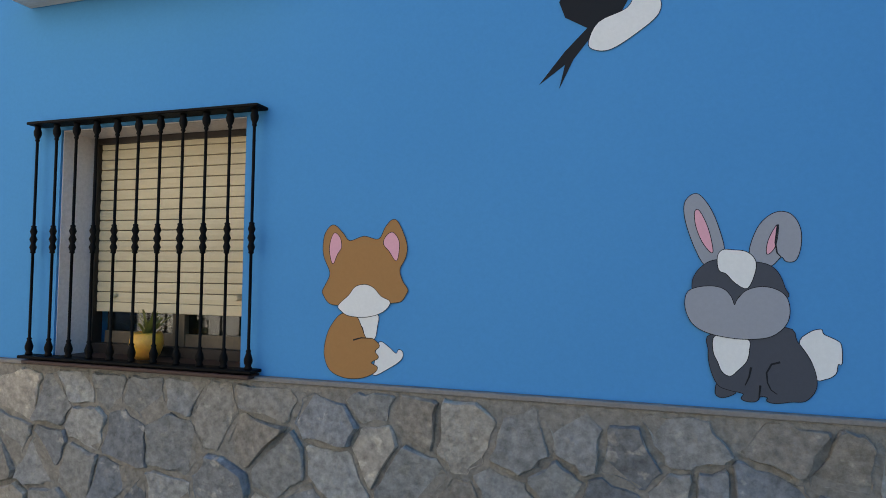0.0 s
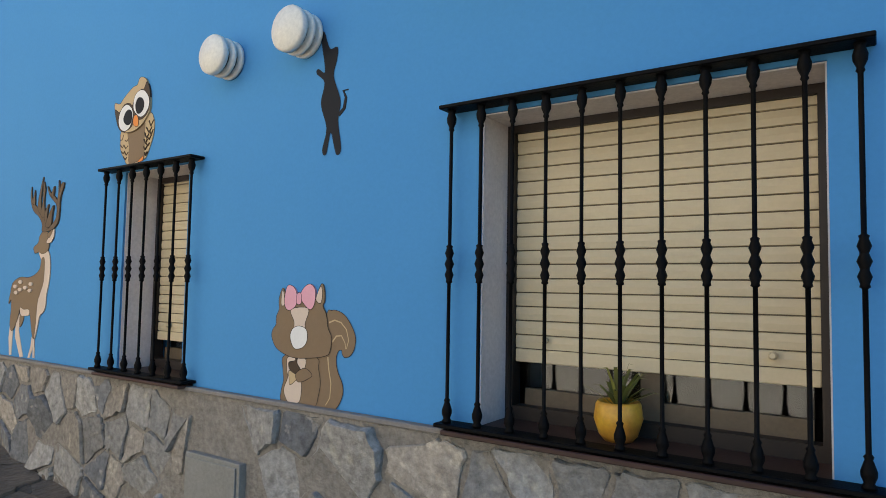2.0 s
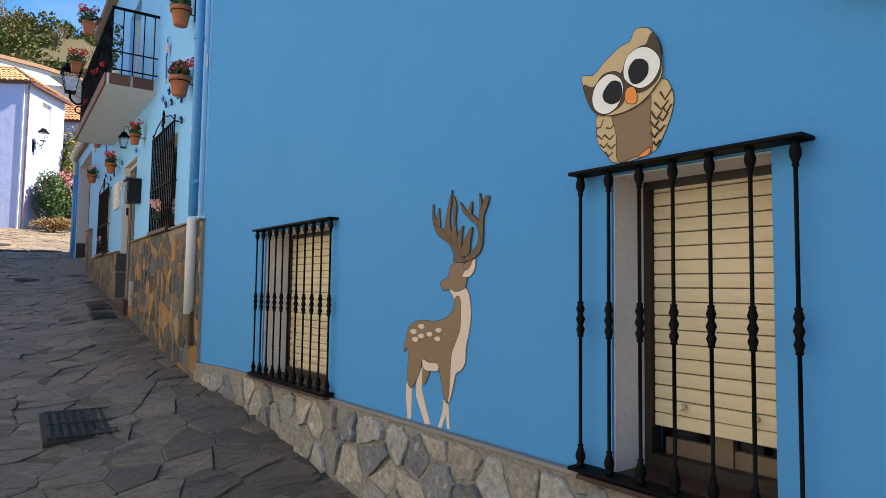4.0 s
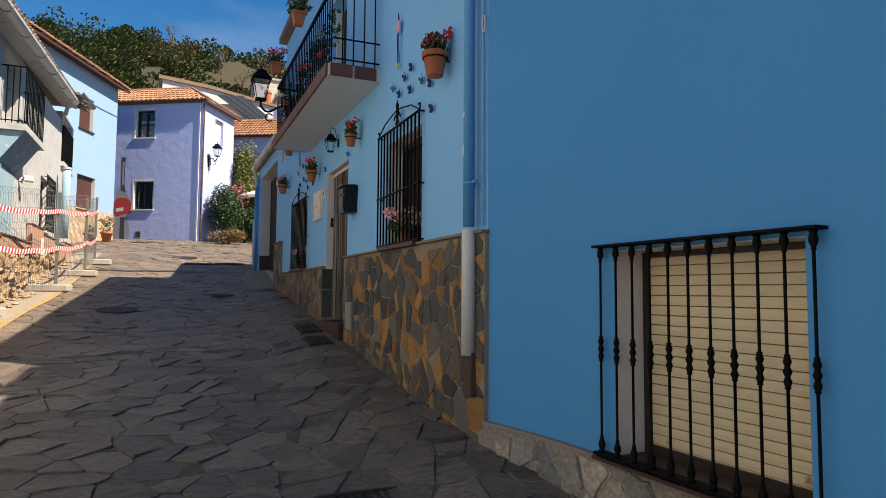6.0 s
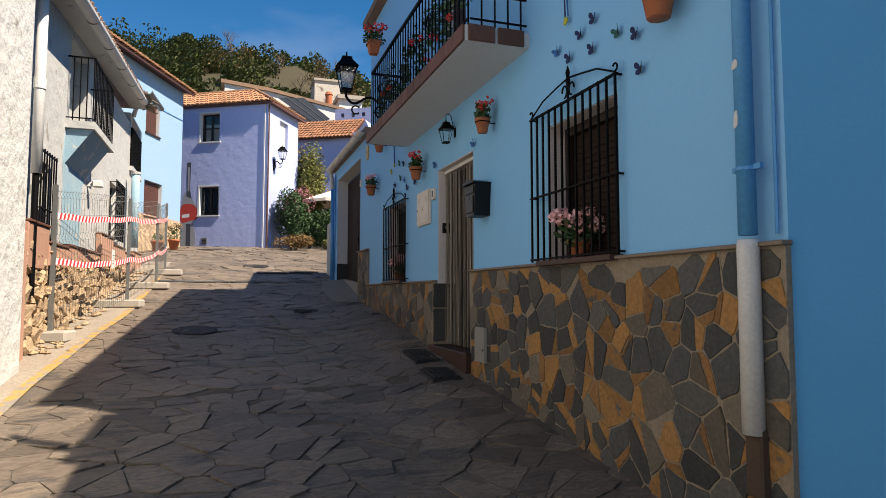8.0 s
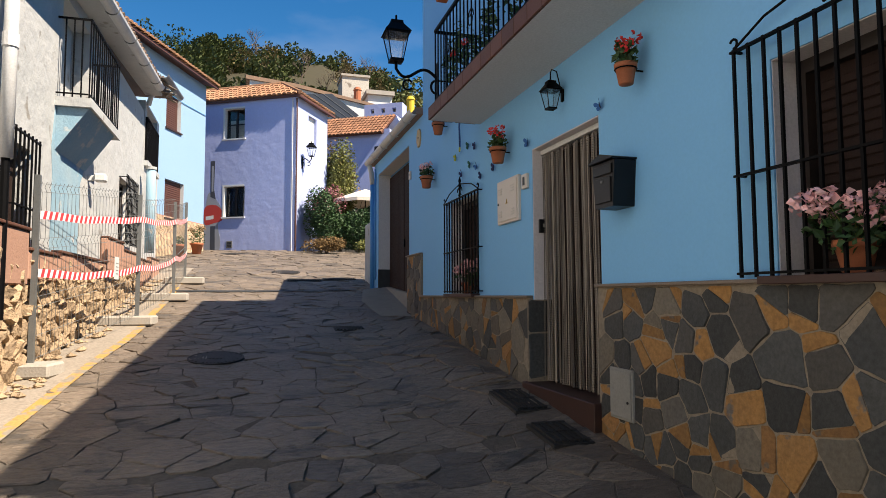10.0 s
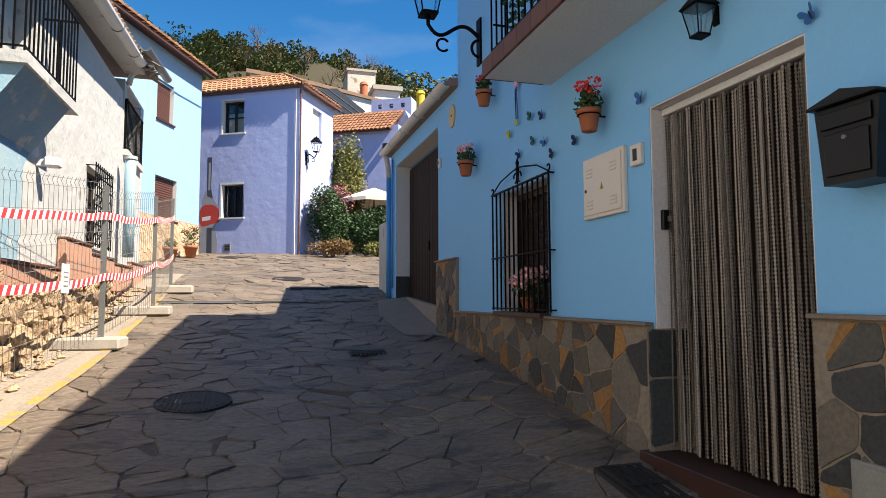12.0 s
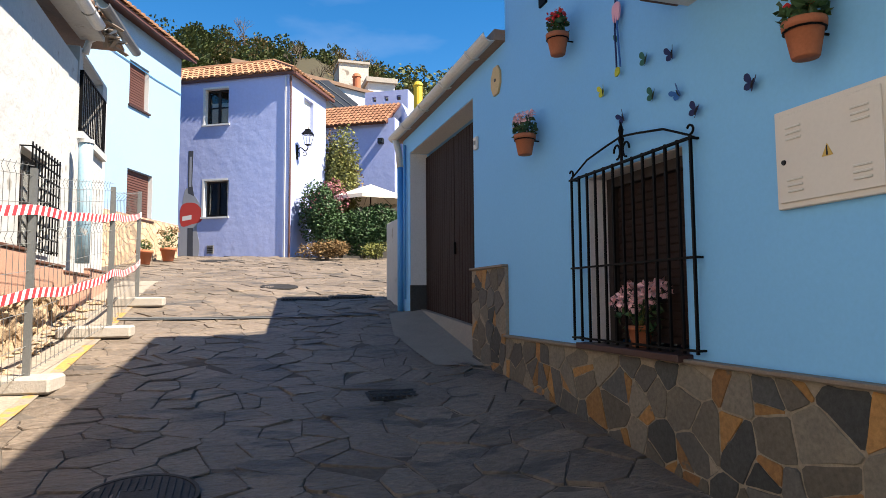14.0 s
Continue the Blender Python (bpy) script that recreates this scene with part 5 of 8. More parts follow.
# balcony
bl = thing("balcony", M2, "balcony with white soffit, brown brick edge and black iron railing", "balcony", kind="structure")
BX0, BX1, BY, BZ = -15.9, -12.1, -0.57, 4.07
part("slab", box(BX0, BX1, BY, 0.0, BZ, BZ + 0.13), M_WHITE_CLEAN, bl)
first = part("edge_brick", box(-0.117, 0.117, -0.012, 0.012, 0, 0.135, 0.004), M_BRICK_EDGE, bl, matrix=Matrix.Translation((BX0 + 0.12, BY - 0.013, BZ + 0.0)))
n = int((BX1 - BX0) / 0.24)
for i in range(1, n + 1):
    o = new("edge_brick", first.data)
    o.parent = bl
    o.matrix_basis = Matrix.Translation((BX0 + 0.12 + i * (BX1 - BX0 - 0.24) / n, BY - 0.013, BZ))
for ex in (BX0 - 0.013, BX1 + 0.013):
    for k in range(2):
        o = new("edge_brick", first.data)
        o.parent = bl
        o.matrix_basis = pose(ex, BY + 0.14 + k * 0.26, BZ, 0, 0, 90)
rl = part("railing", box(BX0 + 0.04, BX1 - 0.04, BY + 0.03, BY + 0.06, BZ + 0.95, BZ + 0.985, 0.004), M_IRON, bl)
part("bottom_rail", box(BX0 + 0.04, BX1 - 0.04, BY + 0.038, BY + 0.052, BZ + 0.20, BZ + 0.214), M_IRON, rl)
for ex in (BX0 + 0.045, BX1 - 0.045):
    part("side_rail", box(ex - 0.012, ex + 0.012, BY + 0.06, 0.0, BZ + 0.95, BZ + 0.98), M_IRON, rl)
    part("side_rail", box(ex - 0.007, ex + 0.007, BY + 0.06, 0.0, BZ + 0.20, BZ + 0.214), M_IRON, rl)
    part("side_rail", box(ex - 0.007, ex + 0.007, BY + 0.06, 0.0, BZ + 0.42, BZ + 0.434), M_IRON, rl)
barm = part("bar", box(-0.006, 0.006, -0.006, 0.006, 0.13, 0.95), M_IRON, rl, matrix=Matrix.Translation((BX0 + 0.045, BY + 0.045, BZ)))
k = 34
for i in range(1, k + 1):
    o = new("bar", barm.data)
    o.parent = rl
    o.matrix_basis = Matrix.Translation((BX0 + 0.045 + (BX1 - BX0 - 0.09) * i / k, BY + 0.045, BZ))
for ex in (BX0 + 0.045, BX1 - 0.045):
    for j in range(1, 5):
        o = new("bar", barm.data)
        o.parent = rl
        o.matrix_basis = Matrix.Translation((ex, BY + 0.045 + 0.118 * j, BZ))
for j in range(5):
    cx = BX0 + 0.5 + j * 0.72
    pts = [(cx + (0.035 + 0.05 * (1 - i / 12)) * math.cos(i * 0.7), BY + 0.045, BZ + 0.62 + (0.03 + 0.07 * (1 - i / 12)) * math.sin(i * 0.7)) for i in range(13)]
    part("scroll", tube(pts, 0.006, 5), M_IRON, rl)
rg = random.Random(9)
for i, (px, pz, sq) in enumerate(((-13.2, 0.93, True), (-15.0, 0.91, True))):
    flower_pot("flower_pot", M2 @ Matrix.Translation((px, BY - 0.12, BZ + pz)), "square terracotta pot with red geraniums hung on the balcony rail", M_PETAL_RED, r=0.11, h=0.16, spread=0.17, rise=0.17, clusters=6, seed=40 + i, bracket=False, square=True)
bv = thing("balcony_vine", M2 @ Matrix.Translation((0, 0, 0)), "green trailing plant with red blooms behind the railing", "plant")
bm = bmesh.new()
for i in range(13):
    add_leaves(bm, (-15.6 + 0.25 * i + rg.uniform(-0.1, 0.1), BY + 0.14, BZ + 0.35 + rg.uniform(0, 0.4)), (0.18, 0.07, 0.27), 80, 0.06, rg, 0.1)
part("foliage", bm, M_LEAF, bv)
bm = bmesh.new()
for i in range(9):
    blossom_ball(bm, (-15.4 + rg.uniform(0, 3.1), BY + rg.uniform(-0.02, 0.08), BZ + rg.uniform(0.25, 0.6)), 0.035, rg)
part("blossoms", bm, M_PETAL_RED, bv)
# white pots standing on the balcony floor
for i, x in enumerate((-12.5, -13.05, -13.9, -14.8, -15.6)):
    wp = thing("ornament_pot", M2 @ Matrix.Translation((x, BY + 0.16, BZ + 0.13)), "white glazed pot on the balcony floor", "pot", "pots on the balcony")
    part("pot", lathe([(0.05, 0), (0.075, 0.04), (0.08, 0.1), (0.06, 0.14), (0.066, 0.15)], 12), M_WHITE_CLEAN, wp, smooth=True)
bd = thing("door_2", M2, "dark balcony door in the upper wall", "door", kind="structure")
part("leaf", box(-14.58, -13.62, 0.2, 0.24, 4.21, 5.87), M_WOOD_DARK, bd)
part("frame", box(-14.6, -14.56, 0.1, 0.26, 4.2, 5.88), M_WHITE_CLEAN, bd)

# butterflies: two pairs of thin metal wings
rg = random.Random(77)
B_MATS = [paint("navy_enamel", (0.02, 0.03, 0.10)), paint("blue_enamel", (0.03, 0.12, 0.34)), paint("green_enamel", (0.03, 0.12, 0.10)), paint("yellow_enamel", (0.45, 0.45, 0.05))]


def butterfly(x, z, size, turn, k):
    b = thing("butterfly_ornament", M2 @ Matrix.Translation((x, -0.012, z)) @ Matrix.Rotation(turn, 4, "Y"), "small %s metal butterfly ornament on the wall" % ("dark navy", "blue", "green", "yellow")[k], "wall ornament", "butterflies on the wall")
    s = size
    for sx in (-1, 1):
        up = rounded([(0.004 * sx, 0.0), (0.35 * s * sx, 0.55 * s), (0.62 * s * sx, 0.5 * s), (0.55 * s * sx, 0.12 * s)], 3)
        dn = rounded([(0.004 * sx, -0.02 * s), (0.42 * s * sx, -0.04 * s), (0.45 * s * sx, -0.4 * s), (0.15 * s * sx, -0.42 * s)], 3)
        for nm, o in (("upper_wing", up), ("lower_wing", dn)):
            w = prism(o, -0.002, 0.0)
            part(nm, w, B_MATS[k], b, matrix=Matrix.Rotation(-0.6 * sx, 4, "Z"))
    part("body", tube([(0, -0.004, -0.3 * s), (0, -0.006, 0), (0, -0.004, 0.35 * s)], [0.003, 0.006, 0.003], 5), M_BLACK, b)


for x, z, k in ((-11.08, 3.895, 0), (-11.25, 3.857, 0), (-10.80, 3.695, 2), (-10.61, 3.606, 0), (-11.59, 3.854, 1), (-11.41, 3.74, 0), (-11.10, 3.694, 0), (-10.57, 3.377, 0), (-13.34, 3.542, 1), (-14.61, 3.561, 1),
                (-16.74, 3.861, 3), (-16.21, 3.672, 2), (-15.99, 3.617, 1), (-15.85, 3.48, 0), (-16.52, 3.627, 0), (-16.27, 3.905, 2), (-16.03, 3.85, 0), (-15.46, 3.497, 0)):
    butterfly(x, z, 0.074, rg.uniform(-0.6, 0.6), k)
# long hanging ornaments
for x, z in ((-16.54, 4.10), (-11.43, 4.20)):
    ho = thing("hanging_ornament", M2 @ Matrix.Translation((x, -0.03, z)), "slim painted metal ornament hanging on the wall", "wall ornament", "hanging ornaments")
    part("stem", tube([(-0.01, 0, -0.2), (-0.005, -0.01, 0.1), (0, 0, 0.35)], 0.006, 6), B_MATS[0], ho)
    part("stem", tube([(0.03, 0, -0.15), (0.022, -0.01, 0.1), (0.012, 0, 0.3)], 0.006, 6), B_MATS[1], ho)
    for k, z2 in enumerate((0.02, 0.1)):
        part("leaf", prism(rounded([(0.0, z2), (-0.03 + 0.05 * k, z2 + 0.02), (-0.035 + 0.06 * k, z2 + 0.055), (0.0, z2 + 0.04)], 2), -0.004, 0.0), B_MATS[2], ho)
    part("bloom", prism(rounded([(0.0, 0.14), (0.045, 0.17), (0.05, 0.25), (0.02, 0.27), (-0.03, 0.25), (-0.025, 0.17)], 3), -0.012, 0.0), P_PINK, ho)
    part("bloom", prism(rounded([(-0.02, -0.2), (0.025, -0.19), (0.02, -0.15), (-0.015, -0.155)], 2), -0.01, 0.0), B_MATS[3], ho)

# garage
gd = thing("garage_door", M2, "dark brown planked timber garage door", "garage door", kind="structure")
part("back_panel", box(-21.94, -19.29, 0.26, 0.29, 1.9, 4.55), M_WOOD_DARK, gd)
pl = part("plank", box(-0.046, 0.046, -0.012, 0.012, 0, 2.42, 0.006), M_WOOD_DARK, gd, matrix=Matrix.Translation((-21.89, 0.248, 2.12)))
for i in range(1, 27):
    o = new("plank", pl.data)
    o.parent = gd
    o.matrix_basis = Matrix.Translation((-21.89 + i * 0.0995, 0.248 + (0.006 if i == 13 else 0), 2.12))
part("handle", box(-20.62, -20.58, 0.21, 0.235, 3.05, 3.2, 0.004), M_IRON, gd)
part("reveal_lining", box(-21.95, -21.944, 0.01, 0.26, 2.7, 4.59), M_WHITE_CLEAN, gd)
part("reveal_base", box(-21.95, -21.93, 0.0, 0.26, 1.8, 2.7), M_SLATE_DARK, gd)
part("head_lining", box(-21.944, -19.29, 0.01, 0.26, 4.594, 4.6), M_WHITE_CLEAN, gd)
gr = thing("garage_roof", M2, "low tiled garage roof edge", "roof", kind="structure")
part("deck", box(-22.5, -18.41, -0.10, 5.0, 4.87, 4.97), M_ROOF_OLD, gr)
gt = thing("gutter", M2, "cream half-round gutter with blue downpipe", "gutter")
bm = bmesh.new()
prof = [(0.075 * math.cos(a), 0.075 * math.sin(a)) for a in [math.pi + i * math.pi / 8 for i in range(9)]]
rows = [[bm.verts.new((x, -0.13 + py, 4.93 + pz)) for py, pz in prof] + [bm.verts.new((x, -0.13 + py * 0.9, 4.935 + pz * 0.9)) for py, pz in prof[::-1]] for x in (-22.45, -18.43)]
m = len(rows[0])
for i in range(m):
    bm.faces.new((rows[0][i], rows[0][(i + 1) % m], rows[1][(i + 1) % m], rows[1][i]))
bm.faces.new(rows[0][::-1])
bm.faces.new(rows[1])
part("trough", bm, M_GUTTER, gt)
jm = part("joint", tube([(0, -0.13 + 0.082 * math.cos(a), 0.082 * math.sin(a)) for a in [math.pi + i * math.pi / 8 for i in range(9)]], 0.012, 5), M_GUTTER, gt, matrix=Matrix.Translation((-21.6, 0, 4.93)))
for x in (-20.7, -19.8, -18.9):
    o = new("joint", jm.data)
    o.parent = gt
    o.matrix_basis = Matrix.Translation((x, 0, 4.93))
part("drop_head", tube([(-22.32, -0.13, 4.9), (-22.30, -0.08, 4.7), (-22.28, -0.06, 4.45)], 0.05, 10), M_GUTTER, gt, smooth=True)
part("downpipe", tube([(-22.28, -0.06, 4.5), (-22.28, -0.06, 2.15)], 0.045, 10), M_PVC_BLUE, gt, smooth=True)
part("side_pipe", tube([(-22.12, -0.03, 4.75), (-22.12, -0.03, 2.5)], 0.018, 8), M_PVC_BLUE, gt, smooth=True)

# ---- white house across the street ----
def roof_field(width, length, pitch_angle, mat, name, parent, matrix, column=0.2, tile=0.36, seed=1):
    """Barrel tiles in columns running down local +y to the eave at y = 0, over a thin deck. x spans 0..width."""
    rr = random.Random(seed)
    verts, faces = [], []
    nc, nt = int(width / column), max(1, int(length / tile))
    seg = 5
    for c in range(nc):
        for t in range(nt):
            y0, y1 = t * tile - 0.03, (t + 1) * tile + 0.02
            lift0, lift1 = 0.028, 0.0
            dz = rr.uniform(-0.006, 0.006)
            base = len(verts)
            for yy, lf, k in ((y0, lift0, 1.0), (y1, lift1, 0.85)):
                for s in range(seg + 1):
                    a = math.pi * s / seg
                    verts.append((c * column + column / 2 - 0.5 * column * 0.96 * k * math.cos(a), yy, lf + dz + 0.07 * k * math.sin(a)))
            for s in range(seg):
                faces.append((base + s, base + s + 1, base + seg + 2 + s, base + seg + 1 + s))
            faces.append(tuple(base + s for s in range(seg, -1, -1)))
    me = bpy.data.meshes.new(name)
    me.from_pydata(verts, [], faces)
    me.materials.append(mat)
    ob = new(name, me)
    ob.parent = parent
    ob.matrix_basis = matrix @ Matrix.Rotation(pitch_angle, 4, "X")
    ob["kind"] = "stuff"
    return ob


def iron_window(parent, x0, x1, z0, z1, mat=M_FRAME_BROWN, y=0.12, lining=M_WHITE_CLEAN, cross=True):
    """A framed two-leaf window set back in its opening."""
    bm = bmesh.new()
    f = 0.055
    add_box(bm, x0, x0 + f, y, y + 0.06, z0, z1)
    add_box(bm, x1 - f, x1, y, y + 0.06, z0, z1)
    add_box(bm, x0 + f, x1 - f, y, y + 0.06, z1 - f, z1)
    add_box(bm, x0 + f, x1 - f, y, y + 0.06, z0, z0 + f)
    m = (x0 + x1) / 2
    add_box(bm, m - 0.04, m + 0.04, y - 0.004, y + 0.05, z0 + f, z1 - f)
    if cross:
        add_box(bm, x0 + f, m - 0.04, y + 0.005, y + 0.05, (z0 + z1) / 2 - 0.02, (z0 + z1) / 2 + 0.02)
        add_box(bm, m + 0.04, x1 - f, y + 0.005, y + 0.05, (z0 + z1) / 2 - 0.02, (z0 + z1) / 2 + 0.02)
    fr = part("window_frame", bm, mat, parent)
    part("pane", box(x0 + f, x1 - f, y + 0.03, y + 0.034, z0 + f, z1 - f), M_GLASS, parent)
    if lining:
        part("reveal", box(x0, x0 + 0.004, 0.004, y, z0, z1), lining, parent)
        part("reveal", box(x1 - 0.004, x1, 0.004, y, z0, z1), lining, parent)
        part("reveal", box(x0, x1, 0.004, y, z1 - 0.004, z1), lining, parent)


house_white = thing("white_house", MW, "old whitewashed house with peeling plaster and bare rubble base", "house", kind="structure")
part("wall", wall_mesh(14.65, 22.75, 2.3, 5.78, [(20.6, 21.55, 3.05, 4.12), (17.25, 18.45, 4.37, 5.6), (17.15, 18.1, 2.55, 3.85), (15.75, 16.35, 2.3, 3.6)], 0.3), M_WHITE, house_white)
part("near_wall", wall_mesh(2.0, 14.65, -1.0, 6.6, [], 0.3), M_WHITE_LIME, house_white, matrix=Matrix.Translation((0, -0.22, 0)))
part("far_wall", wall_mesh(22.75, 24.6, 1.0, 6.0, [(22.95, 24.3, 4.83, 5.95), (23.4, 23.8, 3.3, 3.7)], 0.3), M_WHITE, house_white, matrix=Matrix.Translation((0, -0.02, 0)))
part("back_wall", box(2.0, 24.6, 3.2, 3.5, 0.0, 6.0), M_WHITE, house_white)
part("recess_wall", box(22.8, 24.6, 0.75, 0.8, 3.9, 6.0), M_PVC_BLUE, house_white, "blue painted recess wall")
# near-black sheet added so the openings look into shade
part("shade_backing", box(15.3, 22.7, 1.2, 1.25, 1.5, 5.7), M_DEEP_SHADE, house_white, "near-black backing standing for the unlit room")
part("door_blind", box(17.3, 18.4, 0.2, 0.24, 4.37, 5.6), M_WHITE, house_white, "white balcony door")
# blue stepped bracket and doorway under the balcony
M_BLUE_OLD = material("faded_blue_limewash", (0.19, 0.33, 0.42), 0.85, second=(0.36, 0.42, 0.43), spots=((0.45, 0.45, 0.43), 0.60), scale=2, grain=40, bump=0.5)
# this blue patch also paints in the shaded area below the balcony
part("door_surround", prism([(17.05, 2.55), (18.15, 2.55), (18.2, 3.6), (18.42, 3.85), (18.42, 4.25), (17.08, 4.25), (17.0, 3.8), (17.06, 3.5)], -0.006, 0.0), M_BLUE_OLD, house_white, "faded blue limewash patch with the balcony's shade in its colour")
part("door_leaf", box(17.16, 18.09, 0.2, 0.24, 2.55, 3.85), M_BLUE_OLD, house_white)
part("side_door", box(15.76, 16.34, 0.12, 0.16, 2.3, 3.6), M_WOOD_DARK, house_white)
# sagging roof edge over the street
rise = math.atan(0.078)
MR = Matrix.Translation((15.0, -0.30, 5.60)) @ Matrix.Rotation(-rise, 4, "Y")
part("roof_deck", box(0, 7.9, 0.0, 3.9, -0.02, 0.05), M_ROOF_OLD, house_white, matrix=MR @ Matrix.Rotation(0.35, 4, "X"))
roof_field(7.9, 3.6, 0.35, M_ROOF_OLD, "roof_tiles", house_white, MR @ Matrix.Translation((0, 0, 0.06)), seed=2)
part("soffit", box(0, 7.9, 0.03, 0.31, -0.075, -0.025), M_WHITE, house_white, "whitewashed boarded soffit", matrix=MR)
part("verge_plaster", box(0, 7.9, 0.005, 0.03, -0.075, 0.0), M_WHITE, house_white, "whitewashed eave edge", matrix=MR)


def gutter_run(a, b, r, mat, parent, name="trough"):
    bm = bmesh.new()
    d = (Vector(b) - Vector(a)).normalized()
    s = d.cross(Vector((0, 0, 1))).normalized()
    ring = [math.pi + i * math.pi / 8 for i in range(9)]
    rows = []
    for p in (Vector(a), Vector(b)):
        rows.append([bm.verts.new(p + s * r * math.cos(t) + Vector((0, 0, r * math.sin(t)))) for t in ring] + [bm.verts.new(p + s * r * 0.9 * math.cos(t) + Vector((0, 0, r * 0.88 * math.sin(t) + 0.002))) for t in ring[::-1]])
    n = len(rows[0])
    for i in range(n):
        bm.faces.new((rows[0][i], rows[0][(i + 1) % n], rows[1][(i + 1) % n], rows[1][i]))
    bm.faces.new(rows[0][::-1])
    bm.faces.new(rows[1])
    bmesh.ops.recalc_face_normals(bm, faces=bm.faces)
    return part(name, bm, mat, parent)


gw = thing("gutter", MW, "sagging grey-white half-round gutter under old tiles", "gutter")
gutter_run((15.0, -0.33, 5.58), (22.3, -0.33, 6.15), 0.085, M_PVC_WHITE, gw)
for i in range(6):
    f = (i + 0.5) / 6
    part("strap", tube([(15.0 + 7.3 * f, -0.33 + 0.092 * math.cos(a), 5.58 + 0.57 * f + 0.092 * math.sin(a)) for a in [math.pi + k * math.pi / 6 for k in range(7)]], 0.008, 4), M_STEEL, gw)
dw = thing("downpipe", MW @ Matrix.Translation((15.45, -0.09, 0)), "white plastic downpipe on the old wall", "downpipe")
part("pipe", tube([(0, 0, 3.35), (0, 0, 4.4), (0, 0, 5.6)], 0.055, 12), M_PVC_WHITE, dw, smooth=True)
part("socket", lathe([(0.065, 0), (0.065, 0.12)], 12, Matrix.Translation((0, 0, 4.3))), M_PVC_WHITE, dw)
part("foot_pipe", tube([(0.0, 0, 2.0), (0, 0, 3.36)], 0.035, 10), M_IRON, dw)


def add_corbel(x0, x1):
    """Wedge of plaster that tapers down from the slab to the wall."""
    bm = bmesh.new()
    ring = [[bm.verts.new((x, y, z)) for y, z in ((-0.33, 4.257), (-0.007, 4.257), (-0.007, 3.78))] for x in (x0, x1)]
    bm.faces.new(ring[0])
    bm.faces.new(ring[1][::-1])
    for i in range(3):
        j = (i + 1) % 3
        bm.faces.new((ring[0][i], ring[1][i], ring[1][j], ring[0][j]))
    bmesh.ops.recalc_face_normals(bm, faces=bm.faces)
    return bm


def white_balcony(x0, x1, out, zb, zt, label, slab=0.1):
    b = thing("balcony", MW, label, "balcony", kind="structure")
    part("slab", prism([(x0, zb), (x1, zb), (x1, zb + slab), (x0, zb + slab)], -out, 0.0), M_WHITE, b)
    rl = part("railing", box(x0 + 0.02, x1 - 0.02, -out + 0.02, -out + 0.045, zt - 0.02, zt), M_IRON, b)
    part("bottom_rail", box(x0 + 0.02, x1 - 0.02, -out + 0.026, -out + 0.04, zb + slab + 0.04, zb + slab + 0.055), M_IRON, rl)
    bar = part("bar", box(-0.007, 0.007, -0.007, 0.007, zb + slab, zt), M_IRON, rl, matrix=Matrix.Translation((x0 + 0.03, -out + 0.033, 0)))
    n = int((x1 - x0) / 0.11)
    for i in range(1, n + 1):
        o = new("bar", bar.data)
        o.parent = rl
        o.matrix_basis = Matrix.Translation((x0 + 0.03 + (x1 - x0 - 0.06) * i / n, -out + 0.033, 0))
    for ex in (x0 + 0.03, x1 - 0.03):
        part("side_rail", box(ex - 0.01, ex + 0.01, -out + 0.045, 0.0, zt - 0.02, zt), M_IRON, rl)
        part("side_rail", box(ex - 0.007, ex + 0.007, -out + 0.045, 0.0, zb + slab + 0.04, zb + slab + 0.055), M_IRON, rl)
        for k in range(1, 4):
            o = new("bar", bar.data)
            o.parent = rl
            o.matrix_basis = Matrix.Translation((ex, -out + 0.033 + k * (out - 0.03) / 4, 0))
    return b


part("corbel", add_corbel(17.1, 18.4), M_BLUE_OLD, house_white, "faded blue plaster corbel under the balcony")
white_balcony(17.05, 18.64, 0.36, 4.26, 5.26, "small balcony with peeling white slab and rusty black railing")
white_balcony(22.77, 24.35, 0.09, 4.72, 5.68, "small balcony with black iron railing in a blue recess")
vp2 = thing("vent_pipe", MW @ Matrix.Translation((22.45, -0.2, 0)), "faded blue-white round flue on the wall", "flue")
part("pipe", tube([(0, 0, 3.0), (0, 0, 3.8), (0, 0, 4.62)], 0.085, 12), M_BLUE_OLD, vp2, smooth=True)
part("rim", lathe([(0.1, 0), (0.1, 0.05)], 12, Matrix.Translation((0, 0, 4.58))), M_WHITE, vp2)
g2 = thing("gutter", MW, "grey gutter over the blue recess", "gutter")
gutter_run((21.9, -0.45, 6.28), (24.5, -0.45, 6.62), 0.08, M_STEEL, g2)
part("canopy", box(22.6, 24.0, -0.36, 0.8, 6.42, 6.46), M_ROOF_OLD, g2)
part("drop", tube([(22.9, -0.42, 6.35), (22.9, -0.1, 6.15), (22.9, -0.05, 5.95)], 0.05, 8), M_PVC_WHITE, g2, smooth=True)
rg = random.Random(58)
for i in range(14):
    x, ln = 21.6 + 2.4 * rg.random(), rg.uniform(0.3, 0.8)
    z = 6.08 + (x - 21.6) * 0.13 + rg.uniform(-0.04, 0.08)
    lath = box(-ln / 2, ln / 2, -0.03, 0.03, -0.009, 0.009, 0.003)
    part("broken_lath", lath, M_LATH, g2, "grey weathered broken lath", matrix=pose(x, -0.18 - 0.2 * rg.random(), z, rg.uniform(-25, 25), rg.uniform(-22, 12), rg.uniform(-50, 50)))
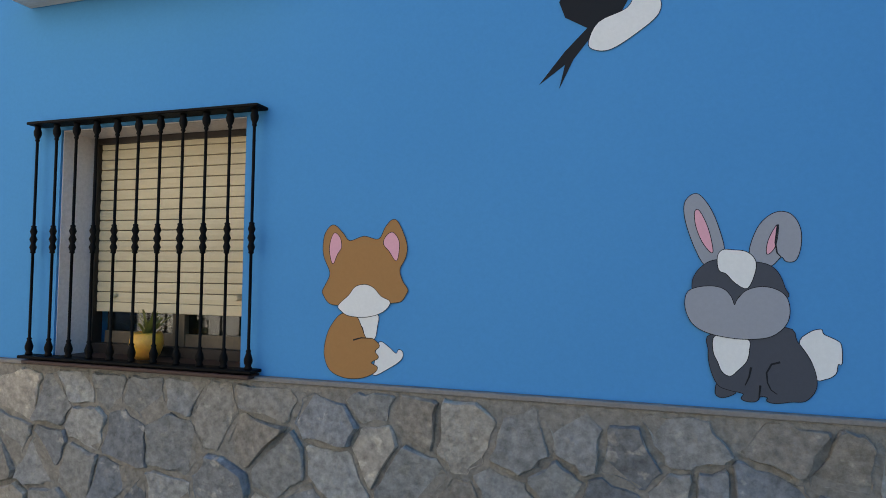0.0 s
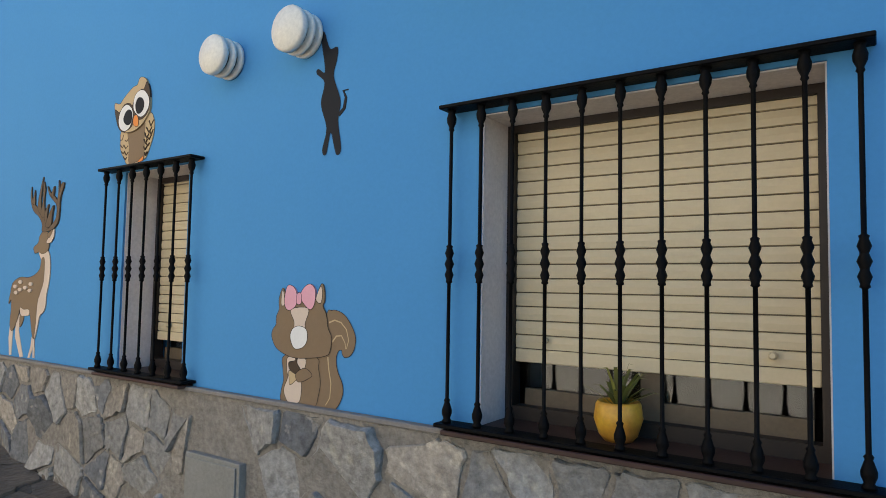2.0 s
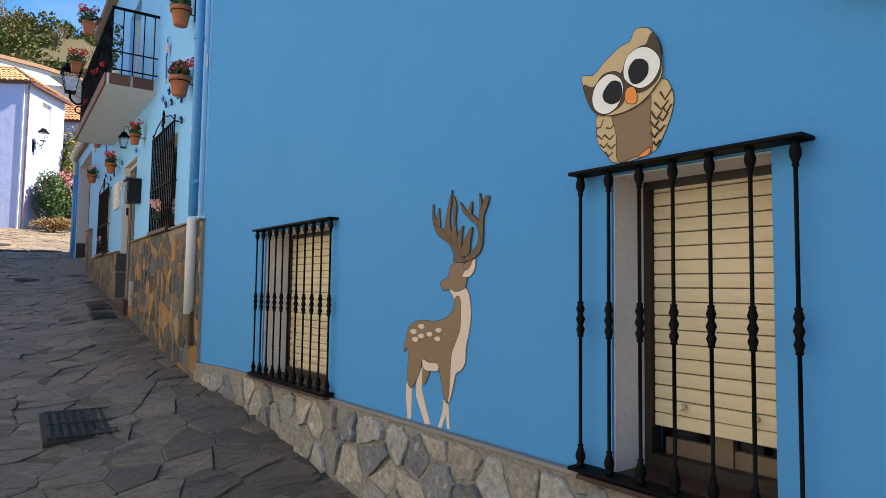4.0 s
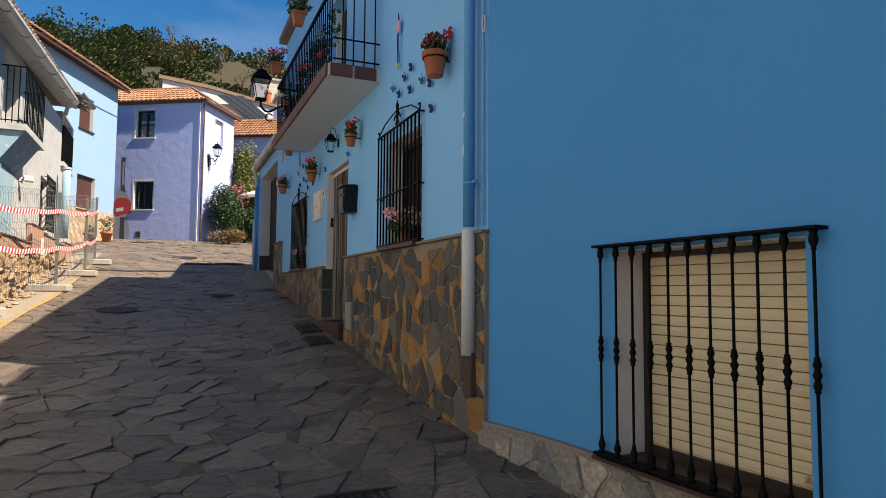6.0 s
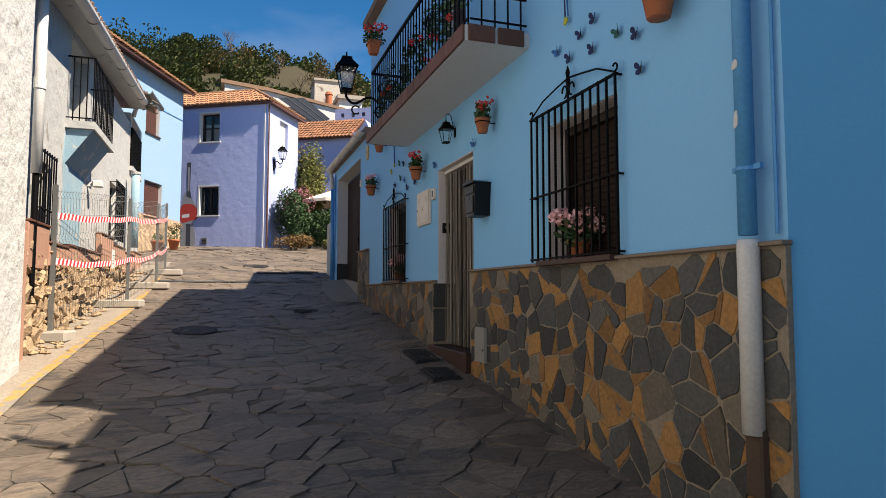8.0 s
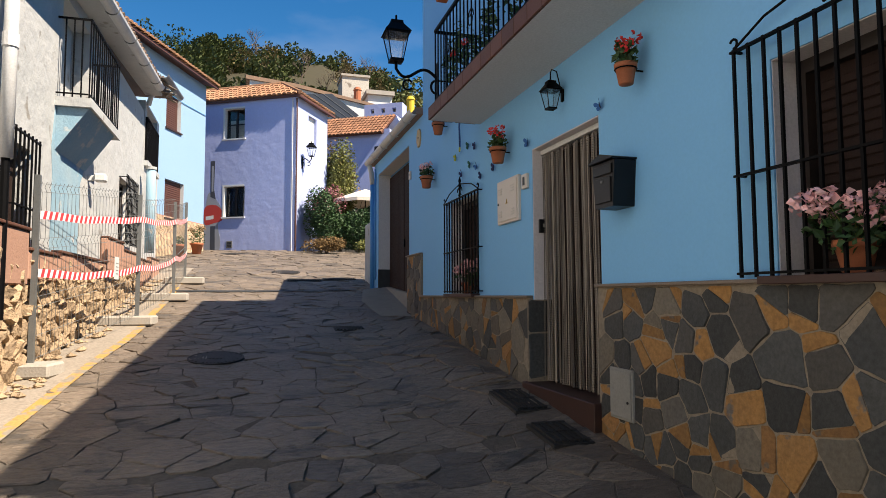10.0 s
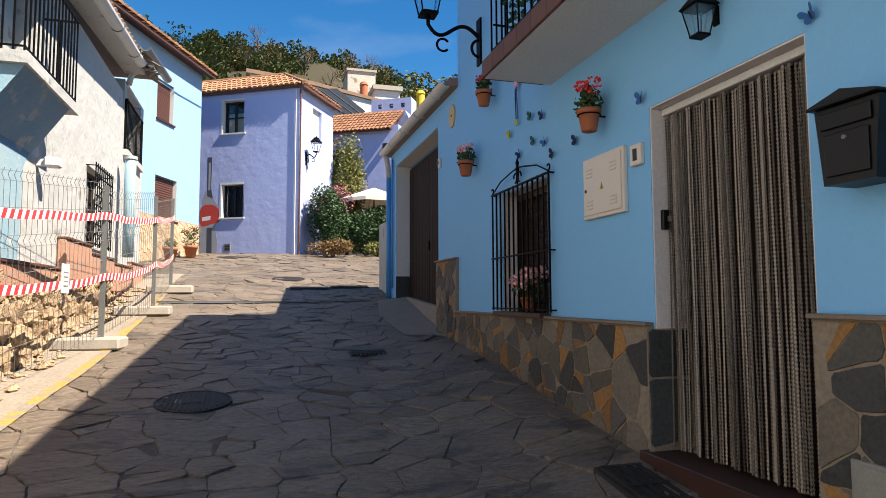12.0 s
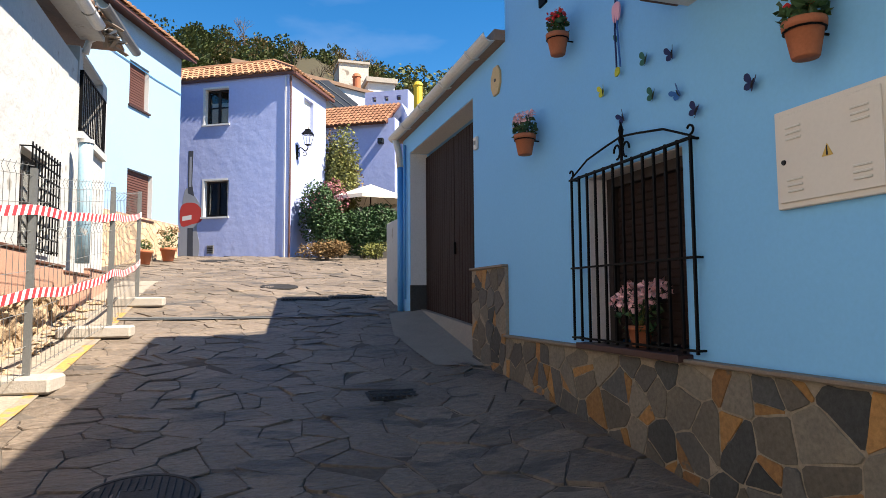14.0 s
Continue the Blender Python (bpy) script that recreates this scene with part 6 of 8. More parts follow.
# grille in the white wall
wg = thing("window_grille", MW @ Matrix.Translation((20.55, -0.12, 3.03)), "black iron window grille with close cross bars", "window grille")
bar = part("bar", box(-0.007, 0.007, -0.007, 0.007, 0, 1.12), M_IRON, wg)
for i in range(1, 10):
    o = new("bar", bar.data)
    o.parent = wg
    o.matrix_basis = Matrix.Translation((1.03 * i / 9, 0, 0))
for k in range(9):
    part("crossbar", box(-0.01, 1.04, -0.010, 0.010, 0.03 + k * 0.13, 0.042 + k * 0.13), M_IRON, wg)
for x in (0, 1.03):
    for z in (0.03, 1.07):
        part("wall_tie", box(x - 0.007, x + 0.007, 0.0, 0.14, z, z + 0.012), M_IRON, wg)
w6 = thing("window_6", MW, "window opening closed by a near-black sheet for its shade in the white wall", "window", kind="structure")
iron_window(w6, 20.6, 21.55, 3.05, 4.12)
g16 = thing("window_grille", MW @ Matrix.Translation((15.7, -0.08, 2.3)), "black iron bars in front of a narrow doorway", "window grille")
for i in range(7):
    part("bar", box(i * 0.11 - 0.008, i * 0.11 + 0.008, -0.008, 0.008, 0, 1.4), M_IRON, g16)
for z in (0.05, 0.7, 1.36):
    part("crossbar", box(-0.01, 0.67, -0.011, 0.011, z, z + 0.014), M_IRON, g16)
    part("wall_tie", box(-0.007, 0.007, 0.0, 0.1, z, z + 0.012), M_IRON, g16)
# wall light
wl = thing("floodlight", MW @ Matrix.Translation((18.6, -0.02, 3.72)), "small white floodlight on the wall", "lamp")
part("arm", box(-0.03, 0.03, -0.06, 0.02, -0.02, 0.05), M_WHITE_CLEAN, wl)
part("head", box(-0.07, 0.07, -0.2, -0.06, -0.03, 0.07, 0.015), M_WHITE_CLEAN, wl)

# ---- pale blue house ----
MB = Matrix.Translation((-31.98, -2.45, 0)) @ Matrix.Rotation(math.atan2(0.375, -0.927), 4, "Z")
# local x runs up the street along the front, y into the house
house_pale = thing("pale_blue_house", MB, "pale blue house with brown shuttered windows and tiled roof", "house", kind="structure")
PH = 9.35
part("wall", wall_mesh(-5.6, 0.42, 1.5, PH, [(-2.12, -1.24, 7.30, 8.42), (-2.1, -0.95, 4.55, 5.72)], 0.3), M_BLUE_PALE, house_pale)
part("end_wall", box(0.12, 0.42, 0.3, 4.5, 1.5, PH), M_BLUE_PALE, house_pale)
part("near_end_wall", box(-5.6, -5.3, 0.3, 4.5, 1.5, PH), M_BLUE_PALE, house_pale)
part("roof_deck", box(-5.8, 0.62, 0.0, 4.0, -0.06, 0.0), M_WOOD_RED, house_pale, matrix=Matrix.Translation((0, -0.36, PH + 0.02)) @ Matrix.Rotation(0.33, 4, "X"))
roof_field(6.4, 3.8, 0.33, M_ROOF, "roof_tiles", house_pale, Matrix.Translation((-5.8, -0.38, PH + 0.03)), seed=3)
part("eave_board", box(-5.8, 0.62, -0.36, -0.30, PH - 0.06, PH + 0.0), M_WOOD_RED, house_pale)
for nm, x0, x1, z0, z1 in (("window_7", -2.12, -1.24, 7.30, 8.42), ("window_8", -2.1, -0.95, 4.55, 5.72)):
    w = thing(nm, MB, "window with closed red-brown slatted shutters in pale blue wall", "window", kind="structure")
    part("reveal", box(x0, x0 + 0.004, 0.003, 0.12, z0, z1), M_REVEAL, w)
    part("reveal", box(x1 - 0.004, x1, 0.003, 0.12, z0, z1), M_WHITE_CLEAN, w)
    part("sill", box(x0 - 0.04, x1 + 0.04, -0.05, 0.1, z0 - 0.05, z0 - 0.004), M_SILL, w)
    sb = part("shutter", box(x0 + 0.005, x1 - 0.005, 0.12, 0.15, z0, z1), M_WOOD_RED, w)
    sl = part("slat", box(-(x1 - x0) / 2 + 0.04, (x1 - x0) / 2 - 0.04, -0.014, 0.0, 0, 0.05, 0.005), M_WOOD_RED, sb, matrix=Matrix.Translation(((x0 + x1) / 2, 0.119, z0 + 0.03)))
    for i in range(1, int((z1 - z0 - 0.05) / 0.065)):
        o = new("slat", sl.data)
        o.parent = sb
        o.matrix_basis = Matrix.Translation(((x0 + x1) / 2, 0.119, z0 + 0.03 + i * 0.065))
part("cable", tube([(-3.0, -0.02, 8.35), (-1.0, -0.02, 8.3), (0.4, -0.02, 8.33)], 0.012, 5), M_PVC_BLUE, house_pale)

# ---- lavender house ----
MPF = Matrix.Translation((-33.0, 0.75, 0)) @ Matrix.Rotation(math.atan2(0.86, 0.51), 4, "Z")
house_lav = thing("lavender_house", MPF, "lavender plastered two-storey house with orange tiled roof", "house", kind="structure")
LV = 9.5
part("wall", wall_mesh(-7.5, 0.0, 2.5, LV, [(-2.92, -2.08, 8.05, 9.2), (-2.90, -2.03, 5.1, 6.25)], 0.3), M_PURPLE, house_lav)
MPS = Matrix.Rotation(math.pi / 2, 4, "Z")
part("side_wall", wall_mesh(0.3, 2.75, 2.5, LV, [(1.05, 1.75, 8.0, 9.05)], 0.3), M_PURPLE, house_lav, matrix=MPS)
part("back_wall", box(-7.5, -0.3, 2.45, 2.75, 2.5, LV), M_PURPLE, house_lav)
# added backing, coloured near-black for the unlit inside
part("shade_backing", box(-7.2, -0.6, 0.95, 1.0, 3.5, LV - 0.1), M_DEEP_SHADE, house_lav, "near-black backing standing for the unlit room")
part("side_niche", box(1.05, 1.75, 0.12, 0.15, 8.0, 9.05), M_WHITE_CLEAN, house_lav, "white closed niche", matrix=MPS)
# hipped roof
def hip(matrix, parent, x0, x1, y0, y1, z, h, mat):
    bm = bmesh.new()
    v = [bm.verts.new(p) for p in ((x0, y0, z), (x1, y0, z), (x1, y1, z), (x0, y1, z), (x0, (y0 + y1) / 2, z + h), (x1 - (y1 - y0) / 2, (y0 + y1) / 2, z + h))]
    for f in ((0, 1, 5, 4), (1, 2, 5), (2, 3, 4, 5), (3, 0, 4), (3, 2, 1, 0)):
        bm.faces.new([v[i] for i in f])
    return part("roof_deck", bm, mat, parent, matrix=matrix)


hip(Matrix(), house_lav, -7.7, 0.22, -0.09, 3.0, LV + 0.02, 0.95, M_ROOF)
hl = 3.09 / 2
ang = math.atan2(0.95, hl)
sl_len = math.hypot(hl, 0.95)


def hip_tiles(parent, base, width, slope_len, angle, cut_left, cut_right, seed):
    """Barrel tile columns on one roof plane, shortened along its hips."""
    rr = random.Random(seed)
    verts, faces = [], []
    col, tile, seg = 0.2, 0.36, 4
    for c in range(int(width / col)):
        x = c * col + col / 2
        ln = slope_len
        if cut_right:
            ln = min(ln, slope_len * (width - x) / cut_right)
        if cut_left:
            ln = min(ln, slope_len * x / cut_left)
        for t in range(max(1, round(ln / tile))):
            y0, y1 = t * tile - 0.03, min((t + 1) * tile + 0.02, ln + 0.05)
            if y1 <= y0:
                continue
            b = len(verts)
            dz = rr.uniform(-0.006, 0.006)
            for yy, lf, k in ((y0, 0.028, 1.0), (y1, 0.0, 0.85)):
                for s in range(seg + 1):
                    a = math.pi * s / seg
                    verts.append((x - 0.48 * col * k * math.cos(a), yy, 0.02 + lf + dz + 0.065 * k * math.sin(a)))
            for s in range(seg):
                faces.append((b + s, b + s + 1, b + seg + 2 + s, b + seg + 1 + s))
            faces.append(tuple(b + s for s in range(seg, -1, -1)))
    me = bpy.data.meshes.new("roof_tiles")
    me.from_pydata(verts, [], faces)
    me.materials.append(M_ROOF)
    ob = new("roof_tiles", me)
    ob.parent = parent
    ob.matrix_basis = base @ Matrix.Rotation(angle, 4, "X")
    ob["kind"] = "stuff"


hip_tiles(house_lav, Matrix.Translation((-7.7, -0.09, LV + 0.02)), 7.9, sl_len, ang, 0, hl, 5)
hip_tiles(house_lav, Matrix.Translation((0.22, -0.09, LV + 0.02)) @ Matrix.Rotation(math.pi / 2, 4, "Z"), 3.09, sl_len, ang, hl, hl, 6)
part("hip_tile", tube([(0.22, -0.09, LV + 0.08), (0.22 - hl, -0.09 + hl, LV + 1.02)], 0.08, 8), M_ROOF, house_lav)
part("ridge_tile", tube([(0.22 - hl, -0.09 + hl, LV + 1.02), (-7.7, -0.09 + hl, LV + 1.02)], 0.08, 8), M_ROOF, house_lav)
part("eave_board", box(-7.7, 0.22, -0.10, -0.05, LV - 0.07, LV + 0.015), M_WOOD_RED, house_lav)
part("eave_board", box(0.15, 0.24, -0.049, 3.0, LV - 0.07, LV + 0.015), M_WOOD_RED, house_lav)
part("pipe", tube([(0.05, -0.0, LV - 0.1), (0.06, -0.0, 8.9), (0.05, -0.0, 3.6)], 0.03, 8), M_WOOD_RED, house_lav, "dark red downpipe")
part("pipe", tube([(-0.10, -0.03, LV - 0.1), (-0.10, -0.03, 3.6)], 0.02, 6), M_WHITE_CLEAN, house_lav)
for nm, z0, z1 in (("window_9", 8.05, 9.2), ("window_10", 5.1, 6.25)):
    w = thing(nm, MPF, "dark brown window in white reveal on lavender wall", "window", kind="structure")
    x0 = -2.92 if nm == "window_9" else -2.90
    iron_window(w, x0 + 0.002, x0 + 0.84, z0 + 0.002, z1 - 0.002, M_FRAME_BROWN, 0.16, cross=nm == "window_9")
    part("surround", box(x0 - 0.07, x0, -0.008, 0.03, z0 - 0.05, z1 + 0.06), M_WHITE_CLEAN, w)
    part("surround", box(x0, x0 + 0.84, -0.008, 0.0, z1, z1 + 0.06), M_WHITE_CLEAN, w)
    part("sill", box(x0 - 0.08, x0 + 0.9, -0.05, 0.16, z0 - 0.05, z0), M_WHITE_CLEAN, w)
    if nm == "window_9":
        part("curtain", box(x0 + 0.1, x0 + 0.74, 0.25, 0.26, z0 + 0.06, z1 - 0.4), M_CANVAS, w)
lantern("street_lamp", MPF @ MPS @ Matrix.Translation((0.55, 0, 7.65)), "black iron street lantern on a wall bracket", 1.35, 0.38, False, "street lamp")
vg = thing("wall_vent", MPF @ Matrix.Translation((-2.75, -0.012, 3.95)), "small square grey vent low on the wall", "vent")
part("frame", box(0, 0.24, 0, 0.012, 0, 0.26), M_BOX_GREY, vg)
for i in range(4):
    part("slat", box(0.03, 0.21, -0.008, -0.001, 0.03 + i * 0.055, 0.06 + i * 0.055), M_CAST, vg)
# painted bottle-like shapes at the corner
mu = mural("grey, red and black painted mural shape on the lavender wall", MPF)
patch(mu, "grey_patch", P_GREY, [(-3.58, 5.99), (-3.32, 5.89), (-3.02, 5.5), (-2.91, 5.11), (-3.13, 4.82), (-3.02, 4.24), (-3.13, 3.75), (-3.69, 3.75), (-3.73, 4.82)], True, False)
patch(mu, "red_patch", paint("red_paint", (0.50, 0.06, 0.05)), [(-3.69, 5.5), (-3.2, 5.56), (-2.92, 5.25), (-2.98, 4.98), (-3.28, 4.9), (-3.69, 4.86)], True, False)
patch(mu, "white_bar", P_WHITE, [(-3.65, 5.15), (-3.32, 5.19), (-3.32, 5.05), (-3.65, 5.01)], False, False)
patch(mu, "dark_patch", P_DARK, [(-3.48, 7.25), (-3.3, 7.25), (-3.32, 6.18), (-3.24, 5.79), (-3.47, 5.89)], False, False)
patch(mu, "grey_patch", P_GREY, [(-3.43, 7.06), (-3.35, 7.06), (-3.35, 6.09), (-3.43, 6.09)], False, False)
patch(mu, "dark_patch", P_DARK, [(-3.45, 4.78), (-3.26, 4.78), (-3.24, 3.81), (-3.45, 3.81)], False, False)

# ---- houses behind the lavender one ----
MA = Matrix.Translation((-40.0, 5.4, 0)) @ Matrix.Rotation(math.atan2(0.86, 0.51), 4, "Z")
annex = thing("annex_house", MA, "low lavender house with tiled roof and small parapet tower", "house", kind="structure")
part("wall", wall_mesh(-5.0, 0.0, 3.0, 10.1, [(-2.9, -2.1, 7.9, 9.0)], 0.3), M_PURPLE, annex)
part("side_wall", box(0.0, 0.3, 0.0, 5.0, 3.0, 10.35), M_PURPLE, annex)
# near-black sheet in the opening paints the window's dark inside
part("window_back", box(-2.9, -2.1, 0.2, 0.25, 7.9, 9.0), M_DEEP_SHADE, annex, "window opening closed by a near-black sheet for its shade")
roof_field(5.0, 2.6, 0.6, M_ROOF_BROWN, "roof_tiles", annex, Matrix.Translation((-5.0, -0.3, 10.1)), seed=8)
part("roof_deck", box(-5.0, 0.0, 0, 2.7, -0.08, 0.0), M_WOOD_RED, annex, matrix=Matrix.Translation((0, -0.28, 10.1)) @ Matrix.Rotation(0.6, 4, "X"))
tw = wall_mesh(-1.75, 0.35, 10.4, 12.2, [(-1.40, -1.2, 11.72, 11.95), (-0.80, -0.6, 11.72, 11.95), (-0.20, 0.0, 11.72, 11.95)], 0.25)
part("parapet_tower", tw, M_PURPLE, annex, matrix=Matrix.Translation((0, 1.85, 0)))
part("parapet_tower_side", box(0.1, 0.35, 2.1, 4.0, 10.0, 12.2), M_PURPLE, annex)
# near-black sheet paints the shade seen through the parapet openings
part("tower_back", box(-1.75, 0.1, 2.6, 2.7, 10.0, 12.1), M_DEEP_SHADE, annex)
part("wedge_wall", add_prism(bmesh.new(), [(0.305, 7.0), (1.2, 7.0), (0.9, 10.0), (0.305, 11.3)], 1.0, 3.5), M_PURPLE, annex, "lavender side wing")
sl2 = thing("wall_light", MA @ Matrix.Translation((-0.3, -0.02, 9.2)), "small dark wall light on the annex", "lamp")
part("body", box(-0.12, 0.12, -0.2, 0.02, 0, 0.25, 0.02), M_BLACK, sl2)
part("face", box(-0.1, 0.1, -0.21, -0.201, 0.02, 0.2), M_GLASS_LAMP, sl2)

M_BLOCK = material("stained_concrete_block", (0.46, 0.43, 0.38), 0.9, second=(0.34, 0.31, 0.27), spots=((0.20, 0.17, 0.14), 0.60), scale=0.8, grain=12, bump=0.4, contrast=0.25)
wb = thing("white_back_house", pose(-44.0, 0.0, 0), "white house with tiled verge and dark solar panel", "house", kind="structure")
def yz_prism(outline, x0, x1):
    """Outline in world y and z, thickness along x."""
    bm = bmesh.new()
    a = [bm.verts.new((x0, y, z)) for y, z in outline]
    b = [bm.verts.new((x1, y, z)) for y, z in outline]
    n = len(a)
    bm.faces.new(a)
    bm.faces.new(b[::-1])
    for i in range(n):
        bm.faces.new((a[i], b[i], b[(i + 1) % n], a[(i + 1) % n]))
    bmesh.ops.recalc_face_normals(bm, faces=bm.faces)
    return bm


part("gable_wall", yz_prism([(-1.0, 4.0), (6.0, 4.0), (6.0, 11.3), (5.5, 12.6), (1.4, 13.3), (-1.0, 13.55)], 0.0, -0.5), M_WHITE_CLEAN, wb)
part("verge_tiles", yz_prism([(-1.2, 13.56), (1.4, 13.31), (5.5, 12.61), (5.65, 12.58), (5.65, 12.74), (1.45, 13.50), (-1.2, 13.76)], 0.12, -3.0), M_ROOF_OLD, wb)
part("side_house", box(-3.0, 0.0, -6.0, 6.0, 4.0, 11.0), M_WHITE_CLEAN, wb)
sp_ = part("solar_panel", yz_prism([(1.84, 12.92), (3.27, 13.06), (4.74, 11.98), (4.09, 11.52)], 0.30, 0.24), M_SOLAR, wb)
for f in (0.33, 0.66):
    part("panel_bar", yz_prism([(1.84 + 1.43 * f, 12.92 + 0.14 * f), (1.88 + 1.43 * f, 12.92 + 0.14 * f), (4.13 + 0.65 * f, 11.52 + 0.46 * f), (4.09 + 0.65 * f, 11.52 + 0.46 * f)], 0.32, 0.301), M_STEEL, sp_)
ck = thing("concrete_block_house", pose(-47.0, 5.0, 0), "stained white concrete block house on the slope", "house", kind="structure")
part("block", box(-2.0, 0.0, -0.75, 0.85, 4.0, 15.25), M_BLOCK, ck)
part("slab", box(-2.1, 0.1, -0.82, 0.92, 15.25, 15.38), M_CONCRETE, ck)
rb = thing("rooftop_room", pose(-45.0, 6.15, 0), "white rooftop room with flat concrete roof", "house", kind="structure")
part("room", box(-2.0, 0.0, -0.7, 0.7, 4.0, 13.6), M_WHITE_CLEAN, rb)
part("slab", box(-2.2, 0.2, -0.82, 0.82, 13.6, 13.84), M_CONCRETE, rb)
for nm, x, y, z0, z1, col, lab in (("chimney", -44.3, 4.75, 11.5, 13.75, M_TERRACOTTA, "orange clay chimney above the roofs"), ("chimney", -40.0, 6.75, 8.0, 12.1, material("yellow_paint", (0.60, 0.42, 0.03), 0.7, scale=4, grain=50, bump=0.1), "yellow painted chimney above the roofs")):
    c = thing(nm, pose(x, y, 0), lab, "chimney")
    part("stack", lathe([(0.22, z0), (0.20, z1 - 0.25), (0.24, z1 - 0.2), (0.17, z1 - 0.05), (0.07, z1)], 12), col, c, smooth=False)
rr2 = thing("far_roof_house", pose(-46.0, 9.5, 0), "house with dark red tiled roof beyond the garage", "house", kind="structure")
part("block", box(-3.0, 0.0, -1.8, 6.0, 4.0, 11.9), M_PURPLE, rr2)
part("roof_deck", box(-3.2, 0.3, -2.0, 6.2, 11.9, 12.1), M_ROOF, rr2)

# ---- terrace: wall, hedge, shrubs, parasol ----
lw = thing("low_wall", pose(0, 0, 0), "low whitewashed wall beyond the garage", "wall", kind="structure")
part("wall", box(-23.5, -22.36, 1.74, 1.98, 1.5, 3.75, 0.02), M_WHITE, lw)
# shade under the parasol and behind the hedge, put into this wall's near-black colour
tb = thing("terrace_wall", pose(0, 0, 0), "near-black terrace wall standing in for shade behind the hedge", "wall", kind="structure")
part("wall", box(-38.0, -37.7, 1.0, 12.0, 3.0, 6.2), M_DEEP_SHADE, tb)


def bush(name, c, radii, n, size, mat, label, seed, flowers=None, category="shrub", shell=0.55, fsize=0.09, fn=0):
    rg_ = random.Random(seed)
    b = thing(name, Matrix.Translation(c), label, category)
    bm = bmesh.new()
    for k in range(9):
        a = rg_.uniform(0, 6.28)
        f = rg_.uniform(0.0, 0.55)
        o = (math.cos(a) * radii[0] * f, math.sin(a) * radii[1] * f, radii[2] * rg_.uniform(0.75, 1.25))
        add_leaves(bm, o, (radii[0] * rg_.uniform(0.4, 0.6), radii[1] * rg_.uniform(0.4, 0.6), radii[2] * rg_.uniform(0.5, 0.8)), n // 9, size, rg_, shell)
    part("foliage", bm, mat, b)
    tr = bmesh.new()
    for k in range(5):
        a = rg_.uniform(0, 6.28)
        add_tube(tr, [(0, 0, -0.15), (math.cos(a) * radii[0] * 0.3, math.sin(a) * radii[1] * 0.3, radii[2]), (math.cos(a) * radii[0] * 0.5, math.sin(a) * radii[1] * 0.5, radii[2] * 1.5)], [0.035, 0.02, 0.006], 5)
    part("stems", tr, M_BARK, b)
    if flowers:
        bm = bmesh.new()
        for k in range(9):
            a = rg_.uniform(0, 6.28)
            f = rg_.uniform(0.1, 0.7)
            add_leaves(bm, (math.cos(a) * radii[0] * f, math.sin(a) * radii[1] * f, radii[2] * rg_.uniform(0.9, 1.7)), (radii[0] * 0.35, radii[1] * 0.35, radii[2] * 0.3), fn // 9, fsize, rg_, 0.6)
        part("blossoms", bm, flowers, b)
    return b


gz = lambda x, y: street(x, y)
bush("bougainvillea", (-33.3, 1.75, gz(-33.3, 1.75)), (1.0, 0.95, 1.4), 6500, 0.10, M_LEAF, "tall bougainvillea with magenta bracts against the house corner", 31, M_PETAL_MAGENTA, fn=1500, fsize=0.08)
bush("hedge", (-33.6, 3.15, gz(-33.6, 3.15)), (0.85, 1.5, 0.98), 8000, 0.10, M_LEAF, "dense dark green hedge at the terrace edge", 32, category="hedge", shell=0.75)
bush("hedge", (-33.0, 4.5, gz(-33.0, 4.5)), (0.8, 0.9, 0.8), 3600, 0.10, M_LEAF, "dense dark green hedge at the terrace edge", 36, category="hedge", shell=0.75)
bush("dry_shrub", (-32.0, 1.75, gz(-32, 1.75) - 0.05), (0.55, 0.85, 0.36), 2400, 0.075, M_DRY, "low dry straw-coloured shrub at the roadside", 33, shell=0.3)
bush("shrub", (-32.3, 3.3, gz(-32.3, 3.3) - 0.05), (0.45, 0.5, 0.34), 1100, 0.07, M_LEAF_LIGHT, "low light green shrub beside the hedge", 37, shell=0.3)
bush("climbing_tree", (-35.6, 2.75, gz(-35, 2.5)), (1.05, 1.25, 2.4), 9500, 0.12, M_LEAF_LIGHT, "yellow-green leafy tree beside the lavender wall", 34, M_DRY, "tree", fn=700, fsize=0.12)

pa = thing("parasol", pose(-34.6, 3.6, gz(-34.6, 3.6)), "open cream canvas parasol on the terrace", "parasol")
part("pole", tube([(0, 0, 0), (0, 0, 2.55)], 0.025, 8), M_WOOD_DARK, pa)
bm = bmesh.new()
top = bm.verts.new((0, 0, 2.55))
rim = [bm.verts.new((1.35 * math.cos(k * math.pi / 8), 1.35 * math.sin(k * math.pi / 8), 2.02 + (0.0 if k % 2 == 0 else 0.03))) for k in range(16)]
hem = [bm.verts.new((v.co.x * 1.005, v.co.y * 1.005, v.co.z - 0.13)) for v in rim]
for k in range(16):
    bm.faces.new((top, rim[k], rim[(k + 1) % 16]))
    bm.faces.new((rim[k], hem[k], hem[(k + 1) % 16], rim[(k + 1) % 16]))
part("canopy", bm, M_CANVAS, pa)
for k in range(8):
    part("rib", tube([(0, 0, 2.5), (1.3 * math.cos(k * math.pi / 4), 1.3 * math.sin(k * math.pi / 4), 2.0)], 0.009, 4), M_WOOD_DARK, pa)
flower_pot("flower_pot", pose(-30.75, -2.35, gz(-30.75, -2.35)), "terracotta pot with a dry grass tuft beside the house", M_DRY, r=0.19, h=0.34, spread=0.3, rise=0.45, clusters=9, seed=50, bracket=False, leaf_n=220)
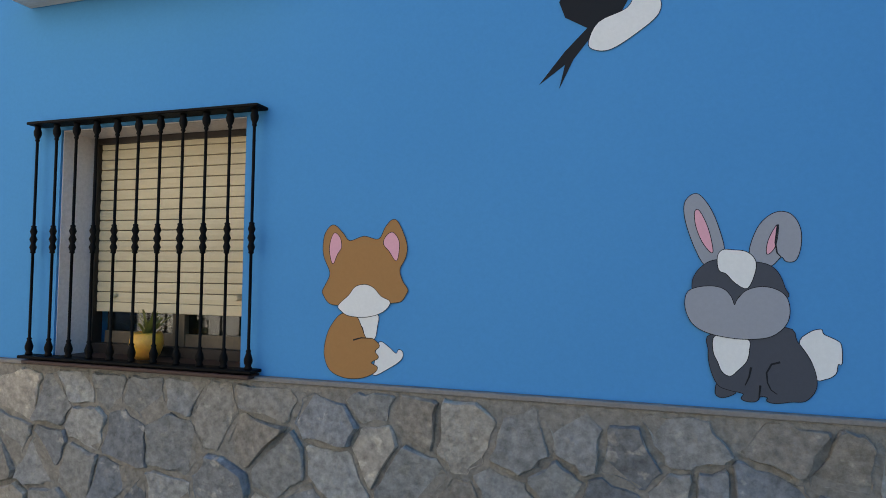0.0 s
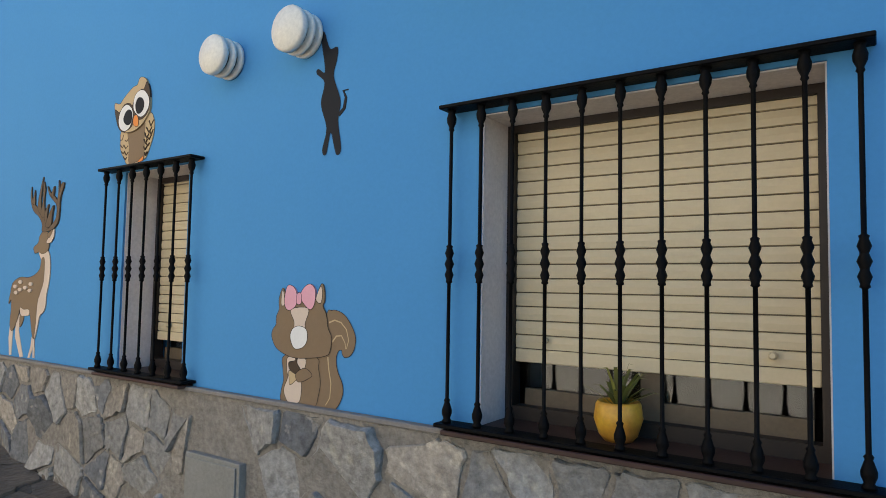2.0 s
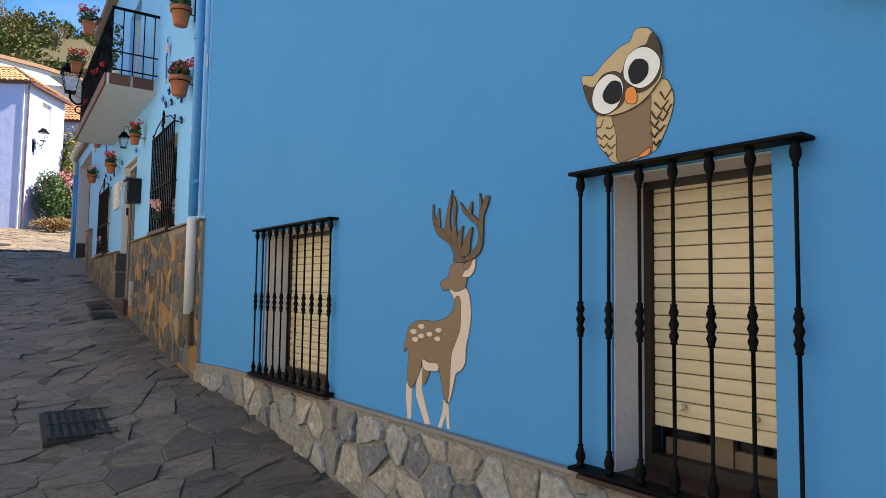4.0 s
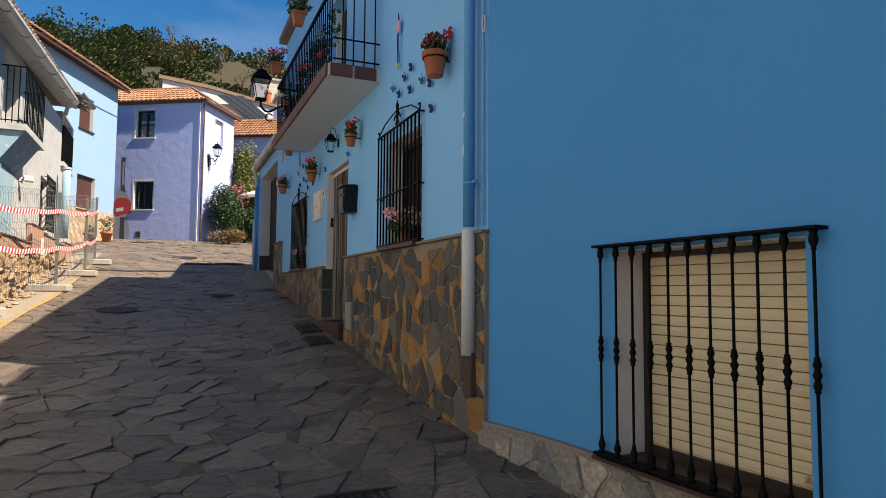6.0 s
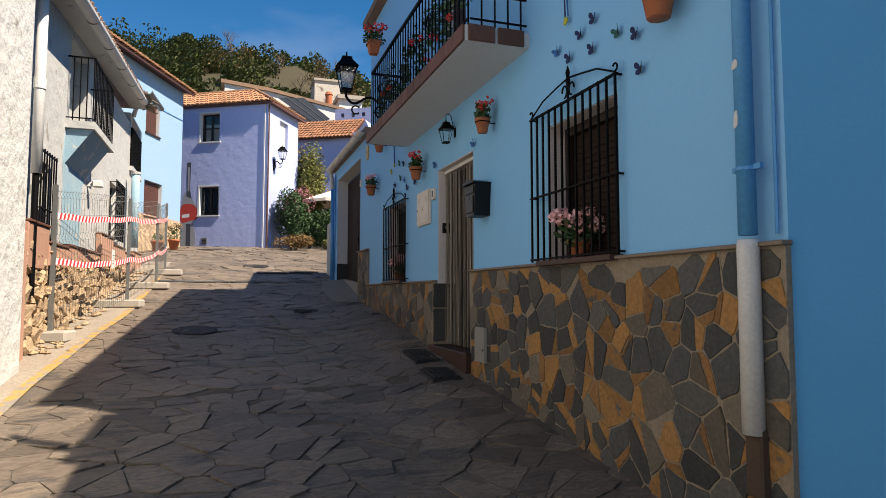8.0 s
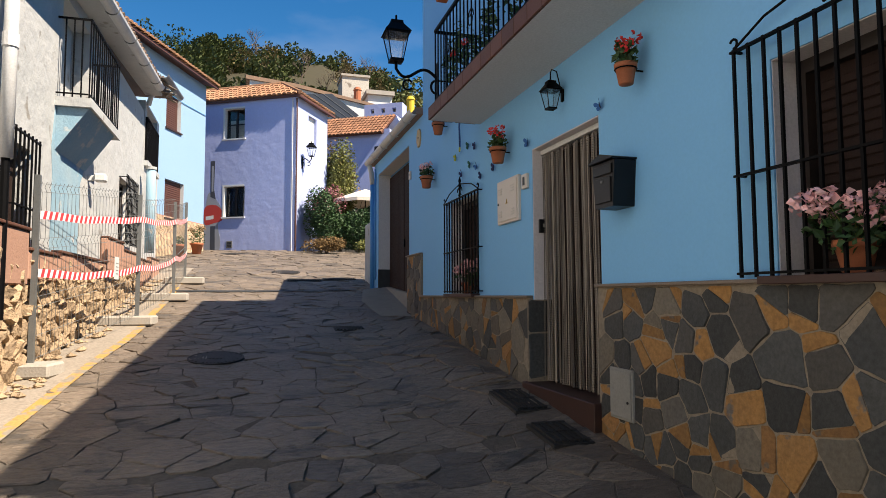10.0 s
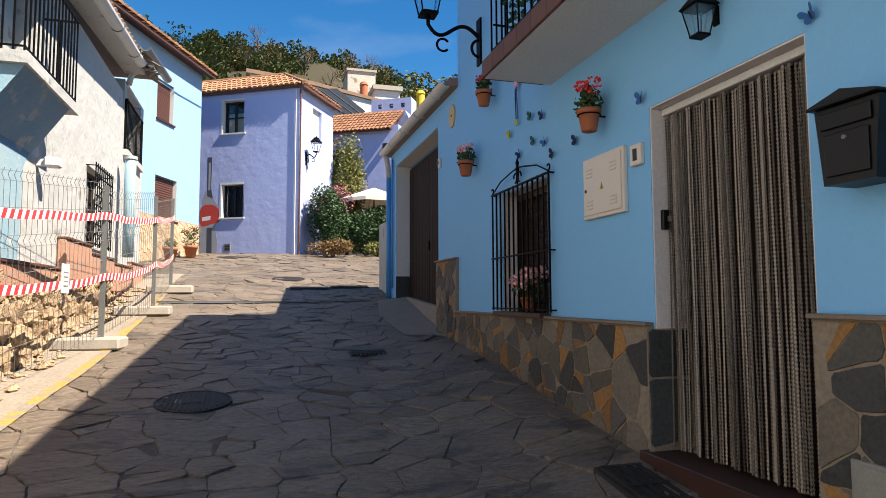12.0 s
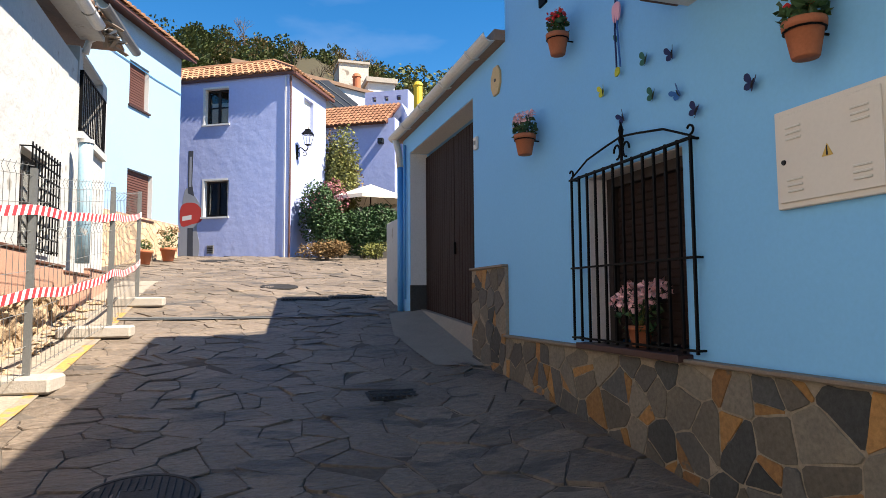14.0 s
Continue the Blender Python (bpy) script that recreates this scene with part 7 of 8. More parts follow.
flower_pot("flower_pot", pose(-29.6, -2.75, gz(-29.6, -2.75)), "terracotta pot with a small plant beside the house", M_LEAF_LIGHT, r=0.19, h=0.34, spread=0.2, rise=0.2, clusters=5, seed=51, bracket=False)

# ---- wooded hill ----
bm = bmesh.new()
HX = [-44, -52.5, -62, -75, -94, -133]
HZ = [4.2, 8.9, 17.2, 24.6, 28.0, 27]
ys = [-103 + 6.4 * i for i in range(38)]


def hill_top(x, y, table):
    """Height of the wooded hill: highest to the south, falling off behind the light blue houses."""
    return lerp_table(table, x) * (1.04 - 0.0012 * (y + 10)) * (1 - 0.5 * smooth01((y - 9) / 14)) * (1 - 0.22 * smooth01((-y - 9) / 16))


HILL_TABLE = list(zip(HX, HZ))

rows = [[bm.verts.new((x, y, hill_top(x, y, HILL_TABLE) + 0.8 * math.sin(y * 0.2 + x * 0.08))) for y in ys] for x in HX]
for a, b in zip(rows, rows[1:]):
    for i in range(len(ys) - 1):
        bm.faces.new((a[i], a[i + 1], b[i + 1], b[i]))
bmesh.ops.recalc_face_normals(bm, faces=bm.faces)
tagged(part("hill", bm, M_HILL), "steep scrub-covered hillside behind the village", "hill", kind="structure")


def crown_cloud(name, mat, spots, label, n, size, seed):
    """Far tree crowns, each a ragged heap of leaf clumps on a trunk."""
    rg_ = random.Random(seed)
    V, F = [], []
    for (x, y, z, r) in spots:
        for k in range(7):
            cx, cy, cz = x + rg_.uniform(-0.6, 0.6) * r, y + rg_.uniform(-0.65, 0.65) * r, z + rg_.uniform(-0.45, 0.6) * r
            rr_ = r * rg_.uniform(0.35, 0.6)
            for _ in range(n // 7):
                d = Vector((rg_.gauss(0, 1), rg_.gauss(0, 1), rg_.gauss(0, 1))).normalized() * rr_ * rg_.uniform(0.6, 1.08)
                p = Vector((cx, cy, cz)) + d
                a = Vector((rg_.gauss(0, 1), rg_.gauss(0, 1), rg_.gauss(0, 1))).normalized()
                b = a.orthogonal().normalized()
                s = size * rg_.uniform(0.6, 1.4)
                i = len(V)
                V += [p - a * s * 0.5, p + b * s * 0.35, p + a * s * 0.5, p - b * s * 0.35]
                F.append((i, i + 1, i + 2, i + 3))
    me = bpy.data.meshes.new(name)
    me.from_pydata([tuple(v) for v in V], [], F)
    me.materials.append(mat)
    return tagged(new(name, me), label, "woods", kind="stuff")


rg = random.Random(101)
green, brown = [], []
for i in range(520):
    y = -46 + 84 * rg.random()
    x = rg.choice((-50, -53, -56, -60, -65, -70, -75, -80, -85))
    leafy = rg.random() < (0.88 if y < -3 else 0.55)
    (green if leafy else brown).append((x, y, hill_top(x, y, HILL_TABLE) + rg.uniform(0.2, 1.3), rg.uniform(0.9, 2.6)))
for i in range(240):
    x, y = rg.uniform(-63, -49), rg.uniform(-24, 20)
    (green if rg.random() < (0.8 if y < -3 else 0.5) else brown).append((x, y, hill_top(x, y, HILL_TABLE) + rg.uniform(0.0, 0.7), rg.uniform(1.0, 1.9)))
crown_cloud("woods", M_LEAF_OLIVE, green, "dark olive evergreen trees on the hill", 630, 0.30, 61)
crown_cloud("woods", M_LEAF_BROWN, brown, "brown half-bare autumn trees on the hill", 320, 0.24, 62)


def bare_tree(x, y, height, seed):
    """Leafless tree on the hill: a trunk that forks into ever finer branches."""
    rg_ = random.Random(seed)
    t = thing("bare_tree", pose(x, y, hill_top(x, y, HILL_TABLE) - 0.2), "leafless grey-brown tree on the hill", "tree", "bare trees on the hill")
    bm = bmesh.new()

    def grow(p, d, ln, r, depth):
        q = p + d * ln
        add_tube(bm, [p, p + d * ln * 0.5 + Vector((rg_.uniform(-1, 1), rg_.uniform(-1, 1), 0)) * ln * 0.06, q], [r, r * 0.85, r * 0.6], 4)
        if depth:
            for _ in range(3):
                e = (d + Vector((rg_.gauss(0, 0.45), rg_.gauss(0, 0.45), rg_.uniform(0.0, 0.3)))).normalized()
                grow(p + d * ln * rg_.uniform(0.6, 1.0), e, ln * rg_.uniform(0.6, 0.8), r * 0.55, depth - 1)

    grow(Vector((0, 0, 0)), Vector((0, 0, 1)), height * 0.36, height * 0.022, 4)
    part("trunk", bm, M_BARK, t)


for i, (x, y, h) in enumerate(((-66, 3.2, 5.2), (-64, 7.0, 4.6), (-70, -0.5, 5.0), (-68, 9.5, 4.2), (-62, 5.0, 4.0))):
    bare_tree(x, y, h, 140 + i)
nt_ = thing("far_tree", pose(-50.0, 10.2, 5.2), "dark green tree beyond the roofs", "tree")
rg = random.Random(63)
bm = bmesh.new()
for k in range(10):
    add_leaves(bm, (rg.uniform(-1.5, 1.5), rg.uniform(-2.0, 2.0), 9.5 + rg.uniform(-1.2, 1.4)), (1.2, 1.2, 1.0), 130, 0.34, rg, 0.5)
part("crown", bm, M_LEAF_OLIVE, nt_)
part("trunk", tube([(0, 0, 0), (0.1, 0.1, 5), (0, 0, 9.5)], [0.3, 0.22, 0.1], 8), M_BARK, nt_)

# ---- road closure fence, tape ----
POSTS = [(-16.2, -2.60), (-19.0, -2.15), (-21.0, -1.92), (-22.95, -1.93)]


POST_TOP = [1.88, 1.78, 1.66, 1.58]
TAPE_HIGH = [1.50, 1.44, 1.32, 1.27]
TAPE_LOW = [0.95, 0.77, 0.70, 0.61]


def fence_panel(k, label):
    """A mesh panel from post k to the next, each wire an object on one shared mesh."""
    a, b = POSTS[k], POSTS[k + 1]
    za, zb = street(*a), street(*b)
    f = thing("wire_fence", Matrix.Translation((a[0], a[1], 0)), label, "fence", "mesh site fence")
    d = Vector((b[0] - a[0], b[1] - a[1], 0))
    H = POST_TOP[k] - 0.06
    part("post", box(-0.024, 0.024, -0.024, 0.024, za + 0.1, za + H + 0.06), M_STEEL, f)
    n = int(d.length / 0.09)
    q = Vector((-d.y, d.x, 0)).normalized() * 0.02
    wire = None
    for i in range(1, n):
        p = d * (i / n)
        z = za + (zb - za) * i / n
        if wire is None:
            wire = part("wire", tube([Vector((0, 0, h)) + q * o for h, o in ((0.12, 0), (0.62, 0), (0.67, 1), (0.72, 0), (1.17, 0), (1.22, 1), (1.27, 0), (H - 0.1, 0), (H - 0.05, 1), (H, 0))], 0.0026, 3), M_STEEL_THIN, f, matrix=Matrix.Translation((p.x, p.y, z)))
        else:
            o = new("wire", wire.data)
            o.parent = f
            o.matrix_basis = Matrix.Translation((p.x, p.y, z))
    for h in (0.14, 0.35, 0.62, 0.72, 0.95, 1.17, 1.27, 1.5, H - 0.1, H - 0.02):
        part("level_wire", tube([(0, 0, za + h), (d.x, d.y, zb + h)], 0.0028, 3), M_STEEL_THIN, f)
    part("concrete_foot", box(-0.17, 0.17, -0.36, 0.36, -0.02, 0.11, 0.02), M_CONCRETE, f, "pale concrete block foot", matrix=Matrix.Translation((0, -0.12, za + 0.005)) @ Matrix.Rotation(math.atan2(d.y, d.x), 4, "Z"))
    return f


for k in range(3):
    fence_panel(k, "galvanised wire mesh site fence panel on concrete feet")
ep = thing("fence_post", Matrix.Translation((POSTS[-1][0], POSTS[-1][1], street(*POSTS[-1]))), "grey steel fence post in a concrete foot", "fence post")
part("post", box(-0.024, 0.024, -0.024, 0.024, 0.1, 1.6), M_STEEL, ep)
part("concrete_foot", box(-0.17, 0.17, -0.36, 0.36, -0.02, 0.115, 0.02), M_CONCRETE, ep)


def tape(heights, sag, label):
    """Barrier tape hung from post to post: a white ribbon with slanted red bands."""
    t = thing("barrier_tape", Matrix(), label, "barrier tape", "red and white barrier tapes")
    pts = []
    for k in range(3):
        a, b = POSTS[k], POSTS[k + 1]
        za, zb = street(*a) + heights[k], street(*b) + heights[k + 1]
        for i in range(24):
            f = i / 24
            pts.append(Vector((a[0] + (b[0] - a[0]) * f, a[1] + (b[1] - a[1]) * f + 0.03, za + (zb - za) * f - sag * 4 * f * (1 - f) + 0.006 * math.sin(f * 14) - 0.04)))
    pts.append(Vector((POSTS[-1][0], POSTS[-1][1] + 0.03, street(*POSTS[-1]) + heights[-1] - 0.04)))
    cum = [0.0]
    for p, q in zip(pts, pts[1:]):
        cum.append(cum[-1] + (q - p).length)
    total = cum[-1]

    def at(s):
        s = min(max(s, 0.0), total - 1e-4)
        for i in range(len(cum) - 1):
            if cum[i] <= s <= cum[i + 1]:
                return pts[i].lerp(pts[i + 1], (s - cum[i]) / max(1e-6, cum[i + 1] - cum[i]))
        return pts[-1]

    up_ = Vector((0, 0.002, 0.08))
    bm = bmesh.new()
    prev = None
    for p in pts:
        cur = [bm.verts.new(p), bm.verts.new(p + up_), bm.verts.new(p + up_ + Vector((0, -0.0015, 0))), bm.verts.new(p + Vector((0, -0.0015, 0)))]
        if prev:
            for i in range(4):
                bm.faces.new((prev[i], cur[i], cur[(i + 1) % 4], prev[(i + 1) % 4]))
        prev = cur
    part("ribbon", bm, M_TAPE_WHITE, t)
    s = 0.05
    while s < total - 0.16:
        bm = bmesh.new()
        o = Vector((0, 0.001, 0))
        c = [at(s) + o, at(s + 0.058) + o, at(s + 0.088) + up_ + o, at(s + 0.03) + up_ + o]
        v = [bm.verts.new(p) for p in c]
        w = [bm.verts.new(p + Vector((0, -0.0035, 0))) for p in c]
        bm.faces.new(v)
        bm.faces.new(w[::-1])
        for i in range(4):
            bm.faces.new((v[i], w[i], w[(i + 1) % 4], v[(i + 1) % 4]))
        part("red_band", bm, M_TAPE_RED, t)
        s += 0.115


tape(TAPE_HIGH, 0.03, "red and white striped barrier tape along the fence")
tape(TAPE_LOW, 0.06, "sagging red and white striped barrier tape along the fence")
sg = thing("notice_sheet", pose(-17.6, -2.16, street(-17.6, -2.2) + 0.75), "small white notice sheet tied to the fence", "notice")
part("sheet", box(-0.12, 0.12, -0.002, 0.002, 0, 0.26), M_WHITE_CLEAN, sg)
for i in range(4):
    part("text_bar", box(-0.08, 0.06, 0.0025, 0.004, 0.06 + i * 0.04, 0.07 + i * 0.04), M_BOX_GREY, sg)

# ---- street furniture in the paving ----
def lid(name, x, y, label, rect=None, r=0.0, category="manhole cover"):
    z = street(x, y)
    sx = math.atan((street(x - 0.3, y) - street(x + 0.3, y)) / 0.6)
    c = thing(name, Matrix.Translation((x, y, z + (0.003 if rect else 0.011))) @ Matrix.Rotation(sx, 4, "Y"), label, category)
    if rect:
        w, d = rect
        part("frame", box(-w / 2, w / 2, -d / 2, d / 2, -0.04, 0.0), M_CAST, c)
        n = max(4, int(d / 0.05))
        bar_ = part("bar", box(-w / 2 + 0.03, w / 2 - 0.03, -0.014, 0.014, 0.0005, 0.014), M_CAST, c, matrix=Matrix.Translation((0, -d / 2 + 0.04, 0)))
        for i in range(1, n):
            o = new("bar", bar_.data)
            o.parent = c
            o.matrix_basis = Matrix.Translation((0, -d / 2 + 0.04 + (d - 0.08) * i / (n - 1), 0))
        if name == "drain_cover":
            for s in (-1, 0, 1):
                part("crossbar", box(s * (w / 2 - 0.04) - 0.012, s * (w / 2 - 0.04) + 0.012, -d / 2 + 0.02, d / 2 - 0.02, 0.015, 0.019), M_CAST, c)
    else:
        part("frame", lathe([(r, -0.04), (r, -0.003), (r * 0.93, -0.003), (r * 0.92, -0.012)], 32), M_CAST, c)
        part("cover", lathe([(r * 0.91, -0.02), (r * 0.91, -0.006), (0.0, -0.005)], 32), M_CAST, c)
        for k in range(-6, 7):
            w = math.sqrt(max(0.0, 0.86 ** 2 - (k * 0.13) ** 2)) * r
            for g0, g1 in ((-w, -0.24 * r), (0.24 * r, w)) if abs(k) < 3 else ((-w, w),):
                part("rib", box(g0, g1, k * 0.13 * r - 0.009, k * 0.13 * r + 0.009, -0.0055, 0.0), M_CAST, c)
        part("plate", box(-0.22 * r, 0.22 * r, -0.3 * r, 0.3 * r, -0.0055, 0.0005), M_CAST, c)
    return c


lid("manhole_cover", -16.7, -1.0, "round cast iron manhole cover in the paving", r=0.29)
lid("drain_cover", -18.28, 0.66, "small dark iron drain grating in the paving", (0.24, 0.42), category="drain")
lid("drain_cover", -9.01, 0.83, "square dark iron grating in the paving", (0.68, 0.60), category="drain")
lid("drain_cover", -14.24, 1.46, "dark iron grating before the doorway", (0.6, 0.3), category="drain")
lid("drain_cover", -13.44, 1.42, "dark iron grating before the doorway", (0.45, 0.3), category="drain")
lid("drain_cover", -23.56, 0.43, "slotted iron gully grating in the paving", (0.3, 0.75), category="drain")
lid("drain_cover", -23.7, 1.2, "slotted iron gully grating in the paving", (0.3, 0.75), category="drain")
lid("manhole_cover", -24.9, 0.1, "round cast iron manhole cover in the paving", r=0.33)
lid("manhole_cover", -31.0, -1.3, "round cast iron manhole cover in the paving", r=0.4)
# ramp before the garage
rp = thing("garage_ramp", Matrix(), "smooth worn concrete ramp before the garage", "ramp", kind="structure")
bm = bmesh.new()
v = [bm.verts.new(p) for p in ((-19.25, 1.9, 2.16), (-22.0, 1.9, 2.36), (-22.0, 1.45, street(-22, 1.45)), (-20.6, 1.2, street(-20.6, 1.2)), (-19.1, 1.25, street(-19.1, 1.25)), (-18.9, 1.745, street(-18.9, 1.7)),
                               (-19.25, 2.3, 2.16), (-22.0, 2.3, 2.36))]
bm.faces.new((v[0], v[5], v[4], v[3], v[2], v[1]))
bm.faces.new((v[6], v[0], v[1], v[7]))
part("slab", bm, material("worn_concrete", (0.24, 0.205, 0.165), 0.85, second=(0.17, 0.147, 0.118), scale=4, grain=40, bump=0.5), rp)

# drainage channel across the street
ch = thing("drain_channel", Matrix(), "narrow grey steel drain channel across the street", "drain channel", kind="structure")
for nm, off0, off1, lift, mt in (("strip", -0.07, 0.07, 0.014, M_STEEL), ("slot", -0.02, 0.02, 0.018, M_CAST)):
    bm = bmesh.new()
    prev = None
    for i in range(16):
        y = -2.0 + 3.3 * i / 15
        xc = -21.92 - 0.1 * i / 15
        cur = [bm.verts.new((xc + o_, y, street(xc + o_, y) + lift)) for o_ in (off0, off1)]
        if prev:
            bm.faces.new((prev[0], cur[0], cur[1], prev[1]))
        prev = cur
    bmesh.ops.recalc_face_normals(bm, faces=bm.faces)
    part(nm, bm, mt, ch)

# ---- stones: irregular cells with recessed joints ----
def cells(x0, x1, z0, z1, dx, dz, joint, seed, jitter=0.42, drop=0.0):
    """Irregular many-sided cells over a rectangle; each a convex outline shrunk by half the joint."""
    rr = random.Random(seed)
    nx, nz = max(1, round((x1 - x0) / dx)), max(1, round((z1 - z0) / dz))
    grid = {}
    for i in range(-1, nx + 1):
        for k in range(-1, nz + 1):
            off = 0.5 if k % 2 else 0.0
            grid[i, k] = (x0 + (i + 0.25 + off * 0.5 + rr.uniform(-jitter, jitter) + 0.125) * (x1 - x0) / nx, z0 + (k + 0.5 + rr.uniform(-jitter, jitter)) * (z1 - z0) / nz)
    out = []
    if drop:
        for key in list(grid):
            if rr.random() < drop:
                del grid[key]
    for i in range(nx):
        for k in range(nz):
            if (i, k) not in grid:
                continue
            sx, sz = grid[i, k]
            poly = [(x0 + joint / 2, z0 + joint / 2), (x1 - joint / 2, z0 + joint / 2), (x1 - joint / 2, z1 - joint / 2), (x0 + joint / 2, z1 - joint / 2)]
            for a in range(-3, 4):
                for b in range(-3, 4):
                    if (a or b) and (i + a, k + b) in grid:
                        ox, oz = grid[i + a, k + b]
                        nx_, nz_ = ox - sx, oz - sz
                        ln = math.hypot(nx_, nz_)
                        if ln < 1e-6:
                            continue
                        nx_, nz_ = nx_ / ln, nz_ / ln
                        lim = ln / 2 - joint / 2
                        res = []
                        for p, q in zip(poly, poly[1:] + poly[:1]):
                            dp = (p[0] - sx) * nx_ + (p[1] - sz) * nz_ - lim
                            dq = (q[0] - sx) * nx_ + (q[1] - sz) * nz_ - lim
                            if dp <= 0:
                                res.append(p)
                            if dp * dq < 0:
                                t = dp / (dp - dq)
                                res.append((p[0] + (q[0] - p[0]) * t, p[1] + (q[1] - p[1]) * t))
                        poly = res
                        if len(poly) < 3:
                            break
                if len(poly) < 3:
                    break
            if len(poly) >= 3:
                area = 0.5 * abs(sum(p[0] * q[1] - q[0] * p[1] for p, q in zip(poly, poly[1:] + poly[:1])))
                if area > 0.12 * dx * dz:
                    out.append(poly)
    return out


def half(poly, cx, cz, ux, uz, sign):
    """The part of a convex outline on one side of a line through (cx, cz)."""
    res = []
    for p, q in zip(poly, poly[1:] + poly[:1]):
        dp, dq = sign * ((p[0] - cx) * ux + (p[1] - cz) * uz), sign * ((q[0] - cx) * ux + (q[1] - cz) * uz)
        if dp <= 0:
            res.append(p)
        if dp * dq < 0:
            t = dp / (dp - dq)
            res.append((p[0] + (q[0] - p[0]) * t, p[1] + (q[1] - p[1]) * t))
    return res


def banded(polys, share, seed):
    """Slates parted along a bedding seam into a body and a rust-stained rind."""
    rr = random.Random(seed)
    bodies, rinds = [], []
    for poly in polys:
        if rr.random() > share:
            bodies.append(poly)
            continue
        cx, cz = sum(p[0] for p in poly) / len(poly), sum(p[1] for p in poly) / len(poly)
        a = rr.uniform(0, 6.283)
        ux, uz = math.cos(a), math.sin(a)
        reach = max((p[0] - cx) * ux + (p[1] - cz) * uz for p in poly) * rr.uniform(0.0, 0.5)
        body, rind = half(poly, cx + ux * reach, cz + uz * reach, ux, uz, 1), half(poly, cx + ux * reach, cz + uz * reach, ux, uz, -1)
        if len(body) >= 3 and len(rind) >= 3:
            bodies.append(body)
            rinds.append(rind)
        else:
            bodies.append(poly)
    return bodies, rinds


def rough_outline(poly, rr, wobble, step):
    """The outline with its edges broken into short uneven lengths and its corners knocked off."""
    cx, cz = sum(p[0] for p in poly) / len(poly), sum(p[1] for p in poly) / len(poly)
    pts = []
    for p, q in zip(poly, poly[1:] + poly[:1]):
        ln = math.hypot(q[0] - p[0], q[1] - p[1])
        if ln < step * 0.25:
            continue
        n = max(1, min(4, round(ln / step)))
        for s in range(n):
            t = (s + (0.14 if s == 0 else 0.0)) / n
            x, z = p[0] + (q[0] - p[0]) * t, p[1] + (q[1] - p[1]) * t
            k = rr.uniform(0, wobble)
            d = math.hypot(x - cx, z - cz) or 1.0
            pts.append((x - (x - cx) / d * k, z - (z - cz) / d * k))
        pts.append((p[0] + (q[0] - p[0]) * 0.9, p[1] + (q[1] - p[1]) * 0.9))
    return pts, cx, cz


def stone_geometry(poly, rr, proud, wobble=0.012, step=0.12, tilt=0.006, soft=0.93):
    """Vertices and faces of one stone; outline in (a, b), height c out of the surface."""
    pts, cx, cz = rough_outline(poly, rr, wobble, step)
    n = len(pts)
    if n < 3:
        return None
    ta, tb = rr.uniform(-tilt, tilt), rr.uniform(-tilt, tilt)
    h = proud * rr.uniform(0.7, 1.25)
    V = [(x, z, -0.02) for x, z in pts]
    V += [(x, z, h * 0.6 + ta * (x - cx) + tb * (z - cz)) for x, z in pts]
    V += [(cx + (x - cx) * soft, cz + (z - cz) * soft, h + (ta * (x - cx) + tb * (z - cz)) * 3 + rr.uniform(-0.12, 0.12) * proud) for x, z in pts]
    F = []
    for i in range(n):
        j = (i + 1) % n
        F.append((i, j, n + j, n + i))
        F.append((n + i, n + j, 2 * n + j, 2 * n + i))
    F.append(tuple(range(2 * n, 3 * n)))
    return V, F


def lay_stones(polys, to_space, pick, parent, name, seed, proud, **kw):
    """One object for each stone. to_space(a, b, c): place in the parent's space."""
    rr = random.Random(seed)
    for poly in polys:
        g = stone_geometry(poly, rr, proud, **kw)
        if not g:
            continue
        V, F = g
        me = bpy.data.meshes.new(name)
        me.from_pydata([to_space(*v) for v in V], [], F)
        me.materials.append(pick(rr))
        o = new(name, me)
        o.parent = parent


def lay_joined(polys, to_space, mat, parent, name, seed, proud, **kw):
    rr = random.Random(seed)
    V, F = [], []
    for poly in polys:
        g = stone_geometry(poly, rr, proud, **kw)
        if g:
            b = len(V)
            V += [to_space(*v) for v in g[0]]
            F += [tuple(b + i for i in f) for f in g[1]]
    me = bpy.data.meshes.new(name)
    me.from_pydata(V, [], F)
    me.materials.append(mat)
    o = new(name, me)
    o.parent = parent
    o["kind"] = "stuff"
    return o


def above_street(polys, m, slack=0.03):
    keep = []
    for p in polys:
        cx, cz = sum(q[0] for q in p) / len(p), max(q[1] for q in p)
        w = m @ Vector((cx, 0, 0))
        if cz > street(w.x, w.y) - slack:
            keep.append(p)
    return keep


wall_face = lambda a, b, c: (a, -c, b)


def swept(u):
    """How far the corner's curve stands out from the deep blue wall."""
    f = min(1.0, max(0.0, (u + 9.58) / 0.98))
    return 0.108 * (1 - f) ** 2


swept_face = lambda a, b, c: (a, -c - swept(a), b)

# grey stone base of the deep blue house
base1 = thing("stone_base", M1 @ Matrix.Translation((0, -0.03, 0)), "grey rubble stone base with mortar joints", "stone base", kind="structure")
part("mortar", box(-9.55, 8.0, 0.0, 0.029, -2.0, 0.955), M_MORTAR, base1)
M_CAP = material("grey_mortar_cap", (0.23, 0.21, 0.19), 0.95, second=(0.17, 0.155, 0.14), scale=6, grain=60, bump=0.6)
part("mortar_cap", box(-9.55, 8.0, -0.012, 0.029, 0.9555, 0.976, 0.004), M_CAP, base1)
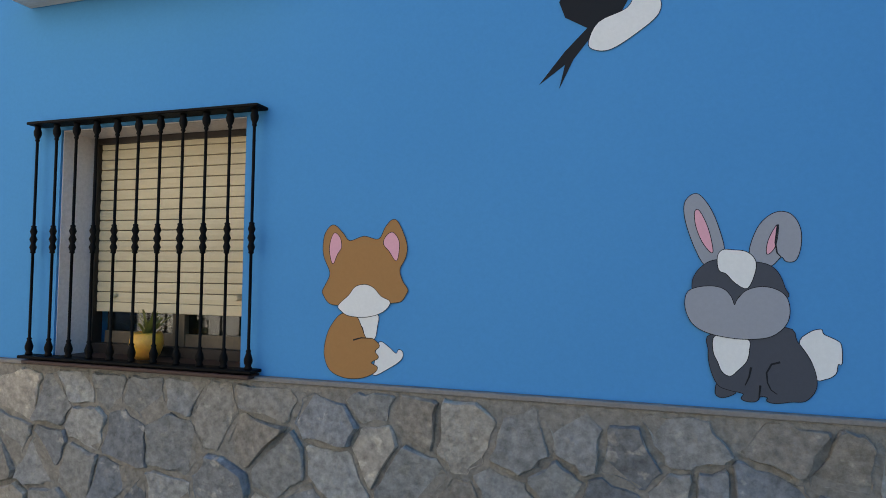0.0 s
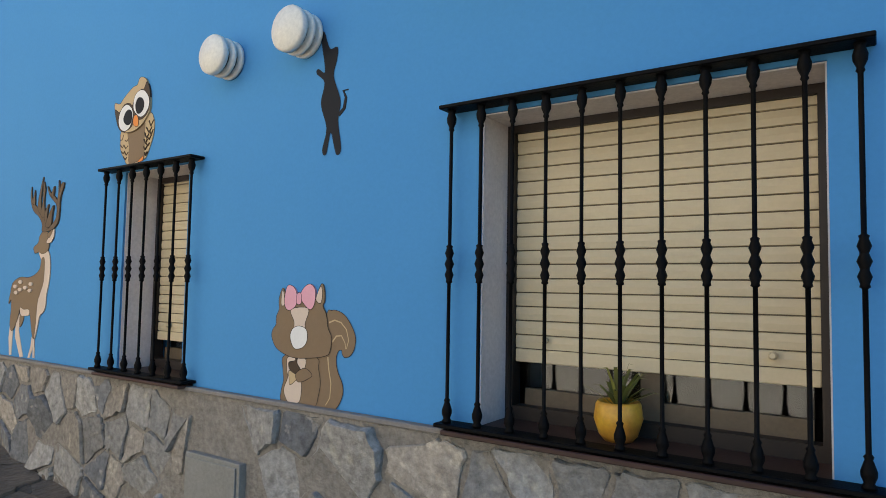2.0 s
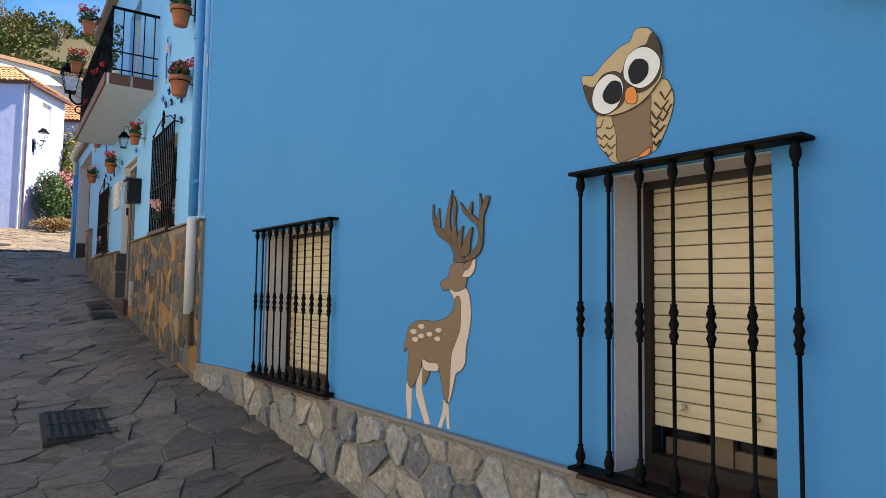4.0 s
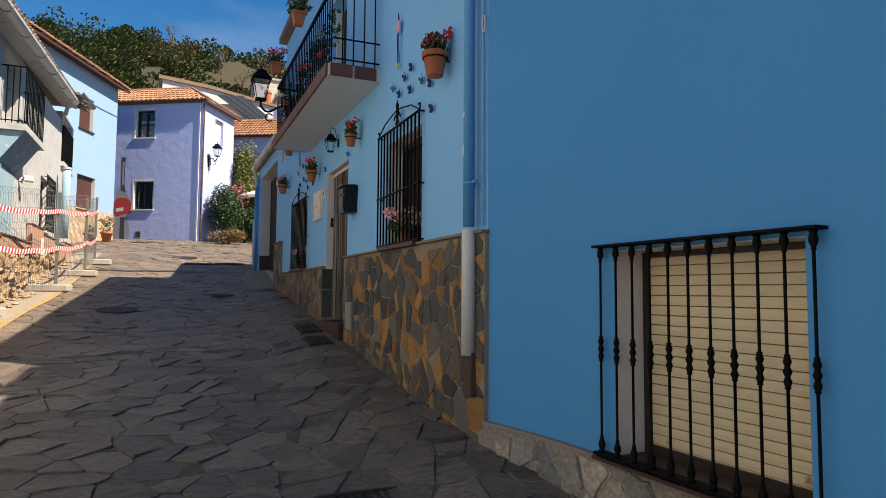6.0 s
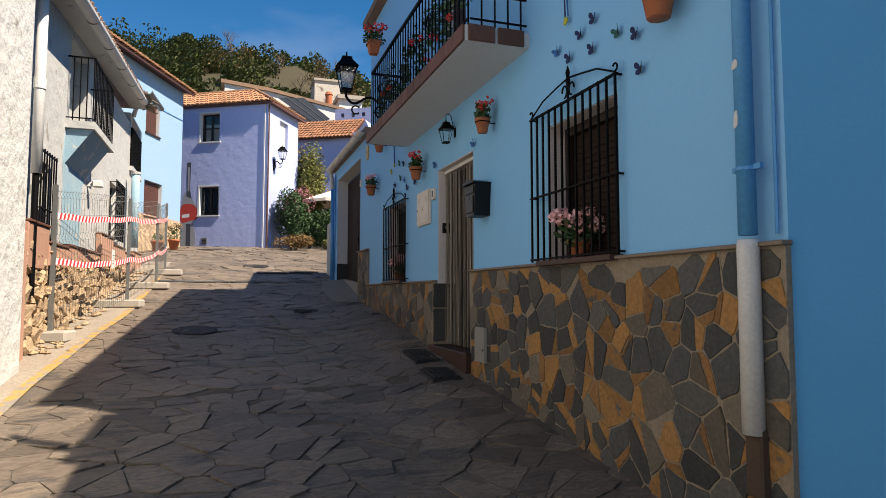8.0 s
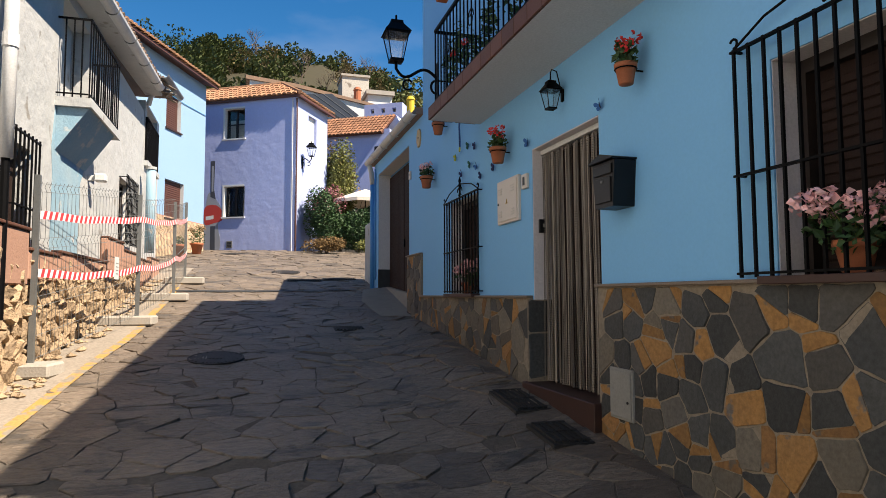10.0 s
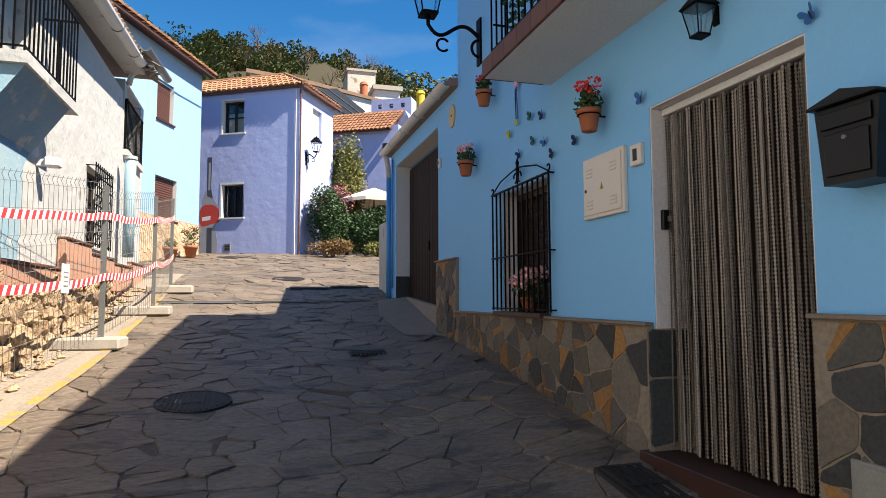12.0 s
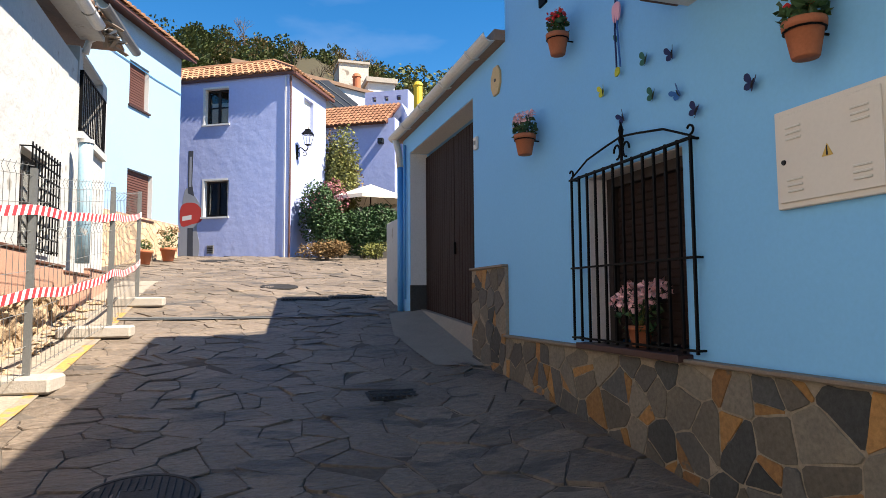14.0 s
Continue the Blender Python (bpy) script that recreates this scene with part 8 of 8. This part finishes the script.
M_STONE_BLUE = material("blue_grey_field_stone", (0.155, 0.163, 0.175), 0.9, second=(0.25, 0.243, 0.225), spots=((0.33, 0.31, 0.28), 0.60), scale=6, grain=30, bump=1.0, bump_scale=22, bump_dist=0.02, vary=0.28, contrast=0.5)
M_STONE_TAN = material("tan_grey_field_stone", (0.29, 0.255, 0.212), 0.9, second=(0.22, 0.208, 0.19), spots=((0.38, 0.34, 0.28), 0.60), scale=6, grain=30, bump=1.0, bump_scale=22, bump_dist=0.02, vary=0.28, contrast=0.5)
pick1 = lambda r: r.choice((M_STONE_GREY, M_STONE_GREY, M_STONE_BLUE, M_STONE_TAN))
HATCH = (-4.47, -4.02, 0.34, 0.72)
polys = above_street(cells(-9.44, 1.3, -0.65, 0.95, 0.185, 0.20, 0.011, 71, 0.44, 0.16), M1)
polys = [p for p in polys if not any(HATCH[0] < q[0] < HATCH[1] and HATCH[2] < q[1] < HATCH[3] for q in p + [(sum(a[0] for a in p) / len(p), sum(a[1] for a in p) / len(p))])]
lay_stones(polys, swept_face, pick1, base1, "stone", 72, 0.013, wobble=0.017, step=0.05, tilt=0.06, soft=0.95)

# slate base of the light blue house
M_SLATE_MORTAR = material("tan_mortar", (0.24, 0.20, 0.15), 0.95, second=(0.18, 0.14, 0.10), scale=5, grain=40, bump=0.5, contrast=0.3)
base2 = thing("slate_base", M2 @ Matrix.Translation((0, -0.035, 0)), "dark and ochre slate cladding with pale joints", "stone base", kind="structure")
pick2 = lambda r: r.choice((M_SLATE_DARK, M_SLATE_DARK, M_SLATE_DARK, M_SLATE_DARK, M_SLATE_TAN, M_SLATE_GREY, M_SLATE_OCHRE))
pick2b = lambda r: r.choice((M_SLATE_DARK, M_SLATE_TAN, M_SLATE_TAN, M_SLATE_GREY, M_SLATE_GREY))
M_SLATE_GREY = material("smooth_grey_slate_stone", (0.066, 0.064, 0.06), 0.75, second=(0.10, 0.088, 0.07), scale=3, grain=40, bump=0.6, bump_scale=22, vary=0.3, contrast=0.35)
rind2 = lambda r: r.choice((M_SLATE_OCHRE, M_SLATE_OCHRE, M_SLATE_RUST))
M_SLATE_RUST = material("rust_brown_slate_stone", (0.20, 0.098, 0.036), 0.85, second=(0.26, 0.14, 0.05), spots=((0.12, 0.095, 0.07), 0.60), scale=5, grain=40, bump=0.7, bump_scale=25, vary=0.3, contrast=0.35)
for x0, x1, zt, pk, sd, dx in ((-13.385, -9.545, 2.245, pick2, 81, 0.165), (-18.40, -14.56, 2.165, pick2b, 82, 0.2), (-19.27, -18.405, 2.79, pick2b, 83, 0.22)):
    part("mortar", box(x0, x1, 0.0, 0.034, 0.2, zt), M_SLATE_MORTAR, base2)
    zb = min(street(x0, 1.7), street(x1, 1.7)) - 0.1
    ps = above_street(cells(x0, x1, zb, zt - 0.004, dx, 0.17, 0.006, sd, 0.46, 0.25), M2)
    bodies, rinds = banded(ps, 0.55 if pk is pick2 else 0.42, sd)
    lay_stones(bodies, wall_face, pk, base2, "slate", sd + 5, 0.006, wobble=0.008, step=0.07, tilt=0.015, soft=0.97)
    lay_stones(rinds, wall_face, rind2, base2, "slate", sd + 6, 0.005, wobble=0.003, step=0.06, tilt=0.012, soft=0.975)
    part("ledge", box(x0 - 0.01, x1 + (0.0 if x1 < -10 else 0.01), -0.03, 0.034, zt + 0.0005, zt + 0.022, 0.004), M_GRANITE, base2, "speckled granite ledge")


def corner_fill(z0, z1, out, reach):
    """Plaster swept out in a gentle curve from one house front to the other."""
    bm = bmesh.new()
    lo, hi = [], []
    n = 64
    slope = math.tan(TH1)
    for i in range(n + 1):
        f = i / n
        x = -9.554 + reach * f
        wall_y = 2.40 + x * slope
        y = wall_y - (2.40 - 9.554 * slope - 1.738) * (1 - f) ** 2 - out + 0.0006
        lo.append(bm.verts.new((x, y, z0)))
        hi.append(bm.verts.new((x, y, z1)))
    for i in range(n):
        bm.faces.new((lo[i], lo[i + 1], hi[i + 1], hi[i]))
    back = [bm.verts.new((x, 2.05, z)) for x, z in ((-9.554, z0), (-9.554 + reach, z0), (-9.554 + reach, z1), (-9.554, z1))]
    bm.faces.new((lo[-1], back[1], back[2], hi[-1]))
    bm.faces.new((back[0], lo[0], hi[0], back[3]))
    bm.faces.new(hi + [back[2], back[3]])
    bm.faces.new(back)
    bm.faces.new(lo + [back[1], back[0]])
    bmesh.ops.recalc_face_normals(bm, faces=bm.faces)
    return bm


part("corner_render", corner_fill(-0.5, H1 - 0.01, 0.0, 0.98), M_BLUE_DEEP, house_deep, "plaster run out to the next house", matrix=M1.inverted())
part("corner_cap", corner_fill(0.9556, 0.977, 0.041, 0.98), M_CAP, base1, matrix=base1.matrix_basis.inverted())
part("corner_mortar", corner_fill(-0.5, 0.955, 0.031, 0.98), M_MORTAR, base1, matrix=base1.matrix_basis.inverted())
# slate in the door reveal, grey hatch low in the base
part("reveal_mortar", box(-14.545, -14.535, -0.03, 0.26, 1.4, 2.15), M_SLATE_MORTAR, base2)
lay_stones(cells(-0.03, 0.26, 1.4, 2.15, 0.3, 0.4, 0.006, 85), lambda a, b, c: (-14.535 + c, a, b), lambda r: M_SLATE_DARK, base2, "slate", 86, 0.008, wobble=0.012, step=0.1)
mh = thing("wall_hatch", M2 @ Matrix.Translation((-13.22, -0.05, 1.38)), "flat grey metal hatch in the slate base", "hatch")
part("frame", box(0, 0.27, -0.006, 0.02, 0, 0.33, 0.003), M_BOX_GREY, mh)
part("door", box(0.015, 0.255, -0.014, -0.007, 0.015, 0.315, 0.003), M_BOX_GREY, mh)
part("lock", lathe([(0.010, 0), (0.008, 0.006)], 10, Matrix.Translation((0.225, -0.014, 0.12)) @ Matrix.Rotation(math.pi / 2, 4, "X")), M_BLACK, mh)

# bare rubble base of the white house, with stepped salmon courses
base3 = thing("rubble_base", MW, "bare tan rubble wall base under stepped salmon render", "stone base", kind="structure")
part("core", box(14.65, 24.6, -0.05, -0.007, 0.8, 2.55), M_RUBBLE, base3)
ps = above_street(cells(14.66, 22.6, 1.1, 2.62, 0.24, 0.17, 0.012, 91), MW)
lay_joined(ps, lambda a, b, c: (a, -0.05 - c, b), M_RUBBLE, base3, "rubble_stones", 92, 0.035, wobble=0.03, step=0.08, tilt=0.12, soft=0.8)
for x0, x1, z0, z1 in ((15.25, 16.1, 2.3, 2.80), (16.1, 17.1, 2.35, 2.62), (17.1, 19.4, 2.45, 2.66), (19.4, 20.6, 2.50, 3.02), (20.6, 22.0, 2.62, 2.92), (22.0, 23.4, 2.45, 2.86), (23.4, 24.6, 2.5, 2.95)):
    part("salmon_course", box(x0, x1 - 0.005, -0.10, -0.006, z0, z1, 0.012), M_SALMON, base3)
    part("coping", box(x0, x1 - 0.005, -0.12, -0.006, z1 + 0.0005, z1 + 0.03, 0.006), M_BRICK_EDGE, base3)
part("lower_render", box(22.4, 24.6, -0.09, -0.052, 1.5, 2.45, 0.01), M_SALMON, base3)
part("near_base", box(14.66, 15.2, -0.11, -0.051, 0.5, 2.68, 0.01), M_SALMON, base3, "salmon rendered end of the base")
db = thing("rubble_heap", Matrix(), "loose stones and plaster lying along the wall foot", "rubble", kind="stuff")
rg = random.Random(95)
V, F = [], []
for i in range(150):
    x, y = -15.4 - 8.0 * rg.random(), -2.66 + 0.28 * rg.random()
    s = rg.uniform(0.02, 0.07)
    z = street(x, y) + s * 0.3
    b = len(V)
    V += [(x + s * rg.uniform(0.6, 1.3) * dx, y + s * rg.uniform(0.6, 1.3) * dy, z + s * rg.uniform(0.4, 0.8) * dz) for dx, dy, dz in ((1, 0, 0), (-1, 0, 0), (0, 1, 0), (0, -1, 0), (0, 0, 1), (0, 0, -1))]
    F += [tuple(b + k for k in f) for f in ((0, 2, 4), (2, 1, 4), (1, 3, 4), (3, 0, 4), (2, 0, 5), (1, 2, 5), (3, 1, 5), (0, 3, 5))]
me = bpy.data.meshes.new("chips")
me.from_pydata(V, [], F)
me.materials.append(M_RUBBLE)
o = new("chips", me)
o.parent = db

# stone slips at the foot of the pale blue house
base4 = thing("stone_slips", MB @ Matrix.Translation((0, -0.02, 0)), "tan stone slips at the foot of the pale blue wall", "stone base", kind="structure")
part("mortar", box(-5.6, 0.42, 0.0, 0.019, 2.0, 4.6), M_SALMON, base4)
M_SLIP = material("tan_stone_slip", (0.46, 0.34, 0.22), 0.9, second=(0.38, 0.27, 0.17), scale=5, grain=40, bump=0.5, vary=0.2)
lay_joined(above_street(cells(-3.2, 0.42, 3.2, 4.58, 0.3, 0.1, 0.012, 97, 0.2), MB), wall_face, M_SLIP, base4, "slips", 98, 0.01, wobble=0.004, step=0.2)

# yellow line and pale concrete strip by the fence
edge = thing("road_edge", Matrix(), "pale concrete strip with a worn yellow line", "road edge", kind="structure")
EDGE = lambda x: lerp_table([(4, -2.42), (-13.96, -2.33), (-15.93, -2.27), (-17.64, -2.13), (-20.4, -2.08), (-26, -2.0)], x) + 0.012 * math.sin(x * 2.3)
def ribbon(xa, xb, off0, off1, lift, mat, name, label=""):
    bm = bmesh.new()
    prev = None
    n = int((xa - xb) / 0.3)
    for i in range(n + 1):
        x = xa + (xb - xa) * i / n
        cur = [bm.verts.new((x, EDGE(x) + o_, street(x, EDGE(x) + o_) + lift)) for o_ in (off0, off1)]
        if prev:
            bm.faces.new((prev[0], prev[1], cur[1], cur[0]))
        prev = cur
    bmesh.ops.recalc_face_normals(bm, faces=bm.faces)
    return part(name, bm, mat, edge, label)


M_STRIP = material("pale_cement_strip", (0.23, 0.195, 0.155), 0.9, second=(0.30, 0.255, 0.205), scale=2.5, grain=30, bump=0.6, contrast=0.3)
ribbon(4.0, -26.0, -0.62, 0.0, 0.003, M_STRIP, "strip")
ribbon(4.0, -23.4, -0.005, 0.10, 0.006, M_YELLOW_LINE, "yellow_line", "worn yellow road line")

# crazy paving of the street
paving = thing("paving", Matrix(), "irregular grey slate crazy paving, uneven and worn", "paving", kind="structure")
on_street = lambda a, b, c: (a, b, street(a, b) - 0.011 + c)
ROAD = dict(wobble=0.010, step=0.08, tilt=0.018, soft=0.985)
M_PAVE_DARK = material("dark_grey_paving_slate", (0.09, 0.071, 0.055), 0.52, second=(0.155, 0.122, 0.094), spots=((0.066, 0.057, 0.048), 0.60), scale=1.7, grain=22, bump=0.9, bump_scale=11, bump_dist=0.04, vary=0.24, spec=0.38, stretch=(1.7, 0.6, 1.0), contrast=0.42)
pick3 = lambda r: r.choice((M_PAVE, M_PAVE, M_PAVE_DARK))
lay_stones(cells(-13.6, -7.2, -2.42, 2.0, 0.21, 0.36, 0.0035, 111, 0.55, 0.12), on_street, pick3, paving, "paving_stone", 112, 0.006, **ROAD)
lay_joined(cells(-24.0, -13.61, -2.30, 1.78, 0.22, 0.38, 0.0035, 113, 0.55, 0.12), on_street, M_PAVE, paving, "far_paving_stones", 114, 0.006, **ROAD)
lay_joined(cells(-7.19, 1.0, -2.42, 2.3, 0.22, 0.38, 0.0035, 115, 0.55, 0.12), on_street, M_PAVE, paving, "near_paving_stones", 116, 0.006, **ROAD)
lay_joined(cells(-36.0, -24.01, -3.2, 6.0, 0.36, 0.6, 0.012, 117, 0.5), on_street, M_PAVE, paving, "square_paving_stones", 118, 0.010, **ROAD)
